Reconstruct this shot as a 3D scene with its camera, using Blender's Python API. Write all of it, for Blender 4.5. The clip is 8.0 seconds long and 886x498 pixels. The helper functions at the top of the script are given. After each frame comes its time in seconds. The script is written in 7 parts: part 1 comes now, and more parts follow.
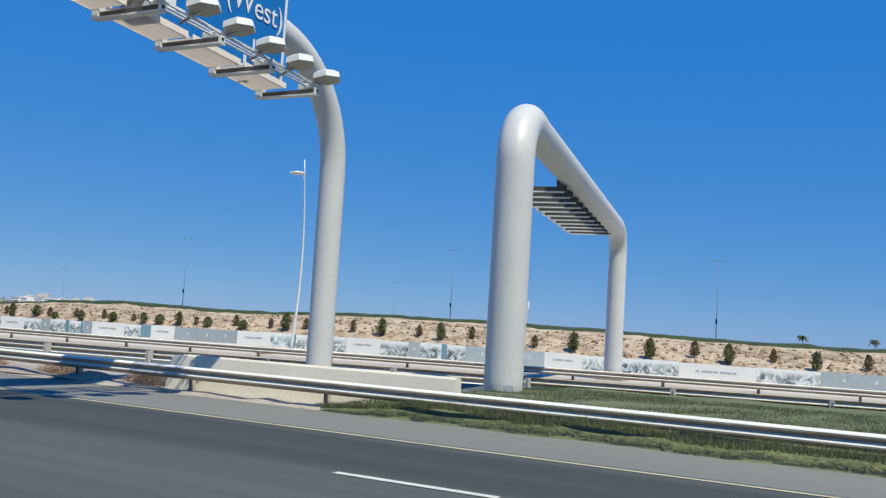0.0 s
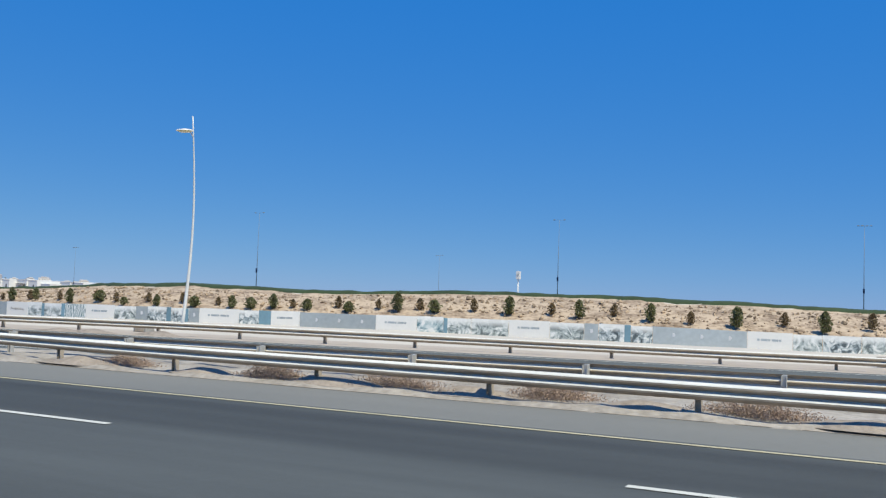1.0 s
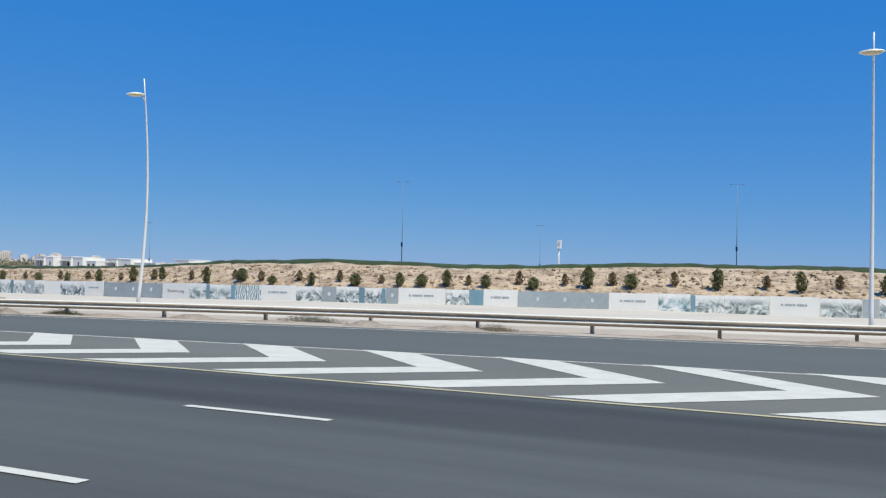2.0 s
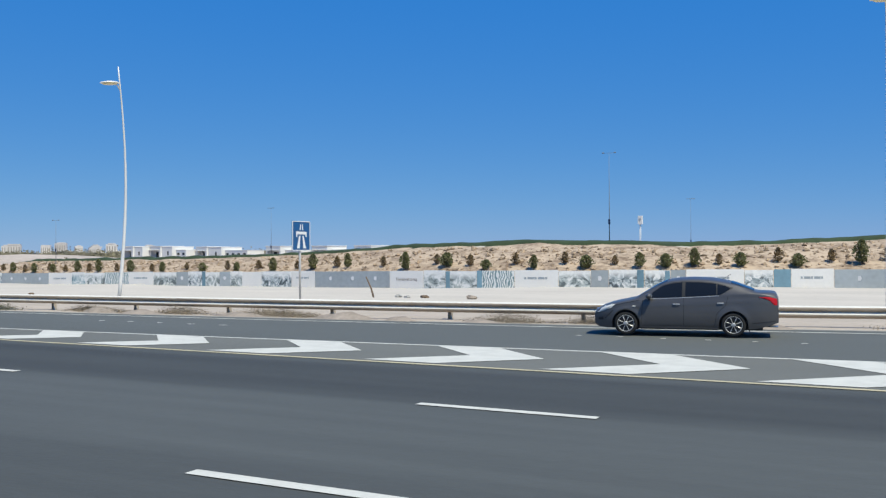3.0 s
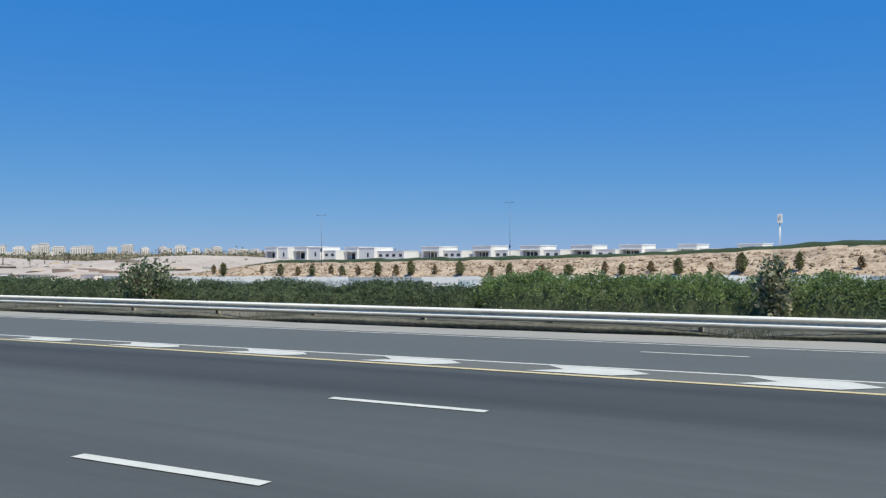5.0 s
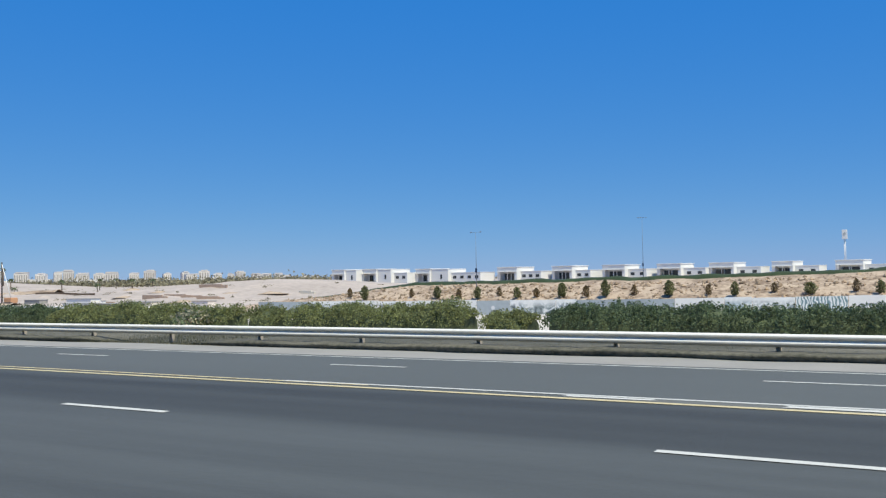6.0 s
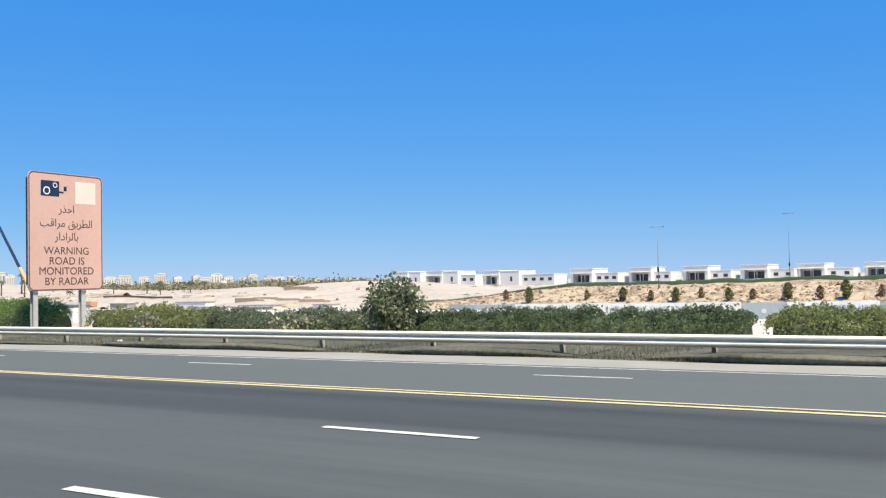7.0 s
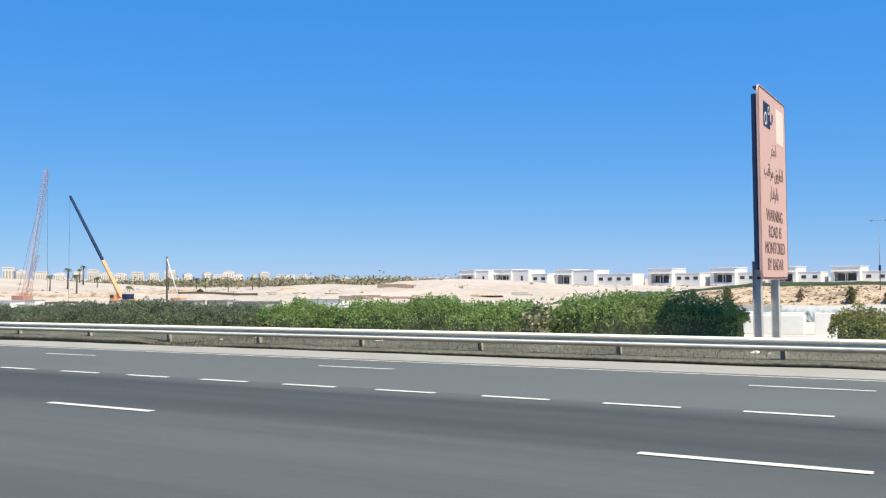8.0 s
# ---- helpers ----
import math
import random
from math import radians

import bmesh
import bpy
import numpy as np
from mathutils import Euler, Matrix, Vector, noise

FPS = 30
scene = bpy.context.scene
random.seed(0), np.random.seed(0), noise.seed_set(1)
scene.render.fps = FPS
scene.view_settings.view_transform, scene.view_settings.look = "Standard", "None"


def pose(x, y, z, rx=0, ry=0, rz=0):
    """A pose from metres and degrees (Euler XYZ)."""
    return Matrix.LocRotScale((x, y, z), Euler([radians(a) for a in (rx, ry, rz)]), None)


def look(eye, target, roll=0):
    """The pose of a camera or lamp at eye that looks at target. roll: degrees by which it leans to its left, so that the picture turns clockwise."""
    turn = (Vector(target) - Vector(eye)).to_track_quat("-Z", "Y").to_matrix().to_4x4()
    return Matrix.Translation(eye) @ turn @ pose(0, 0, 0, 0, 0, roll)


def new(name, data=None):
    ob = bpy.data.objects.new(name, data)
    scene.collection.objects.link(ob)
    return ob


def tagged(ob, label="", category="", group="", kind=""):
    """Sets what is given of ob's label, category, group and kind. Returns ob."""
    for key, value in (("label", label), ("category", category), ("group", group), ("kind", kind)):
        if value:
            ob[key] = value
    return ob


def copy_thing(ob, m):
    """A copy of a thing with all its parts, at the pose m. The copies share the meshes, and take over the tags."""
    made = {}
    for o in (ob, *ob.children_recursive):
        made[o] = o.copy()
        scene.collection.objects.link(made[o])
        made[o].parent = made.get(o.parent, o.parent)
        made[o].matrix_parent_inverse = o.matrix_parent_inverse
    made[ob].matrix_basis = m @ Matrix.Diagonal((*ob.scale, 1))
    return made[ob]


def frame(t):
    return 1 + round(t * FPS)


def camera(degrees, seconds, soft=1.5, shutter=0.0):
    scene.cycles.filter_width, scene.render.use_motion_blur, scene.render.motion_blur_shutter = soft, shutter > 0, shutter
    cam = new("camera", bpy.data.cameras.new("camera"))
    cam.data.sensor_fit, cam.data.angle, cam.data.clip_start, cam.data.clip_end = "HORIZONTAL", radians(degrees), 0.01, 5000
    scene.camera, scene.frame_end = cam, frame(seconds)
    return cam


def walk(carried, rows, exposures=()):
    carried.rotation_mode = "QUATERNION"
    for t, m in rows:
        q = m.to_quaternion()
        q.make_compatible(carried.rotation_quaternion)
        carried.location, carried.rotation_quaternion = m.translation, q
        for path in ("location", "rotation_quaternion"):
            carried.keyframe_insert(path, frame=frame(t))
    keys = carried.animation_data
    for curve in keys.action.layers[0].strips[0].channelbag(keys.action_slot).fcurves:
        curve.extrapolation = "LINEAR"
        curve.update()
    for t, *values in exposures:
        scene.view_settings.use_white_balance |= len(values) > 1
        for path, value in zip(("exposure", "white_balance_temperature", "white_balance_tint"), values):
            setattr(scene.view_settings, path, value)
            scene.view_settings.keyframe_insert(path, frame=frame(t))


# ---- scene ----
cam = camera(50.94, 8.0, soft=1.3)

# the camera rides in a car at about 33 m/s along -X; Y is to its right, across the road
walk(cam, [
    (0.0, pose(-0.05, -0.03, 1.91, 94.99, -3.49, 28.79)),
    (0.2, pose(-6.86, 0.00, 1.90, 93.93, -3.45, 28.15)),
    (0.4, pose(-13.55, 0.00, 1.90, 93.36, -3.46, 26.82)),
    (0.5, pose(-16.90, 0.00, 1.91, 93.32, -3.45, 26.35)),
    (1.0, pose(-33.80, 0.05, 1.89, 93.32, -2.11, 25.70)),
    (1.5, pose(-50.52, -0.10, 1.89, 92.73, -1.73, 25.44)),
    (1.7, pose(-57.10, -0.05, 1.90, 92.25, -1.56, 25.38)),
    (2.8, pose(-92.38, -0.03, 1.89, 90.26, 0.25, 27.10)),
    (3.0, pose(-99.04, -0.09, 1.88, 90.25, 0.32, 27.78)),
    (3.5, pose(-115.53, -0.12, 1.89, 90.28, 0.63, 28.87)),
    (4.0, pose(-132.29, -0.04, 1.90, 90.45, 0.89, 29.23)),
    (4.5, pose(-149.19, -0.03, 1.90, 90.36, 0.50, 29.83)),
    (4.7, pose(-155.75, 0.00, 1.90, 90.26, 0.33, 29.90)),
    (5.8, pose(-192.48, 0.12, 1.92, 91.43, 0.90, 30.42)),
    (6.0, pose(-199.25, 0.15, 1.93, 91.73, 1.10, 30.47)),
    (6.5, pose(-215.99, 0.05, 1.94, 91.84, 1.45, 30.39)),
    (7.0, pose(-233.81, 0.06, 1.92, 91.95, 1.19, 30.27)),
    (7.5, pose(-249.48, 0.05, 1.94, 91.94, 0.86, 30.16)),
    (8.0, pose(-267.55, 0.17, 1.90, 91.94, 0.62, 30.03)),
], exposures=[(0.0, 0.05, 6500, 5), (4.7, 0.05, 6500, 5), (6.0, 0.10, 6550, 5), (6.5, 0.24, 6800, 6), (7.0, 0.58, 7200, 6), (8.0, 0.58, 7200, 6)])

# ---------------------------------------------------------------- light
SUN_DIR = Vector((0.525, -0.25, 1.0)).normalized()
SUN_EL = math.asin(SUN_DIR.z)
SUN_ROT = math.atan2(SUN_DIR.x, SUN_DIR.y)

world = bpy.data.worlds.new("sky")
scene.world = world
world.use_nodes = True
wn = world.node_tree.nodes
sky = wn.new("ShaderNodeTexSky")
sky.sky_type = 'NISHITA'
sky.sun_disc = False
sky.sun_elevation = SUN_EL
sky.sun_rotation = SUN_ROT
sky.altitude = 1500
sky.air_density = 1.0
sky.dust_density = 0.0
sky.ozone_density = 1.2
wn["Background"].inputs["Strength"].default_value = 0.11
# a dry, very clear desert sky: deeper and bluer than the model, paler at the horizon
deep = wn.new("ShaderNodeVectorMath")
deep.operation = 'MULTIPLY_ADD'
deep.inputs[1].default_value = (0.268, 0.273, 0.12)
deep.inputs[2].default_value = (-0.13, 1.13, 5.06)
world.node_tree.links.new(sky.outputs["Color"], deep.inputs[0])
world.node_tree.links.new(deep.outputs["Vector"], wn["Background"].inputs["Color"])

sun_data = bpy.data.lights.new("sun", 'SUN')
sun_data.energy = 5.0
sun_data.angle = radians(0.53)
sun_data.color = (1.0, 0.93, 0.75)
sun = new("sun", sun_data)
sun.matrix_world = look(SUN_DIR * 100, (0, 0, 0))

# ---------------------------------------------------------------- materials
def mat(name, base, rough=0.7, metal=0.0, var=0.15, scale=3.0, fine=40.0, bump=0.0, bscale=60.0, tint=None, island=0.0, objrand=0.0, spec=0.5, stretch=None, ends=(0.3, 0.7)):
    """A material with variation at two scales in its colour, and relief."""
    m = bpy.data.materials.new(name)
    m.use_nodes = True
    nt = m.node_tree
    n, l = nt.nodes, nt.links
    b = n["Principled BSDF"]
    b.inputs["Roughness"].default_value = rough
    b.inputs["Metallic"].default_value = metal
    b.inputs["Specular IOR Level"].default_value = spec
    tc = n.new("ShaderNodeTexCoord")
    co = tc.outputs["Object"]
    if stretch:
        mp = n.new("ShaderNodeMapping")
        mp.inputs["Scale"].default_value = stretch
        l.new(co, mp.inputs["Vector"])
        co = mp.outputs["Vector"]
    def noise_tex(s, d):
        t = n.new("ShaderNodeTexNoise")
        t.inputs["Scale"].default_value = s
        t.inputs["Detail"].default_value = d
        l.new(co, t.inputs["Vector"])
        return t
    big, small = noise_tex(scale, 3.0), noise_tex(fine, 2.0)
    mixn = n.new("ShaderNodeMix")
    mixn.inputs["Factor"].default_value = 0.45
    l.new(big.outputs["Fac"], mixn.inputs["A"])
    l.new(small.outputs["Fac"], mixn.inputs["B"])
    ramp = n.new("ShaderNodeValToRGB")
    t2 = tint if tint else tuple(min(1.0, c * (1 + var)) for c in base)
    lo = tuple(c * (1 - var) for c in base)
    ramp.color_ramp.elements[0].position = ends[0]
    ramp.color_ramp.elements[1].position = ends[1]
    ramp.color_ramp.elements[0].color = (*lo, 1)
    ramp.color_ramp.elements[1].color = (*t2, 1)
    l.new(mixn.outputs["Result"], ramp.inputs["Fac"])
    col = ramp.outputs["Color"]
    if island or objrand:
        hsv = n.new("ShaderNodeHueSaturation")
        mr = n.new("ShaderNodeMapRange")
        k = island or objrand
        mr.inputs["To Min"].default_value = 1 - k
        mr.inputs["To Max"].default_value = 1 + k
        if island:
            l.new(n.new("ShaderNodeNewGeometry").outputs["Random Per Island"], mr.inputs["Value"])
        else:
            l.new(n.new("ShaderNodeObjectInfo").outputs["Random"], mr.inputs["Value"])
        l.new(mr.outputs["Result"], hsv.inputs["Value"])
        l.new(col, hsv.inputs["Color"])
        col = hsv.outputs["Color"]
    l.new(col, b.inputs["Base Color"])
    if bump:
        bn = noise_tex(bscale, 3.0)
        bp = n.new("ShaderNodeBump")
        bp.inputs["Strength"].default_value = bump
        bp.inputs["Distance"].default_value = 0.03
        l.new(bn.outputs["Fac"], bp.inputs["Height"])
        l.new(bp.outputs["Normal"], b.inputs["Normal"])
    return m


M = {}
M["asphalt"] = mat("asphalt", (0.073, 0.079, 0.077), 0.85, var=0.12, scale=0.25, fine=30, bump=0.35, bscale=45, stretch=(0.15, 1, 1))
M["mast"] = mat("mast_paint", (0.17, 0.20, 0.24), 0.6, var=0.1)
M["asphalt_shoulder"] = mat("asphalt_shoulder", (0.174, 0.172, 0.158), 0.9, var=0.14, scale=0.4, fine=25, bump=0.35, bscale=45, stretch=(0.2, 1, 1))
M["asphalt_ramp"] = mat("asphalt_ramp", (0.092, 0.099, 0.094), 0.88, var=0.13, scale=0.3, fine=25, bump=0.3, bscale=45, stretch=(0.15, 1, 1))
M["asphalt_gore"] = mat("asphalt_gore", (0.126, 0.129, 0.117), 0.9, var=0.14, scale=0.4, fine=25, bump=0.35, bscale=45, stretch=(0.2, 1, 1))
def lane_wear_and_light(m):
    """Darker and paler lengthwise bands, with soft uneven edges, across the lanes: wear and painted light."""
    nt = m.node_tree
    n, l = nt.nodes, nt.links
    b = n["Principled BSDF"]
    src = b.inputs["Base Color"].links[0].from_socket
    geo = n.new("ShaderNodeNewGeometry")
    sep = n.new("ShaderNodeSeparateXYZ")
    l.new(geo.outputs["Position"], sep.inputs["Vector"])
    mp = n.new("ShaderNodeMapping")
    mp.inputs["Scale"].default_value = (0.05, 0.9, 1)
    l.new(geo.outputs["Position"], mp.inputs["Vector"])
    tx = n.new("ShaderNodeTexNoise")
    tx.inputs["Scale"].default_value = 1.0
    tx.inputs["Detail"].default_value = 3
    l.new(mp.outputs["Vector"], tx.inputs["Vector"])
    wob = n.new("ShaderNodeMath")
    wob.operation = 'MULTIPLY_ADD'
    wob.inputs[1].default_value = 1.0
    l.new(tx.outputs["Fac"], wob.inputs[0])
    l.new(sep.outputs["Y"], wob.inputs[2])
    rng = n.new("ShaderNodeMapRange")
    rng.inputs["From Min"].default_value = 0.5
    rng.inputs["From Max"].default_value = 14.5
    l.new(wob.outputs["Value"], rng.inputs["Value"])
    cr = n.new("ShaderNodeValToRGB")
    cr.color_ramp.interpolation = 'EASE'
    el = cr.color_ramp.elements
    # besides wear, the first stops darken the near lanes for a fall-off of light
    stops = ((0.0, 0.92), (0.18, 0.80), (0.30, 0.90), (0.42, 0.86), (0.52, 0.99), (0.62, 1.0), (0.70, 0.94), (0.77, 0.58), (0.86, 0.64), (0.92, 0.52), (0.955, 0.80), (1.0, 1.15))
    el[0].position, el[1].position = stops[0][0], stops[-1][0]
    for p, _ in stops[1:-1]:
        el.new(p)
    for e, (p, v) in zip(el, stops):
        e.color = (v, v, v, 1)
    l.new(rng.outputs["Result"], cr.inputs["Fac"])
    # streaks of oil and dust drawn out along the lanes
    st = n.new("ShaderNodeMapping")
    st.inputs["Scale"].default_value = (0.10, 1.6, 1)
    l.new(geo.outputs["Position"], st.inputs["Vector"])
    sx = n.new("ShaderNodeTexNoise")
    sx.inputs["Scale"].default_value = 1.0
    sx.inputs["Detail"].default_value = 6
    sx.inputs["Roughness"].default_value = 0.6
    l.new(st.outputs["Vector"], sx.inputs["Vector"])
    sr = n.new("ShaderNodeMapRange")
    sr.inputs["From Min"].default_value = 0.3
    sr.inputs["From Max"].default_value = 0.7
    sr.inputs["To Min"].default_value = 0.86
    sr.inputs["To Max"].default_value = 1.12
    l.new(sx.outputs["Fac"], sr.inputs["Value"])
    m0 = n.new("ShaderNodeMix")
    m0.data_type = 'RGBA'
    m0.blend_type = 'MULTIPLY'
    m0.inputs["Factor"].default_value = 1.0
    l.new(src, m0.inputs["A"])
    l.new(sr.outputs["Result"], m0.inputs["B"])
    src = m0.outputs["Result"]
    mul = n.new("ShaderNodeMix")
    mul.data_type = 'RGBA'
    mul.blend_type = 'MULTIPLY'
    mul.inputs["Factor"].default_value = 1.0
    l.new(src, mul.inputs["A"])
    l.new(cr.outputs["Color"], mul.inputs["B"])
    l.new(mul.outputs["Result"], b.inputs["Base Color"])


lane_wear_and_light(M["asphalt"])
M["paint_white"] = mat("road_paint_white", (0.557, 0.548, 0.496), 0.7, var=0.13, scale=2.5, fine=25, bump=0.1)
M["paint_yellow"] = mat("road_paint_yellow", (0.57, 0.475, 0.265), 0.7, var=0.16, scale=1.5, fine=25, bump=0.1)
M["paint_cream"] = mat("road_paint_worn_cream", (0.452, 0.400, 0.261), 0.75, var=0.16, scale=1.5, fine=25, bump=0.1)
M["sand"] = mat("pale_sand", (0.515, 0.465, 0.40), 0.95, var=0.12, scale=0.12, fine=2.2, bump=0.5, bscale=3.0)
M["site_sand"] = mat("site_sand", (0.43, 0.365, 0.315), 0.95, var=0.24, scale=0.05, fine=0.6, bump=0.6, bscale=1.2)
M["twig"] = mat("grey_dry_twigs", (0.235, 0.196, 0.144), 0.9, var=0.25, scale=2, island=0.35)
M["soil"] = mat("hill_soil", (0.29, 0.20, 0.13), 0.95, var=0.40, scale=0.30, fine=1.5, bump=1.0, bscale=1.1, tint=(0.465, 0.36, 0.26), ends=(0.36, 0.56))
M["ridge_turf"] = mat("ridge_turf", (0.028, 0.048, 0.018), 0.9, var=0.4, scale=0.3, fine=3, bump=0.6, bscale=5, island=0.3)
M["crest"] = mat("crest_turf", (0.039, 0.065, 0.026), 0.9, var=0.35, scale=0.3, fine=4, bump=0.6, bscale=6)
M["verge"] = mat("verge_sand", (0.409, 0.348, 0.287), 0.95, var=0.14, scale=0.8, fine=7, bump=0.5, bscale=14)
M["median_dirt"] = mat("median_dirt", (0.29, 0.255, 0.215), 0.95, var=0.3, scale=0.6, fine=6, bump=1.0, bscale=8, tint=(0.45, 0.405, 0.355))
M["block_wall"] = mat("rough_block_wall", (0.400, 0.296, 0.226), 0.95, var=0.2, scale=0.3, fine=2, bump=0.4, bscale=5)
M["kerb"] = mat("kerb_concrete", (0.290, 0.276, 0.247), 0.9, var=0.14, scale=0.7, fine=15, bump=0.3, bscale=30)
M["turf"] = mat("dry_turf", (0.088, 0.088, 0.060), 0.95, var=0.38, scale=0.35, fine=7, bump=0.8, bscale=18, tint=(0.185, 0.168, 0.125), ends=(0.38, 0.68))
M["lawn"] = mat("green_turf", (0.120, 0.135, 0.068), 0.95, var=0.35, scale=0.6, fine=9, bump=0.5, bscale=18)
M["dry_blade"] = mat("dry_grass_blade", (0.150, 0.148, 0.094), 0.8, var=0.3, scale=0.6, island=0.3)
M["blade"] = mat("grass_blade", (0.165, 0.182, 0.092), 0.8, var=0.28, scale=0.6, island=0.22)
M["scrub"] = mat("dry_scrub", (0.36, 0.265, 0.205), 0.9, var=0.25, scale=2, island=0.35)
M["leaf"] = mat("hedge_leaf", (0.168, 0.238, 0.082), 0.65, var=0.34, scale=0.6, fine=3, island=0.36)
M["leaf_bright"] = mat("bright_hedge_leaf", (0.205, 0.300, 0.098), 0.65, var=0.30, scale=0.6, fine=3, island=0.32)
M["leaf_dark"] = mat("dark_hedge_leaf", (0.118, 0.158, 0.080), 0.65, var=0.34, scale=0.6, fine=3, island=0.38)
M["leaf_grey"] = mat("dusty_hedge_leaf", (0.165, 0.195, 0.125), 0.7, var=0.32, scale=0.6, fine=3, island=0.36)
M["leaf_olive"] = mat("olive_hedge_leaf", (0.228, 0.248, 0.100), 0.65, var=0.34, scale=0.6, fine=3, island=0.38)
M["leaf_pale"] = mat("pale_flowering_leaf", (0.40, 0.375, 0.25), 0.7, var=0.3, scale=1.5, fine=6, island=0.4)
M["tree_leaf"] = mat("young_tree_leaf", (0.185, 0.195, 0.085), 0.65, var=0.3, scale=0.8, fine=5, island=0.4)
M["sapling_leaf"] = mat("dry_sapling_leaf", (0.225, 0.165, 0.085), 0.7, var=0.3, scale=0.8, fine=5, island=0.4)
M["palm_leaf"] = mat("palm_frond", (0.052, 0.070, 0.026), 0.7, var=0.25, island=0.3)
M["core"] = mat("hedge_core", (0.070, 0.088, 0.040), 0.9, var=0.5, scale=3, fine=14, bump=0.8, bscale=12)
M["bark"] = mat("bark", (0.148, 0.104, 0.070), 0.9, var=0.25, scale=6, bump=0.5)
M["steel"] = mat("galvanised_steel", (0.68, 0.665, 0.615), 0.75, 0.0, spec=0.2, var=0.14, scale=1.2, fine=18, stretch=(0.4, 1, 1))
# dark tone for rail faces in shade, with road dirt mixed in
M["shade_grime"] = mat("shade_and_grime", (0.33, 0.275, 0.215), 0.9, var=0.3, scale=1.5, fine=9, stretch=(0.3, 1, 1), spec=0.2)
# paler tone for the same painted shade on the far run
M["trough"] = mat("pale_shade_steel", (0.50, 0.47, 0.40), 0.85, var=0.2, scale=1.5, fine=9, stretch=(0.3, 1, 1), spec=0.2)
M["post"] = mat("post_steel", (0.40, 0.345, 0.28), 0.75, 0.0, var=0.25, scale=3, fine=20)
M["post_pale"] = mat("post_galvanised", (0.479, 0.470, 0.452), 0.6, 0.3, var=0.15, scale=3, fine=20)
M["concrete"] = mat("cream_concrete", (0.661, 0.609, 0.505), 0.85, var=0.10, scale=0.6, fine=12, bump=0.06, bscale=25)
M["grey_concrete"] = mat("grey_concrete", (0.313, 0.304, 0.287), 0.9, var=0.15, scale=1.5, fine=12, bump=0.3, bscale=25)
M["pipe"] = mat("gantry_paint", (0.555, 0.552, 0.538), 0.42, var=0.06, scale=0.7, fine=6)
M["walkway"] = mat("walkway_sheet", (0.78, 0.70, 0.635), 0.6, 0.0, var=0.1, scale=1.5, fine=10)
M["dark_metal"] = mat("dark_bracket", (0.085, 0.078, 0.072), 0.6, 0.3, var=0.3, scale=3)
M["white_metal"] = mat("white_metal", (0.679, 0.679, 0.661), 0.45, var=0.05, scale=2)
M["blue"] = mat("sign_blue", (0.005, 0.078, 0.226), 0.45, var=0.08, scale=1)
M["gantry_blue"] = mat("gantry_sign_blue", (0.007, 0.144, 0.435), 0.45, var=0.08, scale=1)
M["sign_white"] = mat("sign_white", (0.696, 0.696, 0.696), 0.5, var=0.04, scale=1)
M["pink"] = mat("faded_pink_sheet", (0.574, 0.357, 0.309), 0.6, var=0.06, scale=0.6, fine=5)
M["faded"] = mat("bleached_patch", (0.696, 0.592, 0.522), 0.6, var=0.06, scale=1.5)
M["ink_brown"] = mat("faded_ink", (0.087, 0.048, 0.039), 0.6, var=0.2, scale=3)
M["pole"] = mat("lamp_pole_paint", (0.644, 0.644, 0.626), 0.45, 0.1, var=0.06, scale=1)
M["lamp_base"] = mat("lamp_underside", (0.46, 0.42, 0.36), 0.6, var=0.12, scale=4)
M["lens"] = mat("lamp_lens", (0.539, 0.479, 0.278), 0.3, var=0.1, scale=4)
M["stucco"] = mat("white_stucco", (0.696, 0.687, 0.670), 0.8, var=0.04, scale=0.3, fine=3)
M["shade_glass"] = mat("dark_window", (0.044, 0.048, 0.052), 0.2, var=0.2, scale=0.5)
# distance haze is put into the far blocks' wall and window colours
M["tan"] = mat("hazy_stucco", (0.62, 0.59, 0.56), 0.85, var=0.10, scale=0.05, fine=0.6, objrand=0.14)
M["tan_dark"] = mat("window_recess", (0.287, 0.270, 0.252), 0.7, var=0.15, scale=0.1)
M["dirt"] = mat("verge_dirt", (0.285, 0.24, 0.2), 0.95, var=0.3, scale=1.0, fine=8, bump=0.8, bscale=12)
# tan mixed into the green to stand for distance haze
M["far_green"] = mat("far_scrub", (0.19, 0.175, 0.115), 0.9, var=0.3, scale=0.1, fine=0.6, island=0.3)
M["orange"] = mat("crane_orange", (0.56, 0.30, 0.16), 0.6, var=0.14, scale=1)
M["boom_dark"] = mat("boom_blue_black", (0.017, 0.035, 0.087), 0.8, spec=0.1, var=0.15, scale=1)
M["red"] = mat("lattice_red", (0.452, 0.235, 0.191), 0.6, var=0.15, scale=1)
M["car"] = mat("car_paint_grey", (0.082, 0.080, 0.083), 0.40, 0.25, var=0.06, scale=2, fine=300)
M["car"].node_tree.nodes["Principled BSDF"].inputs["Coat Weight"].default_value = 0.3
M["car"].node_tree.nodes["Principled BSDF"].inputs["Coat Roughness"].default_value = 0.06
M["alloy"] = mat("wheel_alloy", (0.46, 0.46, 0.455), 0.35, 0.3, var=0.05, scale=4)
M["black"] = mat("black_plastic", (0.013, 0.013, 0.014), 0.55, var=0.15, scale=4)
M["tyre"] = mat("tyre_rubber", (0.017, 0.017, 0.017), 0.85, var=0.15, scale=8)
M["chrome"] = mat("bright_alloy", (0.626, 0.626, 0.644), 0.25, 0.9, var=0.05, scale=4)
M["tail"] = mat("tail_lamp_red", (0.435, 0.010, 0.010), 0.2, var=0.1, scale=6)
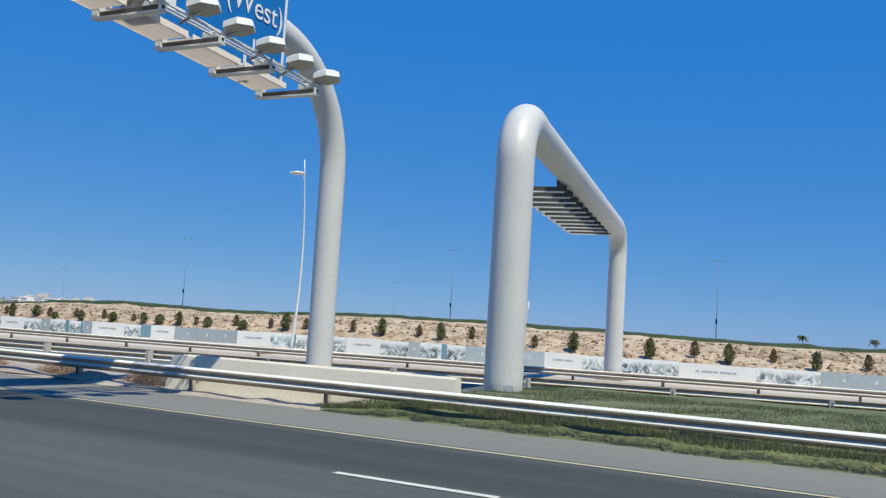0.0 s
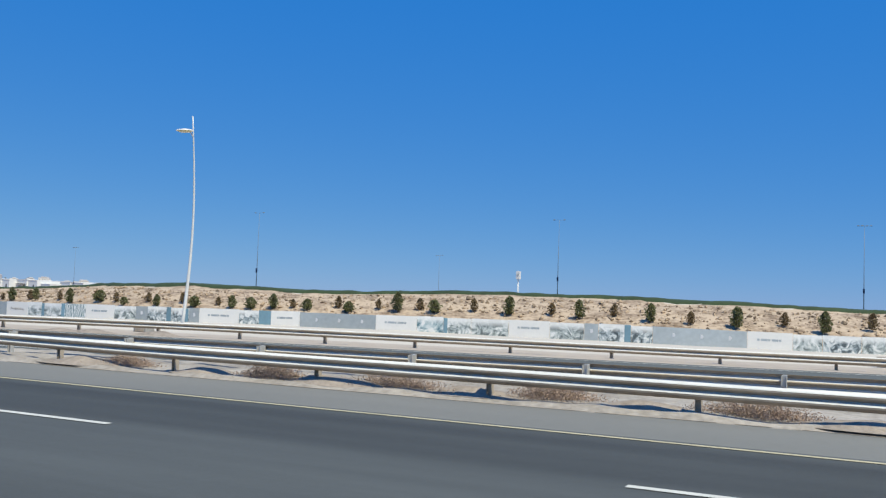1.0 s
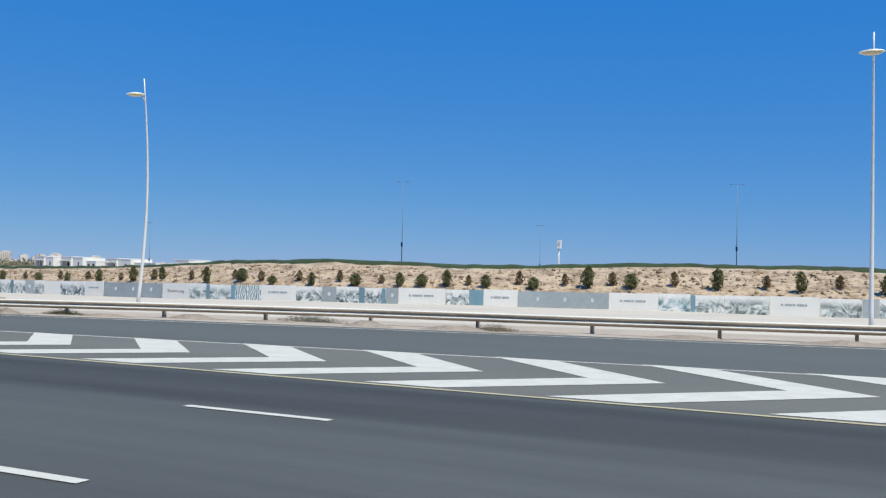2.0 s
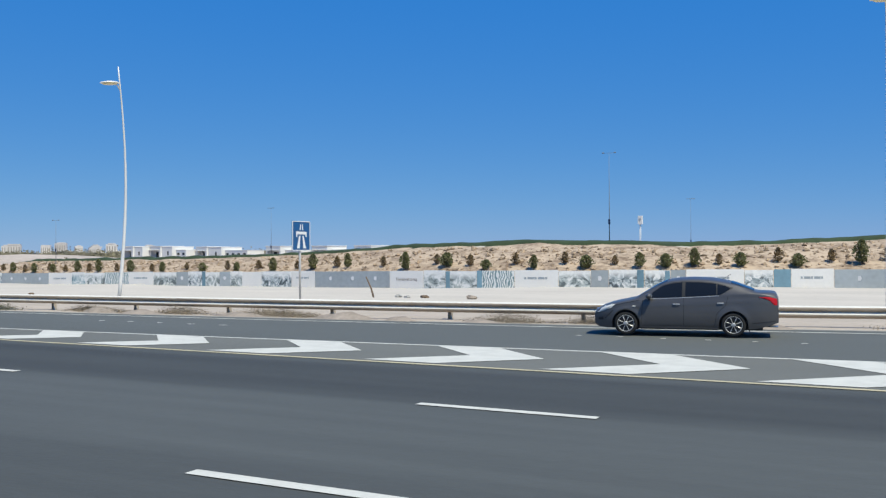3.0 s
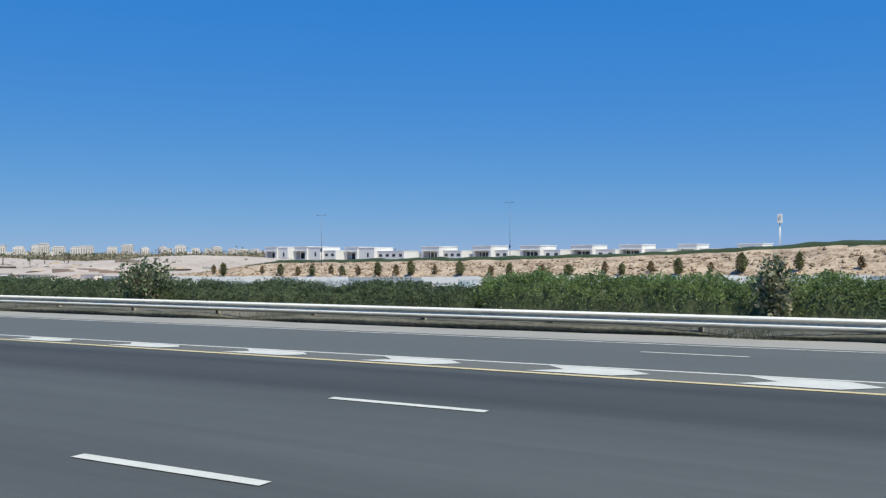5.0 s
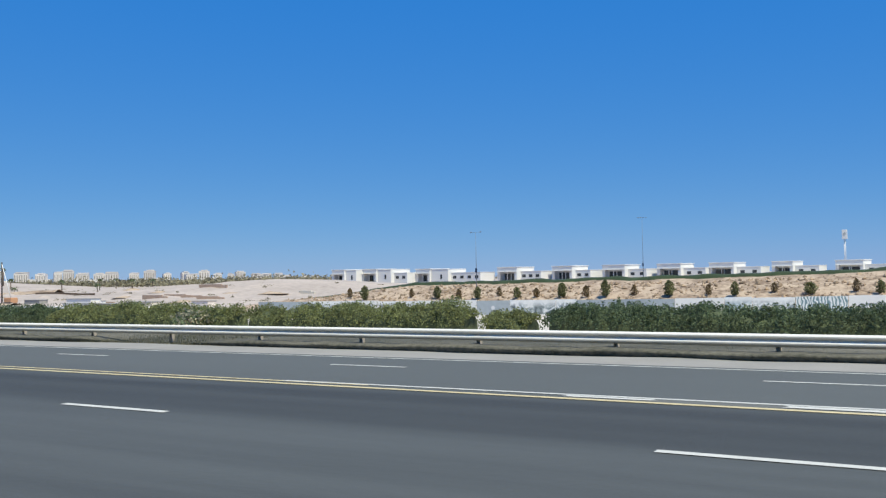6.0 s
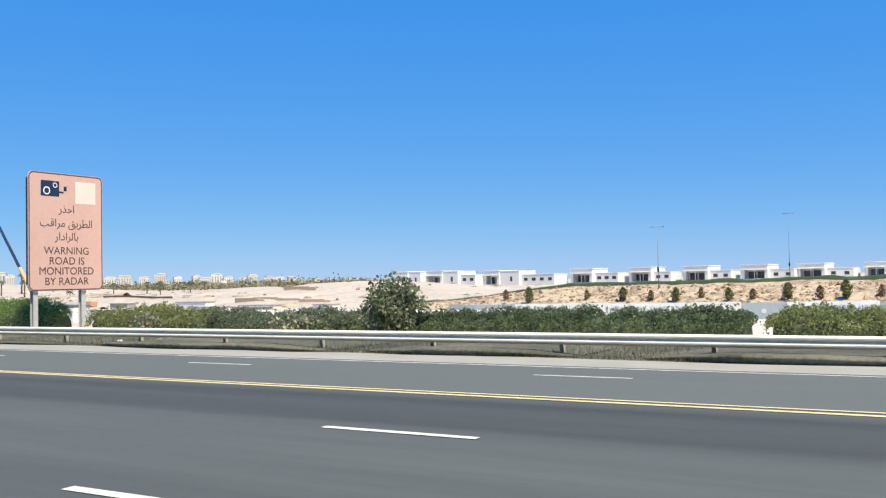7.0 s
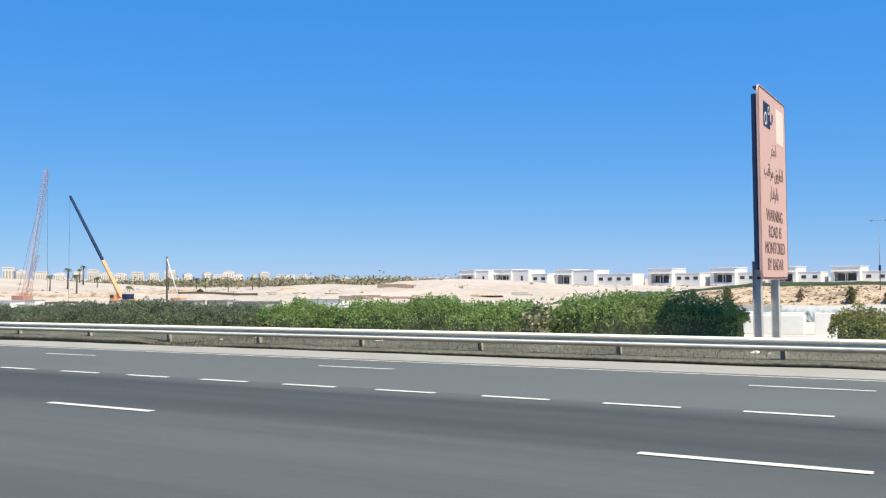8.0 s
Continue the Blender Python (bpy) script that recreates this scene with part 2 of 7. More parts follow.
M["head"] = mat("headlamp_clear", (0.626, 0.618, 0.574), 0.2, 0.0, var=0.1, scale=8)
M["car_glass"] = mat("tinted_glass", (0.010, 0.012, 0.016), 0.12, var=0.1, scale=1, spec=0.3)
def thin_leaf(m, amount):
    """Lets some of the light pass through the leaves."""
    nt = m.node_tree
    n, l = nt.nodes, nt.links
    b = n["Principled BSDF"]
    out = n["Material Output"]
    tr = n.new("ShaderNodeBsdfTranslucent")
    l.new(b.inputs["Base Color"].links[0].from_socket, tr.inputs["Color"])
    mx = n.new("ShaderNodeMixShader")
    mx.inputs["Fac"].default_value = amount
    l.new(b.outputs["BSDF"], mx.inputs[1])
    l.new(tr.outputs["BSDF"], mx.inputs[2])
    l.new(mx.outputs["Shader"], out.inputs["Surface"])


for k in ("leaf", "leaf_bright", "leaf_dark", "leaf_grey", "leaf_olive", "leaf_pale", "tree_leaf", "sapling_leaf", "blade", "dry_blade"):
    thin_leaf(M[k], 0.48)
# printed hoarding sheets
M["board_white"] = mat("board_white", (0.783, 0.766, 0.731), 0.7, var=0.05, scale=0.4, fine=4)
M["board_grey"] = mat("board_grey_blue", (0.365, 0.405, 0.426), 0.7, var=0.12, scale=0.25, fine=2, objrand=0.1)
M["board_strip"] = mat("board_teal_strip", (0.165, 0.287, 0.357), 0.7, var=0.15, scale=0.6, fine=3, objrand=0.2)


def print_mat(name, dark, mid, scale, swirl):
    """A printed sheet: a sketchy picture in greys on a white ground, fading out upwards."""
    m = mat(name, (0.86, 0.85, 0.82), 0.7, var=0.05, scale=0.4, fine=4)
    nt = m.node_tree
    n, l = nt.nodes, nt.links
    b = n["Principled BSDF"]
    src = b.inputs["Base Color"].links[0].from_socket
    tc = n.new("ShaderNodeTexCoord")
    if swirl:
        t = n.new("ShaderNodeTexWave")
        t.inputs["Scale"].default_value = 0.9
        t.inputs["Distortion"].default_value = 9.0
        t.inputs["Detail"].default_value = 3.0
        t.inputs["Detail Scale"].default_value = 1.4
    else:
        t = n.new("ShaderNodeTexNoise")
        t.inputs["Scale"].default_value = scale
        t.inputs["Detail"].default_value = 5.0
        t.inputs["Roughness"].default_value = 0.65
        t.inputs["Distortion"].default_value = 1.5
    l.new(tc.outputs["Object"], t.inputs["Vector"])
    cr = n.new("ShaderNodeValToRGB")
    el = cr.color_ramp.elements
    el[0].position, el[1].position = (0.15, 0.75) if swirl else (0.40, 0.60)
    el[0].color = (*dark, 1)
    el[1].color = (0.78, 0.78, 0.76, 1)
    e = el.new(0.42 if swirl else 0.50)
    e.color = (*mid, 1)
    l.new(t.outputs["Fac"], cr.inputs["Fac"])
    sep = n.new("ShaderNodeSeparateXYZ")
    l.new(tc.outputs["Generated"], sep.inputs["Vector"])
    mr = n.new("ShaderNodeMapRange")
    mr.inputs["From Min"].default_value = 0.95 if swirl else 0.55
    mr.inputs["From Max"].default_value = 1.05 if swirl else 0.85
    mr.inputs["To Min"].default_value = 1.0
    mr.inputs["To Max"].default_value = 0.15
    l.new(sep.outputs["Z"], mr.inputs["Value"])
    mx = n.new("ShaderNodeMix")
    mx.data_type = 'RGBA'
    l.new(mr.outputs["Result"], mx.inputs["Factor"])
    l.new(src, mx.inputs["A"])
    l.new(cr.outputs["Color"], mx.inputs["B"])
    l.new(mx.outputs["Result"], b.inputs["Base Color"])
    return m


M["board_print"] = print_mat("board_print_pale", (0.12, 0.145, 0.15), (0.42, 0.47, 0.46), 0.75, False)
M["board_teal"] = print_mat("board_print_teal", (0.10, 0.19, 0.23), (0.42, 0.52, 0.54), 0.6, False)
M["board_swirl"] = print_mat("board_print_swirl", (0.17, 0.26, 0.28), (0.40, 0.48, 0.48), 0.9, True)
M["board_people"] = print_mat("board_print_dark", (0.07, 0.09, 0.10), (0.36, 0.42, 0.44), 1.1, False)

# ---------------------------------------------------------------- mesh helpers
def link_mesh(name, verts, faces, material, parent=None, smooth=False, label=""):
    me = bpy.data.meshes.new(name)
    me.from_pydata([tuple(v) for v in verts], [], faces)
    for k in (material if isinstance(material, (list, tuple)) else [material]):
        me.materials.append(k)
    if smooth:
        me.polygons.foreach_set("use_smooth", [True] * len(me.polygons))
    me.update()
    ob = new(name, me)
    if parent is not None:
        ob.parent = parent
    if label:
        ob["label"] = label
    return ob


def part(name, bm, material, parent=None, label="", smooth=False):
    """Links a bmesh as one mesh object under a thing or a part."""
    me = bpy.data.meshes.new(name)
    bm.normal_update()
    bm.to_mesh(me)
    bm.free()
    me.materials.append(material)
    if smooth:
        me.polygons.foreach_set("use_smooth", [True] * len(me.polygons))
    ob = new(name, me)
    if parent is not None:
        ob.parent = parent
    if label:
        ob["label"] = label
    return ob


def share(name, ob, parent, m):
    """Another object on the same mesh."""
    o = new(name, ob.data)
    o.parent = parent
    o.matrix_basis = m
    return o


def empty(name, m=None):
    e = new(name)
    e.empty_display_size = 0.3
    if m is not None:
        e.matrix_basis = m
    return e


def add_box(bm, c, size, bevel=0.0, m=None):
    r = bmesh.ops.create_cube(bm, size=1.0, matrix=Matrix.Translation(c) @ Matrix.Diagonal((*size, 1)))
    vs = r["verts"]
    if bevel:
        es = list({e for v in vs for e in v.link_edges})
        out = bmesh.ops.bevel(bm, geom=es, offset=bevel, segments=2, affect='EDGES', profile=0.5)
        vs = list({v for f in out["faces"] for v in f.verts} | {v for v in vs if v.is_valid})
    if m is not None:
        bmesh.ops.transform(bm, matrix=m, verts=[v for v in vs if v.is_valid])
    return vs


def box(c, size, bevel=0.0):
    bm = bmesh.new()
    add_box(bm, c, size, bevel)
    return bm


def tube_data(path, radii, sides=12, caps=True):
    """Verts and faces of a round tube along a path."""
    pts = [Vector(p) for p in path]
    verts, faces = [], []
    up = Vector((0.31, 0.17, 0.93)).normalized()
    for i, p in enumerate(pts):
        d = (pts[min(i + 1, len(pts) - 1)] - pts[max(i - 1, 0)]).normalized()
        a = up - d * up.dot(d)
        if a.length < 0.15:
            a = Vector((1, 0, 0)) - d * d.x
        a.normalize()
        b = d.cross(a)
        r = radii[i] if isinstance(radii, (list, tuple)) else radii
        for k in range(sides):
            t = 2 * math.pi * k / sides
            verts.append(p + a * (r * math.cos(t)) + b * (r * math.sin(t)))
    for i in range(len(pts) - 1):
        for k in range(sides):
            k2 = (k + 1) % sides
            faces.append((i * sides + k, i * sides + k2, (i + 1) * sides + k2, (i + 1) * sides + k))
    if caps:
        faces.append(tuple(range(sides))[::-1])
        n = (len(pts) - 1) * sides
        faces.append(tuple(range(n, n + sides)))
    return verts, faces


def tube(name, path, radii, material, parent=None, sides=12, label="", smooth=True):
    v, f = tube_data(path, radii, sides)
    return link_mesh(name, v, f, material, parent, smooth, label)


def curve_of(table):
    """A smooth function through a table of (x, value)."""
    xs = [p[0] for p in table]
    ys = [p[1] for p in table]
    def f(x):
        if x <= xs[0]:
            return ys[0]
        if x >= xs[-1]:
            return ys[-1]
        i = max(k for k in range(len(xs)) if xs[k] <= x)
        h = xs[i + 1] - xs[i]
        t = (x - xs[i]) / h
        def slope(k):
            if k == 0 or k == len(xs) - 1:
                j = min(k, len(xs) - 2)
                return (ys[j + 1] - ys[j]) / (xs[j + 1] - xs[j])
            return (ys[k + 1] - ys[k - 1]) / (xs[k + 1] - xs[k - 1])
        m0, m1 = slope(i) * h, slope(i + 1) * h
        return ((2 * t**3 - 3 * t**2 + 1) * ys[i] + (t**3 - 2 * t**2 + t) * m0 + (-2 * t**3 + 3 * t**2) * ys[i + 1] + (t**3 - t**2) * m1)
    return f


def n2(x, y, s):
    return noise.noise(Vector((x * s, y * s, 3.7)))


def leaf_cards(points, size, rng, aspect=0.6, lift=None):
    """Small four-cornered leaves, folded a little, at the points, at random turns."""
    n = len(points)
    points = np.asarray(points)
    a = rng.normal(size=(n, 3))
    a /= np.linalg.norm(a, axis=1)[:, None]
    b = np.cross(a, rng.normal(size=(n, 3)))
    b /= np.linalg.norm(b, axis=1)[:, None]
    s = size * rng.uniform(0.6, 1.3, size=(n, 1))
    c = np.cross(a, b) * s * 0.15
    v = np.stack([points - a * s, points + b * s * aspect + c, points + a * s, points - b * s * aspect + c], axis=1).reshape(-1, 3)
    f = [(4 * i, 4 * i + 1, 4 * i + 2, 4 * i + 3) for i in range(n)]
    return v, f

# ---------------------------------------------------------------- plan of the road
ramp_edge = curve_of([(-420, 19.9), (-300, 19.9), (-250, 19.95), (-218, 20.05), (-178, 20.3), (-154, 21.0), (-130, 21.8), (-115, 22.5), (-101, 23.8), (-83, 27.0), (-62, 30.6), (-45, 33.2), (-20, 38.0), (0, 42.0), (40, 50.5)])
gore_line = curve_of([(-240, 14.0), (-212, 14.05), (-190, 14.4), (-167, 15.0), (-157, 15.2), (-137, 15.45), (-120, 15.95), (-109, 16.6), (-101, 17.1), (-74, 19.65), (-64, 20.6), (-50, 21.6), (-36, 22.9), (-22, 25.0), (-8, 28.3), (15, 33.5), (40, 39.0)])
far_rail_y = curve_of([(-420, 22.9), (-220, 22.9), (-175, 23.0), (-150, 23.0), (-132, 23.2), (-122, 23.5), (-108, 24.3), (-100, 25.3), (-83, 29.2), (-75, 30.0), (-62, 32.6), (-50, 34.6), (-37, 36.6), (-20, 40.0), (0, 44.0), (40, 52.5)])
far_rail_z = curve_of([(-420, 0.58), (-220, 0.57), (-175, 0.49), (-150, 0.47), (-132, 0.52), (-108, 0.51), (-83, 0.55), (-62, 0.57), (-37, 0.50), (40, 0.5)])
near_rail_y = curve_of([(-62, 18.0), (-57, 17.8), (-50, 17.25), (-40, 17.15), (60, 17.15)])
ramp_rail_y = curve_of([(-61.5, 18.5), (-52, 19.1), (-44, 19.8), (-36, 20.8), (-27, 22.0), (-22, 23.0), (-15, 24.9), (-8, 26.5), (0, 28.3), (15, 31.6), (40, 37.0)])
tree_row_y = curve_of([(-380, 152), (-340, 150), (-290, 142), (-238, 133.5), (-195, 132), (-172, 128), (-150, 127), (-128, 129.5), (-108, 135.5), (-90, 139), (-54, 143), (-18, 152), (40, 163)])
fence_y = curve_of([(-320, 111), (-240, 108), (-190, 107.3), (-175, 106.5), (-162, 105.0), (-144, 104.2), (-125, 106), (-108, 109.4), (-97, 111.4), (-79, 114.5), (-60, 117.6), (-50, 119.8), (0, 129), (30, 135)])
crest_z = curve_of([(-420, 0.4), (-350, 0.6), (-300, 0.8), (-259, 1.2), (-234, 1.5), (-215, 1.85), (-200, 2.5), (-190, 3.1), (-182, 3.5), (-172, 3.7), (-160, 4.05), (-150, 3.85), (-137, 3.55), (-127, 3.35), (-116, 3.7), (-103, 4.25), (-92, 4.15), (-80, 4.25), (-65, 4.0), (-50, 3.65), (-35, 3.3), (-20, 3.1), (60, 2.8)])
foot_z = curve_of([(-420, -3.6), (-290, -3.9), (-204, -3.4), (-165, -3.3), (-120, -2.6), (-84, -2.7), (-45, -2.8), (40, -2.9)])


TURF_END = -155.2


def edge_drop(x):
    """How far the slip road's outer edge lies below its inner one."""
    return 0.11 * min(1.0, max(0.0, (-x - 92) / 40))


def crossfall(x, y):
    e = max(-420, min(40, x))
    return edge_drop(x) * min(1.0, max(0.0, (y - 13.9) / (ramp_edge(e) - 13.9)))


def hill_fade(x):
    return min(1.0, max(0.0, (x + 345) / 45))


def ground_z(x, y):
    """Height of the ground outside the carriageways."""
    off = y - ramp_edge(x)
    if off < 0:
        return -0.30
    dip = edge_drop(x)
    foot_y = tree_row_y(x) - 4.5
    fz = foot_z(x)
    h = hill_fade(x)
    if y <= foot_y:
        t = max(0.0, (off - 9.0) / max(1.0, foot_y - ramp_edge(x) - 9.0))
        z = -0.02 - dip * (1 - t) + (fz + 0.02) * (t ** 0.8)
        if off > 14:
            z += 0.25 * n2(x, y, 0.06) * min(1, (off - 14) / 10)
        low = z
    else:
        low = fz
    # open sand without the hill
    flat = low if y <= foot_y else fz + (-0.9 - fz) * min(1.0, (y - foot_y) / 160.0)
    flat += 5.0 * math.exp(-((x + 400) / 42) ** 2 - ((y - 235) / 40) ** 2) * 0.8
    flat += 2.2 * math.exp(-((x + 455) / 50) ** 2 - ((y - 200) / 30) ** 2) * 0.7
    flat += 2.4 * math.exp(-((x + 493) / 26) ** 2 - ((y - 289) / 26) ** 2)
    flat += 6.6 * min(1.0, max(0.0, (-x - 0.75 * y - 385) / 70)) * min(1.0, max(0.0, (y - 120) / 120)) * min(1.0, max(0.0, (430 - y) / 90))
    if y > 40 and x < -270:
        k = min(1, (y - 40) / 40) * min(1, (-270 - x) / 40)
        flat += k * (0.6 * n2(x, y, 0.022) + 0.8 * abs(n2(x + 31, y, 0.05)) + 0.4 * n2(x, y, 0.15) - 0.3)
    top_y = foot_y + 24
    cz = crest_z(x)
    if y <= foot_y:
        hill = low
    elif y <= top_y:
        t = (y - foot_y - 1.0) / (top_y - foot_y - 1.0)
        t = max(0.0, t)
        hill = fz + (cz - fz) * (t ** 0.5)
        hill += 0.45 * n2(x, y, 0.16) * math.sin(math.pi * min(1, t)) + 0.36 * n2(x, y, 0.45) * math.sin(math.pi * min(1, t))
    else:
        far = min(1.0, (y - top_y) / 150.0)
        hill = cz * (1 - far) + 0.4 * far
    z = flat + (hill - flat) * h
    if y > 500:
        z *= max(0.0, 1 - (y - 500) / 400)
        z -= 1.0 * min(1.0, (y - 500) / 800)
    return z

# ---------------------------------------------------------------- ground sheet
def build_ground():
    xs = [-5200, -3800, -2800, -2000, -1500, -1100, -900, -850, -800, -750, -700, -660, -630, -600, -575, -550, -530, -515, -500, -490]
    xs += list(np.arange(-480, -340, 5.0)) + list(np.arange(-340, 40, 2.0)) + [50, 70, 100, 150, 220, 320, 500, 800, 1300, 2000, 3200, 4800]
    offs = [-4000, -1500, -500, -150, -60, -30, -12, -4, -1, -0.02, 0.0, 0.6, 1.4, 2.2, 3.0, 4.0, 5.0, 6.5, 8, 10, 13, 16, 20, 25, 31, 38, 46, 55, 64, 72, 80, 86]
    offs += list(np.arange(90, 175, 1.5)) + [178, 184, 192, 202, 215, 230, 250, 275, 300, 330, 370, 430, 520, 650, 850, 1200, 1700, 2400, 3400, 4600]
    verts, faces, idx = [], [], []
    for x in xs:
        xe = max(-420, min(40, x))
        for o in offs:
            y = ramp_edge(xe) + o
            z = -0.30 if o < 0 else ground_z(xe if abs(x) > 900 else x, y)
            if 0 <= o <= 12:
                z += 0.03 * n2(x, y, 0.7) * min(1, o / 1.0)
            verts.append((x, y, z))
    ny = len(offs)
    me_mats = [M["sand"], M["soil"], M["crest"], M["kerb"], M["turf"], M["verge"], M["site_sand"]]
    for i in range(len(xs) - 1):
        for j in range(ny - 1):
            faces.append((i * ny + j, (i + 1) * ny + j, (i + 1) * ny + j + 1, i * ny + j + 1))
            xm = 0.5 * (xs[i] + xs[i + 1])
            xe = max(-420, min(40, xm))
            om = 0.5 * (offs[j] + offs[j + 1])
            y = ramp_edge(xe) + om
            foot = tree_row_y(xe) - 4.5
            k = 0
            if om < 0:
                k = 5
            elif om < (2.2 if xm < TURF_END else 1.0):
                k = 3
            elif om < 9 and xm < TURF_END - 0.9 * max(0.0, om - 2.2) + 1.5 * n2(xm, om, 0.5):
                k = 4
            elif om < 9:
                k = 5 if om < 5 else 0
            elif fence_y(xe) + 2 < y < foot + 20.2 + 1.2 * n2(xm, 0, 0.1) and xm > -335:
                k = 1
            elif foot + 20 < y < foot + 90 and xm > -345:
                k = 2
            elif y > 600:
                k = 6
            elif y > 52 + 10 * n2(xm, om, 0.05) and xm < -285 + 16 * n2(xm, om, 0.06):
                k = 6
            idx.append(k)
    g = link_mesh("ground", verts, faces, me_mats, smooth=True)
    g.data.polygons.foreach_set("material_index", idx)
    tagged(g, "pale desert sand with a rubble-strewn embankment and dry verge", "ground", kind="structure")


build_ground()


def strip(name, xs, y0, y1, z, material, thick=0.0, parent=None, dz=None):
    """A ribbon along the road between two edges, with a skirt if it is thick."""
    verts, faces = [], []
    for x in xs:
        a, b = (y0(x) if callable(y0) else y0), (y1(x) if callable(y1) else y1)
        verts += [(x, a, z - crossfall(x, a)), (x, b, z - crossfall(x, b))]
    for i in range(len(xs) - 1):
        faces.append((2 * i, 2 * i + 1, 2 * i + 3, 2 * i + 2)[::-1])
    if thick:
        n = len(verts)
        verts += [(v[0], v[1], v[2] - thick) for v in verts]
        for i in range(len(xs) - 1):
            faces.append((2 * i, 2 * i + 2, n + 2 * i + 2, n + 2 * i)[::-1])
            faces.append((2 * i + 1, 2 * i + 3, n + 2 * i + 3, n + 2 * i + 1))
    return link_mesh(name, verts, faces, material, parent)


XS_MAIN = list(np.arange(-900, 161, 20.0))
XS = list(np.arange(-420, 41, 4.0))
tagged(strip("road", XS_MAIN, -14.0, 13.9, 0.0, M["asphalt"], 0.1), "grey asphalt carriageway of a dual highway", "road", kind="structure")
tagged(strip("road_shoulder", list(np.arange(-64, 61, 4.0)), 13.9, 16.75, 0.0, M["asphalt_shoulder"], 0.1), "sun-bleached asphalt shoulder beside the guardrail", "road shoulder", kind="structure")
tagged(strip("slip_road", XS, lambda x: 13.9 if x < -64 else ramp_rail_y(x) + 1.3, lambda x: ramp_edge(x) + 0.15, 0.0, M["asphalt_ramp"], 0.1), "grey asphalt slip road merging with the highway", "road", kind="structure")

tagged(strip("slip_road_nose", [-70, -66, -61.4], 13.85, 19.85, -0.006, M["asphalt_shoulder"], 0.1), "bleached asphalt where the slip road parts from the highway", "road", kind="structure")
tagged(strip("gore_surface", list(np.arange(-205, -61, 4.0)), 13.74, lambda x: gore_line(x) + 0.02, 0.004, M["asphalt_gore"]), "paler asphalt inside the painted gore", "road", kind="structure")

# markings
def marking(name, label, objs_xs, y0, y1, material, z=0.009):
    return tagged(strip(name, objs_xs, y0, y1, z, material), label, "road marking", kind="structure")


marking("edge_line", "worn yellow edge line of the carriageway", list(np.arange(-257, -118, 4.0)), 13.57, 13.72, M["paint_yellow"])
marking("edge_line", "worn cream edge line of the carriageway", list(np.arange(-121.0, 161, 4.0)), 13.58, 13.71, M["paint_cream"])
marking("edge_line", "second yellow line closing in on the first", list(np.arange(-257, -205, 4.0)), lambda x: 13.75 + 0.19 * min(1, (x + 257) / 26), lambda x: 13.87 + 0.19 * min(1, (x + 257) / 26), M["paint_yellow"])
marking("gore_line", "white line bounding the painted gore", list(np.arange(-211, 41, 4.0)), lambda x: gore_line(x) - 0.07, lambda x: gore_line(x) + 0.07, M["paint_white"])
marking("edge_line", "thin pale edge line of the slip road", XS, lambda x: ramp_edge(x) - 0.75 if x > -150 else ramp_edge(x) - 0.34, lambda x: ramp_edge(x) - 0.61 if x > -150 else ramp_edge(x) - 0.22, M["paint_white"])


def dash_row(y, x0, period, length, width, lo, hi, label, material):
    """Painted dashes, each one a piece, under one marking."""
    root = tagged(empty("lane_marking"), label, "road marking", kind="structure")
    first = None
    k0, k1 = math.ceil((lo - x0) / period), math.floor((hi - x0) / period)
    for k in range(k0, k1 + 1):
        x = x0 + k * period
        if first is None:
            v = [(0, -width / 2, 0), (length, -width / 2, 0), (length, width / 2, 0), (0, width / 2, 0), (0.4 * length, -width / 2 - 0.004, 0.0), (0.7 * length, width / 2 + 0.003, 0)]
            first = link_mesh("dash", [v[0], v[4], v[1], v[2], v[5], v[3]], [(0, 1, 2, 3, 4, 5)], material, root)
            first.matrix_basis = Matrix.Translation((x, y, 0.010 - crossfall(x, y)))
        else:
            share("dash", first, root, Matrix.Translation((x, y, 0.010 - crossfall(x, y))))


P0, PER = -55.9, 9.77
dash_row(10.02, P0 + 0.02, PER, 2.33, 0.15, -380, 45, "white lane dashes on the carriageway", M["paint_white"])
dash_row(6.0, P0 + 0.03, PER, 2.33, 0.16, -380, 45, "white lane dashes on the carriageway", M["paint_white"])
dash_row(2.2, P0, PER, 2.33, 0.16, -380, 45, "white lane dashes on the carriageway", M["paint_white"])
dash_row(17.6, -154.0, PER, 2.1, 0.11, -360, -198, "thin white lane dashes on the slip road", M["paint_white"])
dash_row(18.1, -154.0, 8.75, 2.1, 0.10, -172, -140, "thin white lane dashes on the slip road", M["paint_white"])
dash_row(13.72, -285.1, 2.085, 1.2, 0.14, -360, -257.5, "short white dashes where the lanes merge", M["paint_white"])
dash_row(20.15, -106.28, 0.97, 0.13, 0.08, -106.5, -101.0, "small white studs on the slip road", M["paint_white"])
dash_row(19.4, -119.6, 1.15, 0.22, 0.10, -121, -115, "small white studs on the slip road", M["paint_white"])
dash_row(19.6, -141.6, 1.15, 0.22, 0.10, -142, -132, "small white studs on the slip road", M["paint_white"])


def tip_x(k):
    """Where the k-th chevron points to along the road."""
    return float(np.interp(k, (0, 12, 16, 20, 27, 29, 44), (-63.3, -105.04, -120.0, -134.92, -160.06, -166.7, -217.0)))


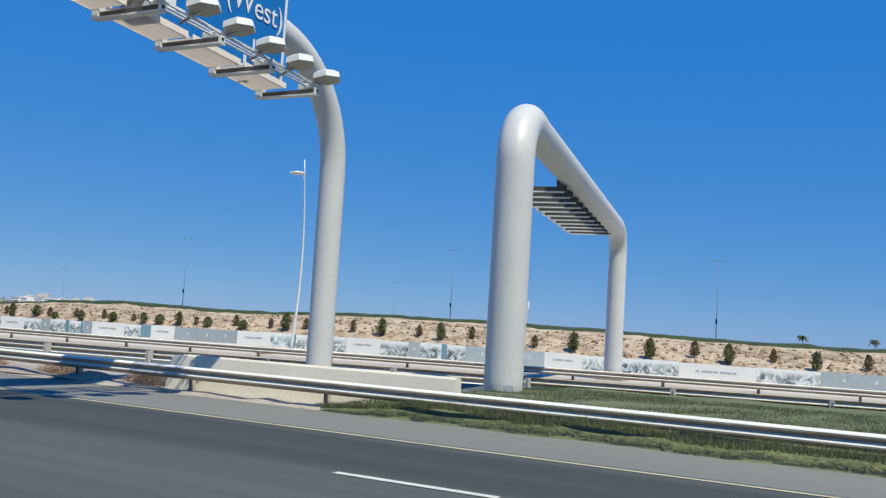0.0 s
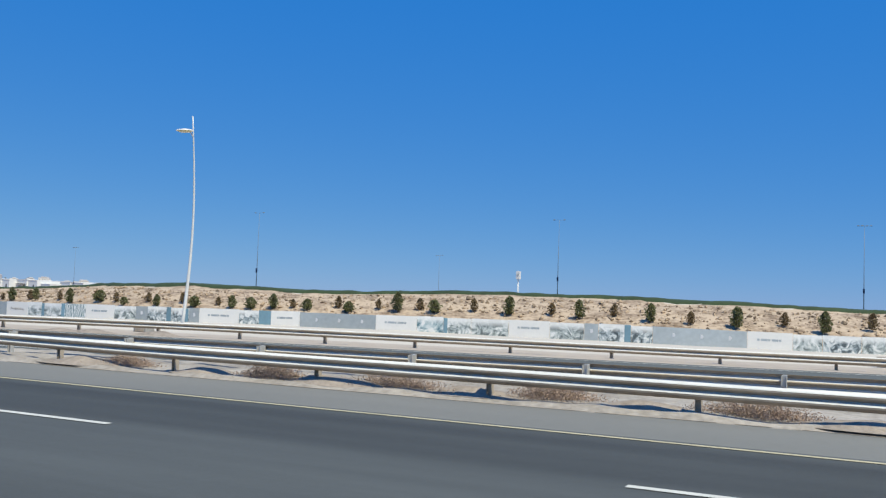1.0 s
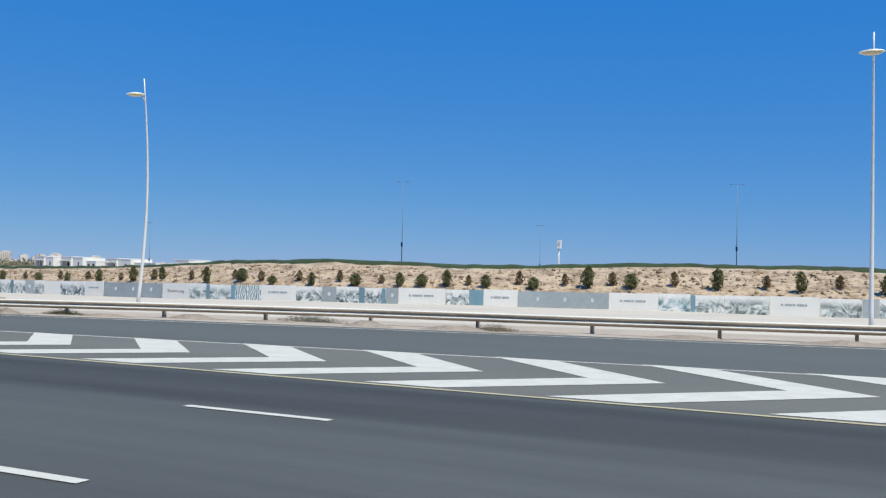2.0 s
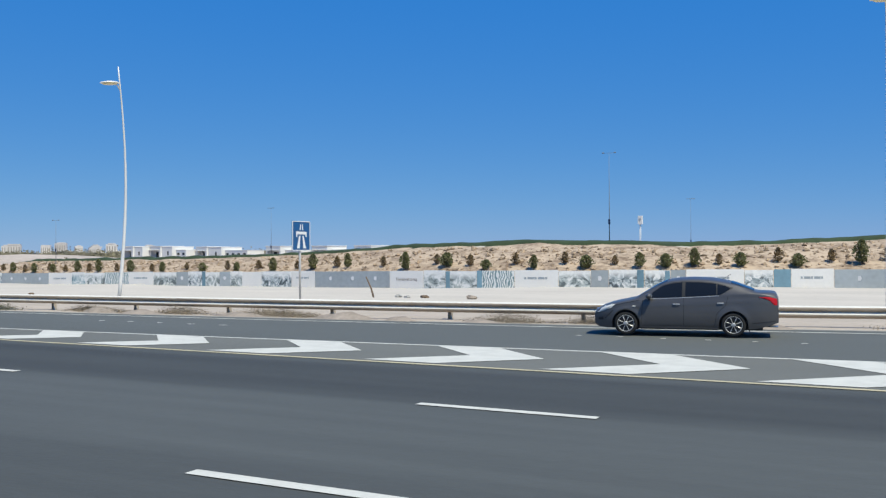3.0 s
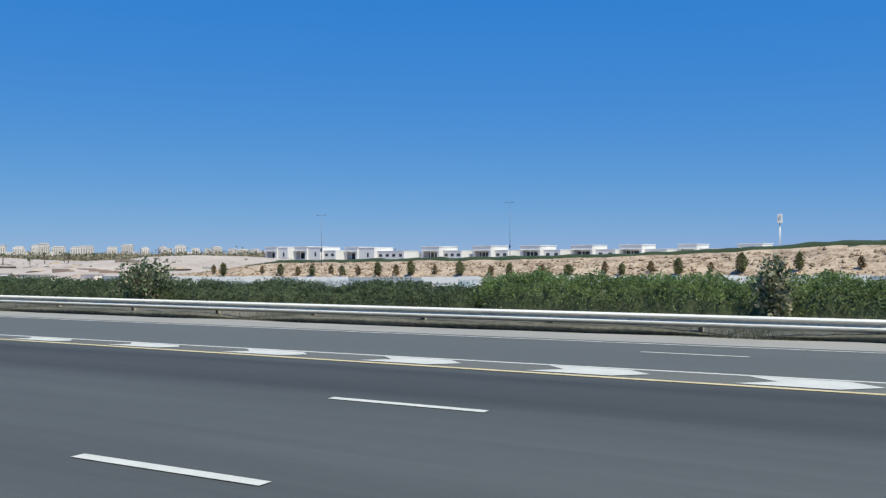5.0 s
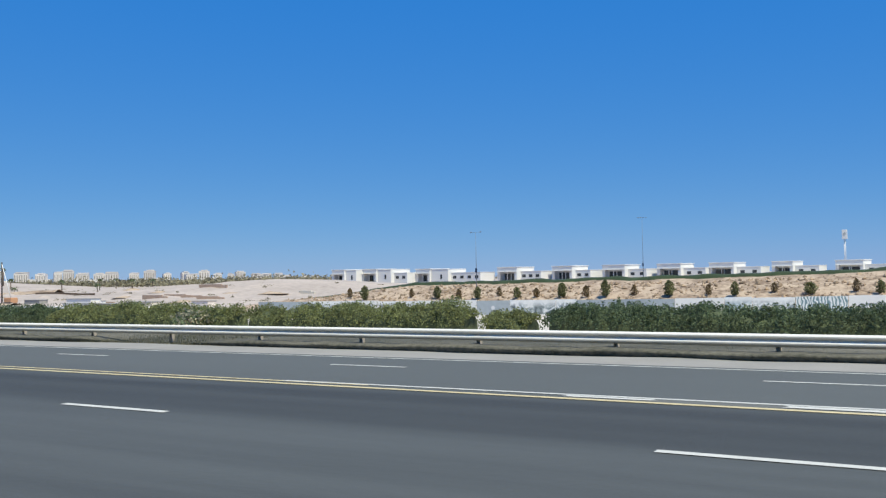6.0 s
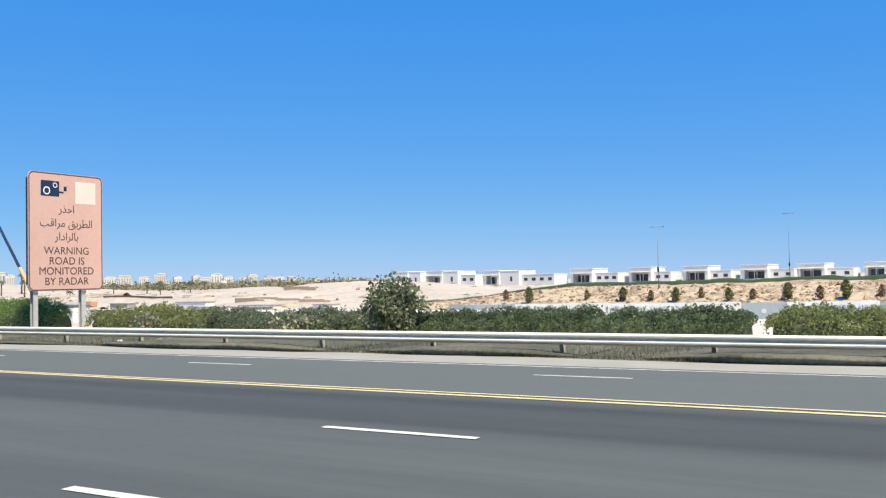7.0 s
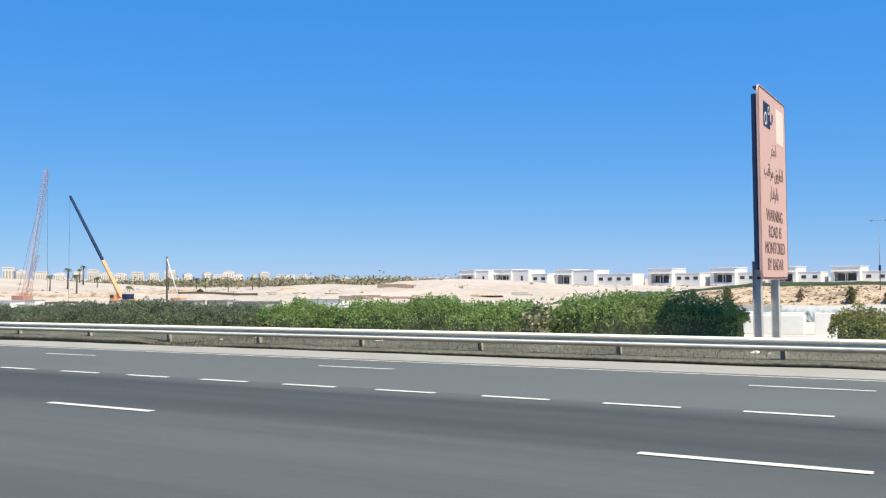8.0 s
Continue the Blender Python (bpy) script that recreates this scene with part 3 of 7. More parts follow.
def chevrons():
    """Painted chevrons that fill the gore."""
    root = tagged(empty("gore_marking"), "white painted chevrons in the traffic gore", "road marking", kind="structure")
    for k in range(45):
        x = tip_x(k)
        y0 = 13.84
        y1 = gore_line(x - 1.5) - 0.12
        if y1 - y0 < 0.14:
            break
        ym = 0.5 * (y0 + y1)
        d = 1.05 * (ym - y0)
        w = 1.45
        x -= 0.06
        v = [(0, ym, 0), (-d, y1, 0), (-d - w, y1, 0), (-w, ym, 0), (-d - w, y0, 0), (-d, y0, 0)]
        v = [(a, b, -crossfall(x + a, b)) for (a, b, _) in v]
        o = link_mesh("chevron", v, [(0, 1, 2, 3), (0, 3, 4, 5)], M["paint_white"], root)
        o.matrix_basis = Matrix.Translation((x, 0, 0.012))


chevrons()

# ---------------------------------------------------------------- verge between the road and the slip road
def build_median():
    xs = list(np.arange(-61.5, 61, 0.6))
    ts = [0, 0.06, 0.13, 0.2, 0.3, 0.4, 0.5, 0.6, 0.7, 0.8, 0.92, 1]
    verts, faces, idx = [], [], []
    for x in xs:
        a = 16.7 + 0.28 * n2(x, 1, 0.6) + 0.12 * n2(x, 7, 2.0)
        b = ramp_rail_y(min(x, 40)) + 1.35 if x > -60.8 else 18.9
        for t in ts:
            y = a + (b - a) * t
            z = 0.02 if t in (0, 1) else (0.03 if x < -59.5 else 0.06 + 0.07 * n2(x, y, 0.8) + 0.05 * n2(x, y, 2.1))
            if t in (0, 1):
                z = -0.02
            if x > -12.2 and t not in (0, 1):
                z += 0.42 * min(1, (x + 12.2) / 2.2) ** 0.7 * (0.7 if t < 0.1 else 1)
            verts.append((x, y, z))
    n = len(ts)
    for i in range(len(xs) - 1):
        for j in range(n - 1):
            faces.append((i * n + j, (i + 1) * n + j, (i + 1) * n + j + 1, i * n + j + 1))
            idx.append(1 if xs[i] > -12.6 else 2 if xs[i] < -59.5 else 0)
    o = link_mesh("median", verts, faces, [M["median_dirt"], M["lawn"], M["asphalt_shoulder"]], smooth=True)
    o.data.polygons.foreach_set("material_index", idx)
    tagged(o, "sandy median with turf between highway and slip road", "ground", kind="structure")


build_median()
# dark strip laid in for the shadow at the asphalt's ragged edge
tagged(strip("edge_crack", list(np.arange(-60, -18, 0.7)), lambda x: 16.62 + 0.10 * n2(x, 5, 0.35), lambda x: 16.66 + 0.10 * n2(x, 5, 0.35) + 0.05 * abs(n2(x, 9, 0.8)), 0.008, M["shade_grime"]), "ragged dark strip painted for the shadow along the shoulder's edge", "crack", kind="structure")

# ---------------------------------------------------------------- guardrails
W_PROFILE = [(0.0, 0.0), (0.03, -0.010), (0.074, -0.032), (0.086, -0.050), (0.086, -0.082), (0.068, -0.102), (0.020, -0.136), (0.0, -0.150), (0.0, -0.160), (0.03, -0.170), (0.074, -0.192), (0.086, -0.210), (0.086, -0.242), (0.068, -0.262), (0.020, -0.298), (0.0, -0.31)]


def guardrail(label, xs, fy, fz, face, post_x0, post_step, post_mat, nose=False, wide_dark_from=None):
    """A W-beam rail on steel posts. face: -1 turns the beam's ridges to -Y."""
    root = tagged(empty("guardrail"), label, "guardrail", kind="structure")
    verts, faces = [], []
    n = len(W_PROFILE)
    for x in xs:
        for (d, h) in W_PROFILE:
            verts.append((x, fy(x) + face * (d * 1.15) + 0.05 * h, fz(x) + h))
        for (d, h) in W_PROFILE[::-1]:
            verts.append((x, fy(x) + face * (d * 1.15 - 0.012) + 0.05 * h, fz(x) + h))
    k = 2 * n
    for i in range(len(xs) - 1):
        for j in range(k):
            j2 = (j + 1) % k
            q = (i * k + j, (i + 1) * k + j, (i + 1) * k + j2, i * k + j2)
            faces.append(q if face < 0 else q[::-1])
    beam = link_mesh("beam", verts, faces, [M["steel"], M["shade_grime"], M["trough"]], root)
    # shade of the trough and under the lower fold, painted in with road dirt
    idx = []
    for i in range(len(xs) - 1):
        # one run has the dark tone on part of its upper fold too
        bad = (2, 3, 4, 5, 6, 11, 12, 13, 14) if wide_dark_from is not None and xs[i] > wide_dark_from else (3, 4, 5, 6, 11, 12, 13, 14)
        # seen from behind, the faces turned from the sun get the dark tone
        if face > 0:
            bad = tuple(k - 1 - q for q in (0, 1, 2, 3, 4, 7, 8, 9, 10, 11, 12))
        shade_slot = 2 if wide_dark_from is not None and xs[i] < wide_dark_from else 1
        idx += [shade_slot if j in bad else 0 for j in range(k)]
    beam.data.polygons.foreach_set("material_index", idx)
    if nose:
        # rounded end shoe
        v2, f2 = [], []
        x, y, z = xs[0], fy(xs[0]), fz(xs[0])
        for s in range(9):
            t = math.pi * s / 8
            for hh in (0.0, -0.08, -0.155, -0.23, -0.31):
                bulge = 0.05 if hh in (-0.08, -0.23) else 0.0
                v2.append((x - (0.30 + bulge) * math.sin(t), y + 0.30 - (0.30 + bulge) * math.cos(t), z + hh))
        for s in range(8):
            for j in range(4):
                f2.append((s * 5 + j, (s + 1) * 5 + j, (s + 1) * 5 + j + 1, s * 5 + j + 1))
        link_mesh("end_shoe", v2, f2, M["steel"], root, True, "rounded terminal of the rail")
    first = None
    x = post_x0
    while x < xs[-1]:
        z = fz(x)
        y = fy(x) - face * 0.11
        if first is None:
            bm = bmesh.new()
            add_box(bm, (0, 0, -0.05), (0.11, 0.008, 1.2))
            add_box(bm, (0.052, 0, -0.05), (0.008, 0.13, 1.2))
            add_box(bm, (-0.052, 0, -0.05), (0.008, 0.13, 1.2))
            first = part("post", bm, post_mat, root)
            bm = box((0, face * 0.055, 0), (0.10, 0.13, 0.30), 0.008)
            blk = part("spacer", bm, post_mat, root)
            first.matrix_basis = Matrix.Translation((x, y - face * 0.06, z - 0.57))
            blk.matrix_basis = Matrix.Translation((x, y, z - 0.16))
        else:
            share("post", first, root, Matrix.Translation((x, y - face * 0.06, z - 0.57)))
            share("spacer", blk, root, Matrix.Translation((x, y, z - 0.16)))
        x += post_step
    return root


def turf_mats():
    """Grass matted to a thick lip along the kerb, worn away in places."""
    for (x0, x1) in ((-330, -291.0), (-289.5, -262.5), (-261.6, -251.0), (-249.6, -243.0), (-241.2, -226.0), (-222.4, -199.0), (-198.2, -186.5), (-185.6, -171.0), (-170.2, TURF_END - 1.0)):
        v, f = [], []
        n = int((x1 - x0) / 0.35)
        for i in range(n + 1):
            x = x0 + (x1 - x0) * i / n
            k = min(1.0, 0.05 + min(i, n - i) * 0.35 / 2.2) ** 0.6
            thick = k * (0.17 + 0.05 * n2(x, 2, 0.35) + 0.03 * n2(x, 8, 1.4)) * (0.55 if -292 < x < -262 else 1.0)
            lip = ramp_edge(x) + 2.12 + (1 - k) * 0.5 + 0.12 * n2(x, 4, 0.25) + 0.07 * n2(x, 6, 1.1)
            for (dy, h) in ((0.14, -0.3), (0.12, 0.02), (0.0, 0.66), (0.05, 0.95), (0.3, 1.05), (0.9, 0.95), (2.4, 0.8), (5.5, 0.3), (6.2, -0.6)):
                y = lip + dy
                v.append((x, y, ground_z(x, y) + thick * h + (0.02 * n2(x, y, 2.6) if dy > 0.2 else 0.0)))
        for i in range(n):
            for j in range(8):
                f.append((i * 9 + j, i * 9 + 9 + j, i * 9 + 10 + j, i * 9 + 1 + j)[::-1])
        o = link_mesh("turf", v, f, M["turf"], smooth=True)
        tagged(o, "matted olive turf with a ragged lip above the kerb", "grass", kind="structure")


turf_mats()

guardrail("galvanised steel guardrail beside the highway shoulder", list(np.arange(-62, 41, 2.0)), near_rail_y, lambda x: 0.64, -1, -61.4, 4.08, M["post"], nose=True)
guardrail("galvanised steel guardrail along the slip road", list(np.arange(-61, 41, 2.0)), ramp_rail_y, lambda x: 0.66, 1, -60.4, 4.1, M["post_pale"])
guardrail("long galvanised steel guardrail on the far verge", list(np.arange(-400, 41, 4.0)), far_rail_y, lambda x: far_rail_z(x) - 0.9 * edge_drop(x), -1, -399.6, 4.0, M["post"], wide_dark_from=-154)

# ---------------------------------------------------------------- concrete wall by the gantry
def concrete_wall():
    xs = list(np.linspace(-17.6, -9.5, 22))
    verts, faces = [], []
    for i, x in enumerate(xs):
        y = 17.42 + (x + 17.9) * 0.03
        top = 0.90
        if i == 0:
            top -= 0.06
        for (dy, z) in ((0, -0.1), (0.20, top - 0.04), (0.24, top), (0.42, top), (0.46, top - 0.04), (0.50, -0.1)):
            verts.append((x, y + dy, z))
    for i in range(len(xs) - 1):
        for j in range(5):
            faces.append((i * 6 + j, (i + 1) * 6 + j, (i + 1) * 6 + j + 1, i * 6 + j + 1))
    faces.append(tuple(range(6)))
    n = (len(xs) - 1) * 6
    faces.append(tuple(range(n, n + 6))[::-1])
    o = link_mesh("concrete_wall", verts, faces, M["concrete"])
    tagged(o, "low cream concrete crash wall behind the guardrail", "wall", kind="structure")


concrete_wall()

# ---------------------------------------------------------------- gantries
def bend_path(base, top_z, radius, direction, n=14):
    """A pipe that rises from base, bends over and runs level in a direction."""
    d = Vector((direction[0], direction[1], 0)).normalized()
    b = Vector(base)
    pts = [b + Vector((0, 0, z)) for z in np.linspace(0, top_z - radius, 8)]
    c = b + Vector((0, 0, top_z - radius)) + d * radius
    for i in range(1, n + 1):
        t = math.pi / 2 * i / n
        pts.append(c - d * (radius * math.cos(t)) + Vector((0, 0, radius * math.sin(t))))
    return pts, c + Vector((0, 0, radius)), d


def lamp_box(parent, p, first):
    """A white six-sided sign light on an arm."""
    if first[0] is None:
        bm = bmesh.new()
        turn = Matrix.Rotation(math.pi / 6, 4, 'Z')
        bmesh.ops.create_cone(bm, cap_ends=True, segments=6, radius1=0.355, radius2=0.335, depth=0.13, matrix=turn)
        bmesh.ops.create_cone(bm, cap_ends=True, segments=6, radius1=0.335, radius2=0.20, depth=0.07, matrix=turn @ Matrix.Translation((0, 0, 0.10)))
        first[0] = part("sign_light", bm, M["white_metal"], parent, "white six-sided sign light")
        bm = bmesh.new()
        bmesh.ops.create_cone(bm, cap_ends=True, segments=6, radius1=0.31, radius2=0.33, depth=0.03, matrix=turn @ Matrix.Translation((0, 0, -0.078)))
        part("light_glass", bm, M["lamp_base"], first[0], "dull tan underside")
        first[0].matrix_basis = pose(*p, 0, -8, 0)
    else:
        o = share("sign_light", first[0], parent, pose(*p, 0, -8, 0))
        share("light_glass", first[0].children[0], o, Matrix.Identity(4))


# turn and rise are chosen to fit the camera's view
GANTRY_TURN, GANTRY_RISE = 2.5, 0.05


def rise(y):
    """How much the beam is raised towards the middle of the road, to fit the camera's view."""
    return GANTRY_RISE * max(0.0, min(17.0 - y, 14.0)) - GANTRY_RISE * max(0.0, -3.0 - y)


def sloped_box(cx, y0, y1, cz, wx, hz):
    """A bar along the beam that follows its rise."""
    bm = bmesh.new()
    ys = np.linspace(y0, y1, 9)
    rings = [[bm.verts.new((cx + dx * wx / 2, y, cz + rise(y) + dz * hz / 2)) for (dx, dz) in ((-1, -1), (1, -1), (1, 1), (-1, 1))] for y in ys]
    for p, q in zip(rings, rings[1:]):
        for k in range(4):
            bm.faces.new((p[k], p[(k + 1) % 4], q[(k + 1) % 4], q[k]))
    bm.faces.new(rings[0][::-1])
    bm.faces.new(rings[-1])
    bmesh.ops.recalc_face_normals(bm, faces=list(bm.faces))
    return bm


def gantry_main():
    base = Matrix.Translation((-16.0, 21.75, 0)) @ Matrix.Rotation(radians(GANTRY_TURN), 4, 'Z') @ Matrix.Translation((16.0, -21.75, 0))
    root = tagged(empty("sign_gantry", base), "pale tubular gantry carrying a blue direction sign over the highway", "gantry")
    pts, end, d = bend_path((-16.0, 21.75, -0.2), 9.75, 3.3, (0, -1))
    far_pts = [end + d * s for s in (2, 6, 10, 14, 18, 22, 26)]
    far_pts = [Vector((p.x, p.y, p.z + rise(p.y))) for p in far_pts]
    e2 = far_pts[-1]
    for i in range(1, 13):
        t = math.pi / 2 * i / 12
        far_pts.append(e2 + d * (3.3 * math.sin(t)) - Vector((0, 0, 3.3 * (1 - math.cos(t)))))
    tail = far_pts[-1]
    far_pts += [Vector((tail.x, tail.y, z)) for z in (5, 2.5, -0.2)]
    tube("pipe_frame", pts + far_pts, 0.37, M["pipe"], root, 24)
    bm = box((-16.2, 21.75, 0.35), (1.2, 1.2, 0.5), 0.03)
    part("plinth", bm, M["grey_concrete"], root)
    # sign panel faces the traffic
    panel = part("sign_panel", sloped_box(-15.5, 0.3, 18.3, 9.68, 0.12, 3.56), M["gantry_blue"], root, "blue direction sign with white lettering")
    for zz in (7.95, 11.41):
        part("sign_border", sloped_box(-15.435, 0.35, 18.25, zz, 0.012, 0.07), M["sign_white"], panel, "white border")
    for yy in (0.38, 18.23):
        part("sign_border", box((-15.435, yy, 9.68 + rise(yy)), (0.012, 0.09, 3.48)), M["sign_white"], panel, "white border")
    # stiffening ribs on the back of the panel
    rib = None
    for y in (17.4, 14.6, 11.8, 9.0, 6.2, 3.4):
        if rib is None:
            rib = part("back_rib", box((-15.62, 0, 9.68), (0.12, 0.07, 3.4), 0.01), M["white_metal"], root, "pale rib behind the panel")
            rib.matrix_basis = Matrix.Translation((0, y, rise(y)))
        else:
            share("back_rib", rib, root, Matrix.Translation((0, y, rise(y))))
    cu = bpy.data.curves.new("lettering", 'FONT')
    cu.body = "(West)"
    cu.size = 0.80
    cu.extrude = 0.004
    cu.materials.append(M["sign_white"])
    t = new("lettering", cu)
    t.parent = panel
    t.matrix_basis = Matrix.Translation((-15.42, 15.88, 9.28)) @ Matrix(((0, 0, 1, 0), (1, 0, 0, 0), (0, 1, 0, 0), (0, 0, 0, 1))) @ Matrix.Diagonal((0.98, 1, 1, 1))
    t["label"] = "white lettering"
    for (y, z, w, h) in ((17.05, 8.60, 0.07, 0.26), (17.15, 8.46, 0.24, 0.07), (17.15, 8.22, 0.42, 0.10), (16.75, 8.12, 0.10, 0.24), (13.6, 8.5, 1.4, 0.3), (11.6, 8.5, 1.6, 0.3), (8.6, 9.4, 3.0, 0.4), (4.0, 9.2, 4.0, 0.5)):
        part("lettering_bar", box((-15.43, y, z + rise(y)), (0.012, w, h)), M["sign_white"], panel, "unreadable white lettering")
    # walkway under the sign
    sheet = beam = shoe = clip = None
    for i in range(11):
        y = 16.75 - 1.68 * i
        m = Matrix.Translation((-0.25, y, rise(y)))
        if beam is None:
            bm = bmesh.new()
            # open grating: upright bars across, held by two edge strips
            for px in (-14.735, -13.84):
                add_box(bm, (px, -0.84, 7.36), (0.014, 1.54, 0.13))
            for k in range(30):
                add_box(bm, (-14.287, -1.585 + 0.0515 * k, 7.33), (0.89, 0.007, 0.06))
            bmesh.ops.transform(bm, matrix=Matrix(((1, 0, 0, 0), (0, 1, 0, 0), (0, -GANTRY_RISE, 1, 0), (0, 0, 0, 1))), verts=list(bm.verts))
            sheet = part("walkway_sheet", bm, M["walkway"], root, "beige steel grating")
            beam = part("bracket_beam", box((-13.82, 0, 7.215), (1.66, 0.10, 0.085), 0.01), M["dark_metal"], root, "dark bracket beam")
            bm = bmesh.new()
            add_box(bm, (-14.62, 0, 7.26), (0.20, 0.18, 0.30), 0.03)
            add_box(bm, (-13.82, 0, 7.13), (1.66, 0.17, 0.04))
            add_box(bm, (-13.02, 0, 7.20), (0.06, 0.15, 0.16), 0.01)
            shoe = part("bracket_shoe", bm, M["white_metal"], root, "white bracket shoe")
            bm = box((-13.34, 0.10, 7.36), (0.5, 0.10, 0.14), 0.02)
            clip = part("cable_clamp", bm, M["white_metal"], root, "pale cable clamp")
            for o in (sheet, beam, shoe, clip):
                o.matrix_basis = m
        else:
            share("bracket_beam", beam, root, m)
            share("bracket_shoe", shoe, root, m)
            share("cable_clamp", clip, root, m)
            if i < 10:
                share("walkway_sheet", sheet, root, m)
    for x, z in ((-13.35, 7.36), (-13.6, 7.36), (-13.85, 7.55), (-13.47, 7.45)):
        tube("cable_rail", [(x, y, z + rise(y)) for y in (17.0, 12, 7, 3, -1.6)], 0.022, M["white_metal"], root, 6)
    first = [None]
    for i in range(16):
        y = 16.93 - 1.07 * i
        lamp_box(root, (-13.13, y, 7.58 + rise(y)), first)
        tube("lamp_arm", [(-13.13, y, 7.50 + rise(y)), (-13.45, y, 7.40 + rise(y)), (-13.7, y, 7.3 + rise(y))], 0.03, M["post_pale"], root, 6)
    for y in (16, 12, 8, 4):
        r = rise(y)
        tube("hanger", [(-16.1, y, 9.9 + r), (-15.4, y, 9.4 + r)], 0.08, M["pipe"], root, 8)
        tube("hanger", [(-16.1, y, 9.8 + r), (-15.75, y, 8.2 + r), (-14.7, y, 7.3 + r)], 0.05, M["post_pale"], root, 8)
    # camera housing on the walkway
    part("camera_housing", box((-14.1, 12.0, 7.72 + rise(12.0)), (0.75, 0.7, 0.55), 0.04), M["walkway"], root, "beige camera housing")
    part("camera_window", box((-13.71, 12.0, 7.74 + rise(12.0)), (0.02, 0.34, 0.3), 0.005), M["blue"], root, "blue tinted housing window")


gantry_main()


def gantry_slip():
    root = tagged(empty("sign_gantry"), "pale tubular gantry spanning the slip road, seen from behind", "gantry")
    a, b = Vector((-10.1, 21.6, -0.2)), Vector((-14.9, 44.6, -0.3))
    d = (b - a)
    d.z = 0
    L = d.length
    d.normalize()
    pts, end, _ = bend_path(a, 7.88, 1.35, d)
    other, end2, _ = bend_path(b, 7.7, 1.35, -d)
    mid = [end.lerp(end2, t) for t in (0.05, 0.3, 0.5, 0.7, 0.95)]
    v, f = tube_data(pts + mid + other[::-1], [0.50] * len(pts) + [0.47] * len(mid) + [0.44] * len(other), 26)
    link_mesh("pipe_frame", v, f, M["pipe"], root, True)
    for p in (a, b):
        part("plinth", box((p.x, p.y, 0.05), (1.3, 1.3, 0.4), 0.03), M["grey_concrete"], root)
    part("access_hatch", box((-9.75, 21.16, 0.45), (0.3, 0.03, 0.42), 0.02), M["pipe"], root, "small hatch in the column")
    # row of maintenance brackets under the beam
    nrm = Vector((d.y, -d.x, 0))
    if nrm.x > 0:
        nrm = -nrm
    rot = Matrix(((nrm.x, d.x, 0, 0), (nrm.y, d.y, 0, 0), (0, 0, 1, 0), (0, 0, 0, 1)))
    beam = None
    for i in range(11):
        p = a + d * (8.3 + 1.28 * i)
        c = Matrix.Translation((p.x, p.y, 7.0)) @ rot
        if beam is None:
            bm = bmesh.new()
            add_box(bm, (1.15, 0, 0.0), (2.0, 0.10, 0.16))
            add_box(bm, (0.25, 0, 0.12), (0.35, 0.14, 0.4))
            beam = part("bracket_beam", bm, M["dark_metal"], root, "dark bracket beam")
            bm = bmesh.new()
            add_box(bm, (1.15, 0.40, 0.05), (1.8, 0.50, 0.05))
            add_box(bm, (2.1, 0, 0.02), (0.12, 0.2, 0.24))
            add_box(bm, (1.15, 0, -0.10), (1.95, 0.16, 0.04))
            sheet = part("walkway_sheet", bm, M["white_metal"], root, "pale walkway sheet")
            beam.matrix_basis = sheet.matrix_basis = c
        else:
            share("bracket_beam", beam, root, c)
            share("walkway_sheet", sheet, root, c)
    for z in (7.35, 7.1):
        p, q = a + d * 6.5 + nrm * 1.9, a + d * 21.5 + nrm * 1.9
        tube("cable_rail", [(p.x, p.y, z), (q.x, q.y, z)], 0.02, M["white_metal"], root, 6)


gantry_slip()

# ---------------------------------------------------------------- street lamps
def street_lamp(x, y, top, base):
    root = tagged(empty("street_lamp", Matrix.Translation((x, y, base))), "tall white street lamp with a disc head and spike", "street lamp", "street lamps")
    h = top - base
    path, rad = [], []
    for i in range(15):
        t = i / 14
        path.append((0.0, 0.45 * math.sin(math.pi * t), h * t))
        rad.append(0.092 - 0.062 * t)
    tube("pole", path, rad, M["pole"], root, 12)
    bm = bmesh.new()
    m = Matrix.Translation((-0.05, -0.5, h * 0.925)) @ Matrix.Rotation(radians(4), 4, 'X')
    bmesh.ops.create_cone(bm, cap_ends=True, segments=24, radius1=0.46, radius2=0.42, depth=0.05, matrix=m)
    bmesh.ops.create_cone(bm, cap_ends=True, segments=24, radius1=0.42, radius2=0.14, depth=0.055, matrix=m @ Matrix.Translation((0, 0, 0.0525)))
    head = part("lamp_head", bm, M["pole"], root, "flat white disc head")
    bm = bmesh.new()
    bmesh.ops.create_cone(bm, cap_ends=True, segments=24, radius1=0.30, radius2=0.40, depth=0.07, matrix=m @ Matrix.Translation((0, 0, -0.06)))
    part("lens", bm, M["lens"], head, "yellowed lens")
    tube("arm", [(0, 0.12, h * 0.90), (-0.02, -0.1, h * 0.925), (-0.05, -0.45, h * 0.93)], 0.03, M["pole"], root, 8)
    return root


for (x, y, top) in ((-33.4, 42.7, 11.3), (-67.3, 38.2, 11.3), (-100.4, 35.2, 11.3), (-134.3, 32.8, 11.1)):
    street_lamp(x, y, top, ground_z(x, y) - 0.02)


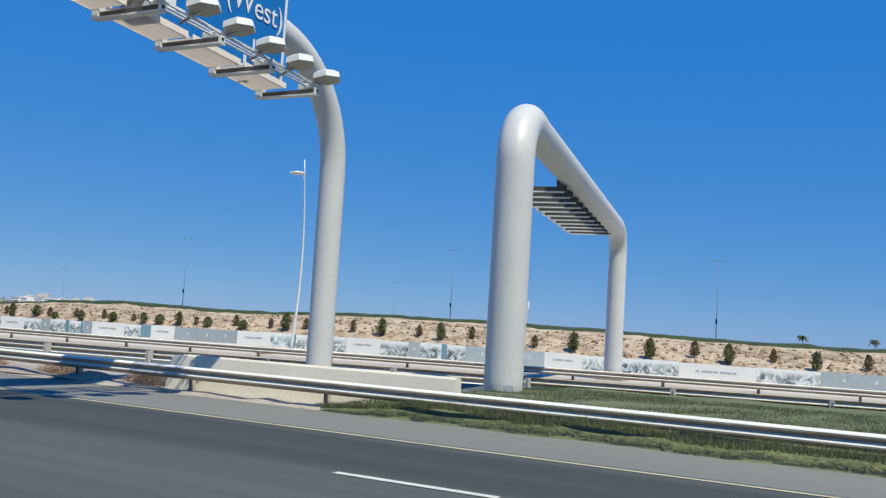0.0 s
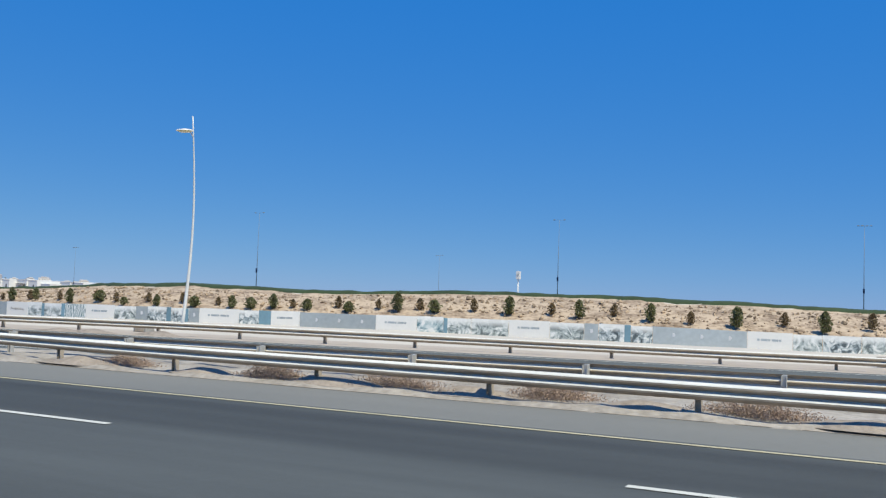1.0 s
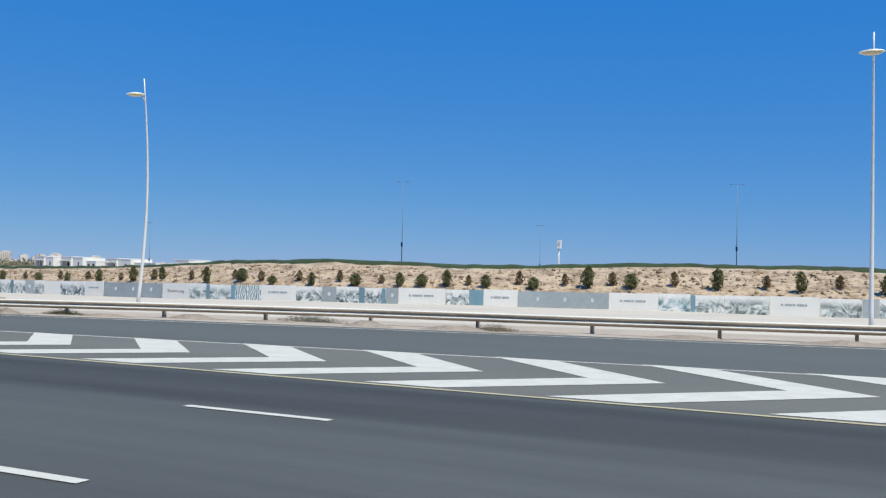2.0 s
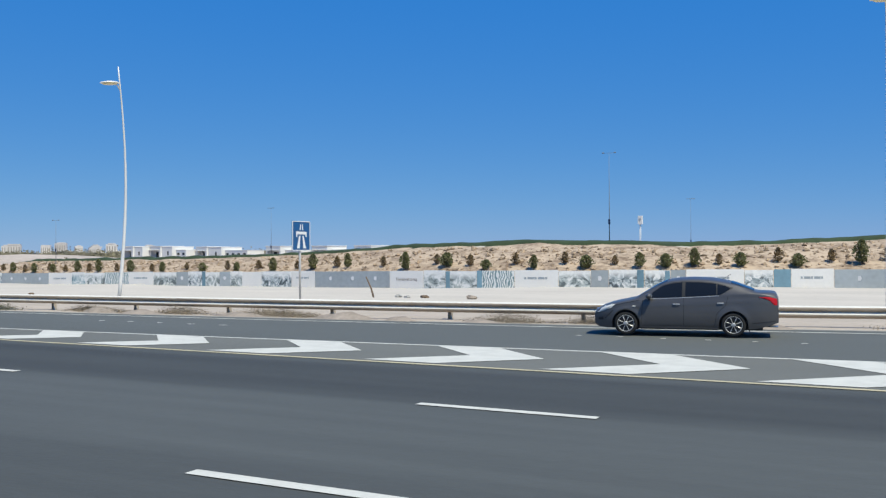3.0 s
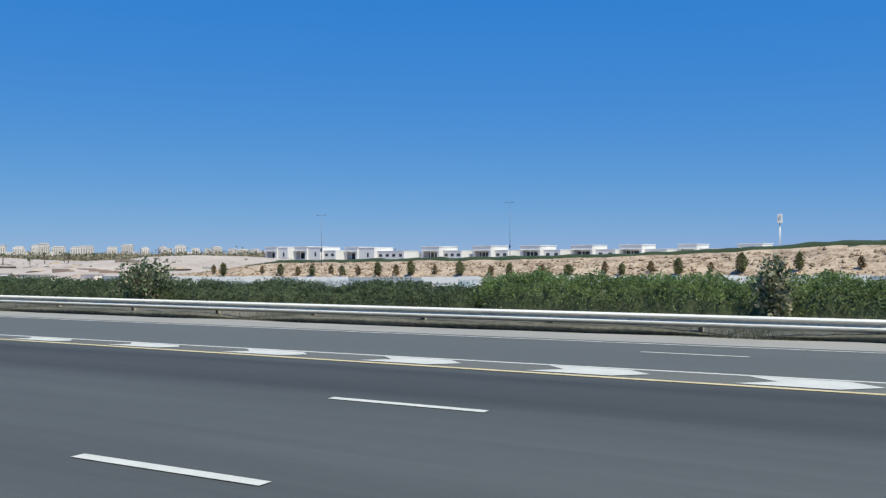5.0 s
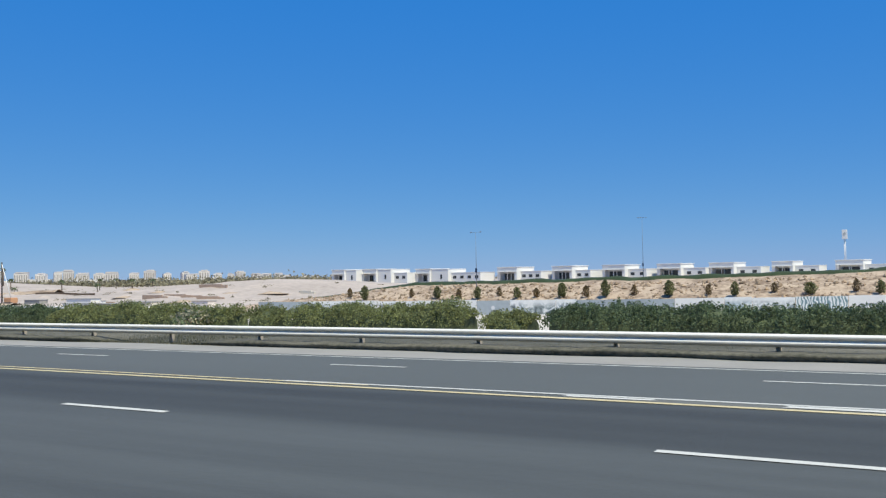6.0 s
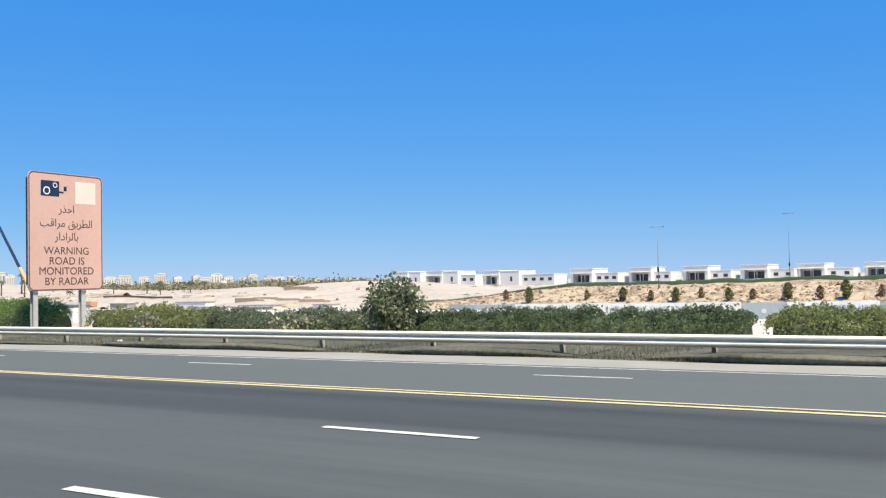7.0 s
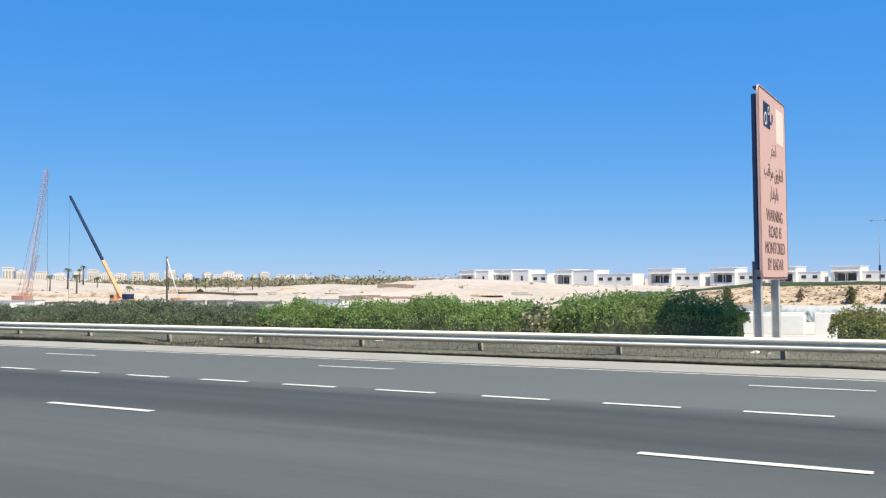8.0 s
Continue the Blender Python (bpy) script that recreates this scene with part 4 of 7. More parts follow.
def lamp_foot_block(x, y):
    """A low grey block by a lamp; its top plate and dark front plate are added."""
    gz = ground_z(x, y)
    root = tagged(empty("cable_chamber", Matrix.Translation((x, y, gz))), "low grey concrete block on the sand by a lamp", "chamber", "cable chambers by the lamps")
    part("chamber", box((0, 0, 0.12), (0.78, 0.6, 0.50), 0.03), M["grey_concrete"], root)
    part("lid", box((0, 0, 0.395), (0.84, 0.66, 0.05), 0.01), M["post"], root, "dark top plate")
    part("hatch", box((0, -0.305, 0.16), (0.55, 0.02, 0.24), 0.005), M["post"], root, "dark front plate")


lamp_foot_block(-66.0, 34.1)
lamp_foot_block(-33.9, 41.0)

# ---------------------------------------------------------------- motorway sign
def motorway_sign():
    gx, gy = -122.38, 31.5
    gz = ground_z(gx, gy)
    root = tagged(empty("motorway_sign", Matrix.Translation((gx, gy, gz)) @ Matrix.Rotation(radians(3), 4, 'Z') @ Matrix.Diagonal((1, 1.15, 1, 1))), "blue motorway symbol sign on a grey post", "road sign")
    m = pose(0, 0, 0, 0, 0, 0)
    tube("post", [(-0.06, 0, -0.3), (-0.06, 0, 3.2 - gz)], 0.045, M["post_pale"], root, 10)
    top = 3.25 - gz
    panel = part("plate", box((0, 0, top - 0.62), (0.03, 1.15, 1.24), 0.01), M["blue"], root)
    bm = bmesh.new()
    for (y, z, w, h) in ((0, top - 0.02, 1.13, 0.03), (0, top - 1.22, 1.13, 0.03), (0.56, top - 0.62, 0.03, 1.2), (-0.56, top - 0.62, 0.03, 1.2)):
        add_box(bm, (0.02, y, z), (0.012, w, h))
    # road symbol passing under a bridge
    v = []
    for s in (-1, 1):
        v.append([(s * 0.06, top - 0.62), (s * 0.15, top - 0.62), (s * 0.30, top - 1.14), (s * 0.12, top - 1.14)])
        v.append([(s * 0.03, top - 0.14), (s * 0.08, top - 0.14), (s * 0.12, top - 0.38), (s * 0.05, top - 0.38)])
    v.append([(-0.34, top - 0.44), (0.34, top - 0.44), (0.34, top - 0.56), (-0.34, top - 0.56)])
    v.append([(-0.34, top - 0.56), (-0.26, top - 0.56), (-0.26, top - 0.66), (-0.34, top - 0.66)])
    v.append([(0.34, top - 0.56), (0.26, top - 0.56), (0.26, top - 0.66), (0.34, top - 0.66)])
    for q in v:
        bm.faces.new([bm.verts.new((0.024, y, z)) for (y, z) in q])
    part("symbol", bm, M["sign_white"], panel, "white motorway symbol")


motorway_sign()

# ---------------------------------------------------------------- radar warning sign
def radar_sign():
    gx, y0, y1, z0, z1 = -273.1, 28.3, 32.6, 1.82, 7.6
    gz = ground_z(gx, 30)
    root = tagged(empty("radar_warning_sign", Matrix.Translation((gx, 0, 0))), "faded pink radar warning sign on two grey posts", "road sign")
    ym, zm = (y0 + y1) / 2, (z0 + z1) / 2
    bm = box((0, ym, zm), (0.06, y1 - y0, z1 - z0), 0.0)
    es = [e for e in bm.edges if abs(e.verts[0].co.x - e.verts[1].co.x) > 0.01]
    bmesh.ops.bevel(bm, geom=es, offset=0.28, segments=5, affect='EDGES', profile=0.5)
    plate = part("plate", bm, M["pink"], root)
    # frame behind the plate
    bm = bmesh.new()
    for y in (y0 + 0.05, y1 - 0.05):
        add_box(bm, (-0.11, y, zm), (0.14, 0.06, z1 - z0 - 0.6), 0.01)
    for z in (z0 + 0.05, zm - 1.4, zm, zm + 1.4, z1 - 0.05):
        add_box(bm, (-0.11, ym, z), (0.14, y1 - y0 - 0.6, 0.06))
    part("frame", bm, M["boom_dark"], root, "dark steel frame")
    # thin dark border on the face
    out = []
    def rr(ins, r):
        pts = []
        for (cy, cz, a0) in ((y1 - ins - r, z1 - ins - r, 0), (y0 + ins + r, z1 - ins - r, 90), (y0 + ins + r, z0 + ins + r, 180), (y1 - ins - r, z0 + ins + r, 270)):
            for k in range(5):
                a = radians(a0 + 22.5 * k)
                pts.append((cy + r * math.cos(a), cz + r * math.sin(a)))
        return pts
    o, i = rr(0.02, 0.26), rr(0.075, 0.21)
    n = len(o)
    link_mesh("border", [(0.035, *p) for p in o] + [(0.035, *p) for p in i], [(k, (k + 1) % n, n + (k + 1) % n, n + k) for k in range(n)], M["ink_brown"], plate, label="thin dark border")
    W = y1 - y0
    def at(u, v):
        return (y0 + u * W, z1 - v * (z1 - z0))
    # bleached patches
    a, b = at(0.62, 0.06), at(0.90, 0.25)
    part("bleached_patch", box((0.032, (a[0] + b[0]) / 2, (a[1] + b[1]) / 2), (0.008, b[0] - a[0], a[1] - b[1])), M["faded"], plate, "bleached square patch")
    # camera pictogram
    bm = bmesh.new()
    a, b = at(0.16, 0.07), at(0.40, 0.20)
    add_box(bm, (0.034, (a[0] + b[0]) / 2, (a[1] + b[1]) / 2), (0.008, b[0] - a[0], a[1] - b[1]))
    a, b = at(0.46, 0.11), at(0.50, 0.15)
    add_box(bm, (0.034, (a[0] + b[0]) / 2, (a[1] + b[1]) / 2), (0.008, b[0] - a[0], a[1] - b[1]))
    a, b = at(0.40, 0.155), at(0.46, 0.17)
    add_box(bm, (0.034, (a[0] + b[0]) / 2, (a[1] + b[1]) / 2), (0.008, b[0] - a[0], a[1] - b[1]))
    part("pictogram", bm, M["boom_dark"], plate, "dark camera pictogram")
    for (u, v, r) in ((0.235, 0.155, 0.20), (0.345, 0.105, 0.13)):
        bm = bmesh.new()
        c = at(u, v)
        for k in range(16):
            a1, a2 = 2 * math.pi * k / 16, 2 * math.pi * (k + 1) / 16
            q = [(c[0] + rr_ * math.cos(t), c[1] + rr_ * math.sin(t)) for (rr_, t) in ((r, a1), (r, a2), (r * 0.7, a2), (r * 0.7, a1))]
            bm.faces.new([bm.verts.new((0.041, *p)) for p in q])
        part("pictogram_ring", bm, M["sign_white"], plate, "white lens ring")
    basis = Matrix(((0, 0, 1, 0), (1, 0, 0, 0), (0, 1, 0, 0), (0, 0, 0, 1)))
    for txt, v in (("WARNING", 0.69), ("ROAD IS", 0.777), ("MONITORED", 0.863), ("BY RADAR", 0.95)):
        cu = bpy.data.curves.new("lettering", 'FONT')
        cu.body = txt
        cu.align_x = 'CENTER'
        cu.size = 0.52
        cu.extrude = 0.003
        cu.materials.append(M["ink_brown"])
        t = new("lettering", cu)
        t.parent = plate
        yy, zz = at(0.5, v)
        t.matrix_basis = Matrix.Translation((0.036, yy, zz)) @ basis @ Matrix.Diagonal((1.04, 1, 1, 1))
        t["label"] = "dark brown capitals"
    # the same warning in Arabic, in joined letter forms from left to right
    for txt, v in (("\uFEAD\uFEAC\uFEA3\uFE8D", 0.335), ("\uFE90\uFED7\uFE8D\uFEAE\uFEE3 \uFED6\uFEF3\uFEAE\uFEC4\uFEDF\uFE8D", 0.455), ("\uFEAD\uFE8D\uFEA9\uFE8D\uFEAE\uFEDF\uFE8E\uFE91", 0.57)):
        cu = bpy.data.curves.new("lettering", 'FONT')
        cu.body = txt
        cu.align_x = 'CENTER'
        cu.size = 0.54
        cu.extrude = 0.003
        cu.materials.append(M["ink_brown"])
        t = new("lettering", cu)
        t.parent = plate
        yy, zz = at(0.5, v)
        t.matrix_basis = Matrix.Translation((0.036, yy, zz)) @ basis
        t["label"] = "dark brown Arabic lettering"
    for y in (y0 + 0.45, y1 - 1.1):
        bm = bmesh.new()
        add_box(bm, (-0.19, y, (gz + z0) / 2 + 0.1), (0.22, 0.02, z0 - gz + 0.9))
        add_box(bm, (-0.08, y, (gz + z0) / 2 + 0.1), (0.02, 0.26, z0 - gz + 0.9))
        add_box(bm, (-0.30, y, (gz + z0) / 2 + 0.1), (0.02, 0.26, z0 - gz + 0.9))
        part("post", bm, M["post_pale"], root, "grey steel H-post")
    return root


radar_sign()

# ---------------------------------------------------------------- hoarding at the foot of the hill
BOARDS = [(-297.3, "grey"), (-287.0, "print"), (-280.5, "white"), (-274.0, "people"), (-267.6, "print"), (-263.8, "white"), (-258.0, "grey"), (-253.0, "print"), (-246.5, "people"), (-243.6, "grey"), (-231.2, "white"), (-225.5, "teal"),
          (-222.4, "print"), (-217.8, "swirl"), (-212.4, "white"), (-207.0, "print"), (-202.2, "grey"), (-199.8, "people"), (-196.2, "print"), (-193.5, "grey"), (-191.4, "print"), (-189.1, "white"), (-185.4, "people"),
          (-179.8, "white"), (-175.5, "grey"), (-162.4, "white"), (-157.1, "print"), (-153.8, "print"), (-149.3, "swirl"), (-144.2, "white"), (-138.6, "print"), (-134.7, "grey"), (-132.6, "people"), (-128.5, "people"),
          (-125.6, "grey"), (-123.9, "white"), (-117.7, "people"), (-114.7, "strip"), (-112.9, "white"), (-108.6, "grey"), (-97.5, "white"), (-91.7, "teal"), (-88.0, "print"), (-84.2, "print"), (-79.2, "white"),
          (-73.8, "print"), (-69.4, "grey"), (-67.6, "people"), (-63.5, "people"), (-60.9, "grey"), (-49.8, "white"), (-44.6, "print"), (-41.3, "people"), (-37.0, "print"), (-32.1, "white"), (-22.5, "print"), (-15.0, "grey"), (-3.0, "white"), (4.0, "print"), (12.0, "end")]
BANDED = (-153.8, -149.3, -132.6, -128.5, -199.8, -67.6, -88.0)
board_top = curve_of([(-300, -1.35), (-243, -1.16), (-200, -0.78), (-175, -0.55), (-162, -0.42), (-144, -0.3), (-97, -0.06), (-60, -0.08), (-45, -0.3), (20, -0.5)])


def hoarding():
    root = tagged(empty("hoarding"), "long printed site hoarding at the foot of the embankment", "fence")
    for i in range(len(BOARDS) - 1):
        (xa, kind), (xb, _) = BOARDS[i], BOARDS[i + 1]
        ya, yb = fence_y(xa), fence_y(xb)
        za, zb = board_top(xa) + 0.05 * ((i * 7) % 3 - 1), board_top(xb) + 0.05 * ((i * 7) % 3 - 1)
        h = min(2.6, max(1.9, (za + zb) / 2 - ground_z((xa + xb) / 2, ya) + 0.12))
        d = 0.06
        xa += 0.06
        verts = [(xa, ya, za - h), (xb, yb, zb - h), (xb, yb, zb), (xa, ya, za), (xa, ya + d, za - h), (xb, yb + d, zb - h), (xb, yb + d, zb), (xa, ya + d, za)]
        faces = [(0, 1, 2, 3), (5, 4, 7, 6), (3, 2, 6, 7), (0, 4, 5, 1), (1, 5, 6, 2), (4, 0, 3, 7)]
        b = link_mesh("board", verts, faces, M["board_" + kind], root)
        if BOARDS[i][0] in BANDED:
            # teal band at the sheet's end
            ux, uy, uz = (xb - xa), (yb - ya), (zb - za)
            s0, s1 = (0.80, 0.99) if kind == "people" else (0.0, 0.14)
            v = []
            for s, up in ((s0, -h + 0.03), (s1, -h + 0.03), (s1, -0.03), (s0, -0.03)):
                v.append((xa + ux * s, ya + uy * s - 0.012, za + uz * s + up))
            link_mesh("colour_band", v, [(0, 1, 2, 3)], M["board_strip"], b, label="teal printed band")
        if kind == "grey":
            for t in ((0.22, 0.52, 0.82) if xb - xa > 7 else (0.5,)):
                bm = bmesh.new()
                x, y, z = xa + (xb - xa) * t, ya + (yb - ya) * t - 0.01, za + (zb - za) * t - 0.95
                for k in range(6):
                    a1, a2 = 2 * math.pi * k / 6, 2 * math.pi * (k + 1) / 6
                    bm.faces.new([bm.verts.new((x, y - 0.01, z)), bm.verts.new((x + 0.3 * math.cos(a1), y - 0.01, z + 0.3 * math.sin(a1))), bm.verts.new((x + 0.3 * math.cos(a2), y - 0.01, z + 0.3 * math.sin(a2)))])
                part("emblem", bm, M["sign_white"], b, "pale round emblem")
        if kind == "white" and xb - xa > 4:
            if abs(BOARDS[i][0] + 162.4) < 0.05:
                cu = bpy.data.curves.new("lettering", 'FONT')
                cu.body = "The Island Living"
                cu.align_x = 'CENTER'
                cu.size = 0.50
                cu.materials.append(M["ink_brown"])
                t = new("lettering", cu)
                t.parent = b
                ang = math.atan2(yb - ya, xb - xa)
                t.matrix_basis = Matrix.Translation(((xa + xb) / 2, (ya + yb) / 2 - 0.03, za - 1.25)) @ Matrix.Rotation(ang, 4, 'Z') @ Matrix.Rotation(math.pi / 2, 4, 'X')
                t["label"] = "thin grey lettering"
            else:
                bm = bmesh.new()
                L = xb - xa
                for k in range(7):
                    t = 0.22 + 0.56 * k / 7
                    x, y, z = xa + L * t, ya + (yb - ya) * t - 0.012, za + (zb - za) * t - 1.1
                    w = L * 0.05 * (1 + 0.4 * ((k * 5) % 3))
                    dy = (yb - ya) / L * w
                    bm.faces.new([bm.verts.new(p) for p in ((x, y, z), (x + w, y + dy, z), (x + w, y + dy, z + 0.26), (x, y, z + 0.26))])
                part("lettering_bar", bm, M["board_grey"], b, "unreadable grey lettering")


hoarding()

# ---------------------------------------------------------------- young trees on the embankment
def tree_crown_points(rng, h, r, n, dense):
    pts = []
    while len(pts) < n:
        z = rng.uniform(0.12, 1.0)
        prof = math.sin(math.pi * min(1, (z * 0.92 + 0.06)) ** (1.1 if dense else 0.9)) ** 0.7
        a = rng.uniform(0, 2 * math.pi)
        lob = 1 + 0.28 * math.sin(3 * a + 7 * z) + 0.2 * math.sin(5 * a - 11 * z)
        q = r * prof * lob * math.sqrt(rng.uniform(0.15, 1.0))
        if not dense and rng.random() < 0.4 and (math.sin(9 * z + a * 2) > 0.3):
            continue
        pts.append((q * math.cos(a), q * math.sin(a), h * z))
    return pts


def make_tree(seed, h, r, n, dense, label):  # dense crowns are green, thin ones half dry
    rng = np.random.default_rng(seed)
    prng = random.Random(seed)
    root = tagged(empty("tree"), label, "tree", "young trees on the embankment")
    v, f = tube_data([(0, 0, -0.4), (0.02, 0.01, 0.25 * h), (-0.03, 0.02, 0.6 * h), (0.0, 0, 0.9 * h)], [0.06, 0.05, 0.035, 0.012], 7)
    for k in range(5):
        a = prng.uniform(0, 6.28)
        z0 = h * prng.uniform(0.2, 0.6)
        vv, ff = tube_data([(0, 0, z0), (0.4 * r * math.cos(a), 0.4 * r * math.sin(a), z0 + 0.18 * h), (0.75 * r * math.cos(a), 0.75 * r * math.sin(a), z0 + 0.26 * h)], [0.03, 0.02, 0.008], 5)
        o = len(v)
        v += vv
        f += [tuple(i + o for i in q) for q in ff]
    link_mesh("trunk", v, f, M["bark"], root, True)
    pts = tree_crown_points(prng, h, r, n, dense)
    v, f = leaf_cards(pts, 0.13 if dense else 0.11, rng)
    tagged(link_mesh("crown", v, f, M["tree_leaf" if dense else "sapling_leaf"], root), kind="stuff")
    return root


TREE_X = [-307.0, -300.8, -290.4, -283.2, -278.6, -274.4, -270.9, -266.1, -262.8, -257.8, -253.5, -250.1, -245.8, -239.8, -234.1, -230.1, -225.0, -220.2, -214.5, -211.5, -207.5, -203.0, -198.7, -194.1, -189.4, -186.4,
          -178.7, -173.0, -168.2, -165.8, -161.7, -158.4, -154.3, -150.7, -146.6, -143.0, -139.3, -135.4, -131.9, -128.2, -125.2, -122.3, -117.8, -115.1, -111.2, -107.5, -104.2, -101.2, -95.4, -89.1, -82.5,
          -77.8, -72.8, -66.8, -60.9, -54.3, -48.0, -42.4, -36.2, -30.9, -24.9, -18.5, -11.6, -5.0, 1.5]
ROUND = (-220.2, -165.8, -158.4, -143.0, -131.9, -115.1, -101.2, -122.3)


def plant_trees():
    tall = [make_tree(11 + i, 2.5, 0.70, 950, True, "dense upright young tree on the sandy slope") for i in range(3)]
    rnd = [make_tree(31 + i, 1.9, 0.92, 1000, True, "rounded green shrub on the sandy slope") for i in range(2)]
    thin = [make_tree(51 + i, 1.9, 0.56, 620, False, "thin half-bare sapling on the sandy slope") for i in range(3)]
    used = set()
    rng = random.Random(5)
    for i, x in enumerate(TREE_X):
        if x in ROUND:
            pool = rnd
        elif i % 2 == 0:
            pool = thin
        else:
            pool = tall
        k = i % len(pool)
        y = tree_row_y(x) + 1.8 * n2(x, 0, 0.9) + (1.2 if pool is thin else 0)
        s = rng.uniform(0.85, 1.1)
        if x < -200:
            s *= 0.95
        elif x > -110:
            s *= 1.18
        m = Matrix.Translation((x, y, ground_z(x, y) - 0.05)) @ Matrix.Rotation(rng.uniform(0, 6.28), 4, 'Z')
        src = pool[k]
        if src.name not in used:
            used.add(src.name)
            src.matrix_basis = m
            o = src
        else:
            o = copy_thing(src, m)
        o.scale = (s, s, s * rng.uniform(0.9, 1.12))


plant_trees()

# rubble on the slope
def rubble():
    rng = np.random.default_rng(8)
    verts, faces = [], []
    for k in range(6500):
        x = rng.uniform(-330, 15)
        foot = tree_row_y(x) - 4.5
        y = foot + rng.uniform(1.5, 17.5)
        z = ground_z(x, y)
        s = 0.08 + 0.42 * rng.random() ** 3.0
        o = len(verts)
        a = rng.normal(size=(6, 3)) * 0.15
        base = np.array([(1, 0, 0), (-1, 0, 0), (0, 1, 0), (0, -1, 0), (0, 0, 0.8), (0, 0, -0.8)]) + a
        for p in base:
            verts.append((x + p[0] * s, y + p[1] * s, z + p[2] * s + 0.03))
        for q in ((0, 2, 4), (2, 1, 4), (1, 3, 4), (3, 0, 4), (2, 0, 5), (1, 2, 5), (3, 1, 5), (0, 3, 5)):
            faces.append(tuple(o + i for i in q))
    o = link_mesh("rubble", verts, faces, mat("rubble_stone", (0.29, 0.215, 0.145), 0.95, var=0.25, scale=0.4, fine=5, island=0.5))
    tagged(o, "loose tan stones scattered over the embankment", "stones", kind="stuff")


rubble()


def turf_ridge():
    """A low dark roll of turf that edges the top of the embankment."""
    rng = np.random.default_rng(17)
    v, f = [], []
    xs = np.arange(-335, 30, 1.0)
    prof = ((-1.0, -0.15), (-0.7, 0.22), (-0.1, 0.42), (0.8, 0.45), (1.6, 0.2), (2.2, -0.2))
    for x in xs:
        y = tree_row_y(x) - 4.5 + 21.0 + 1.0 * n2(x, 0, 0.1)
        k = hill_fade(x) * (0.85 + 0.5 * n2(x, 2, 0.35))
        for (dy, dz) in prof:
            v.append((x, y + dy + 0.25 * n2(x, dy, 1.1), ground_z(x, y + dy) + dz * (k if dz > 0 else 1)))
    n = len(prof)
    for i in range(len(xs) - 1):
        for j in range(n - 1):
            f.append((i * n + j, (i + 1) * n + j, (i + 1) * n + j + 1, i * n + j + 1))
    o = link_mesh("turf_ridge", v, f, M["ridge_turf"], smooth=True)
    tagged(o, "dark green roll of turf along the embankment's top", "turf", kind="structure")


turf_ridge()

# ---------------------------------------------------------------- hedges
HEDGES = [(-360, -316, 1.10, "leaf_dark"), (-316, -293.7, 1.15, "leaf_grey"), (-294.6, -290.3, 1.30, "leaf_bright"), (-291.0, -280.7, 1.40, "leaf_bright"), (-281.0, -274.1, 1.48, "leaf_bright"), (-271.6, -263.5, 1.12, "leaf_olive"), (-263.7, -255.2, 1.0, "leaf_grey"),
          (-254.9, -240.3, 1.02, "leaf_dark"), (-239.9, -227.9, 1.05, "leaf_olive"), (-227.15, -225.3, 0.98, "leaf_olive"), (-224.8, -216.15, 1.1, "leaf_olive"), (-215.6, -213.55, 1.0, "leaf_olive"), (-213.05, -197, 1.0, "leaf_dark"),
          (-197, -181.6, 1.02, "leaf_dark"), (-181.8, -162.5, 1.29, "leaf")]


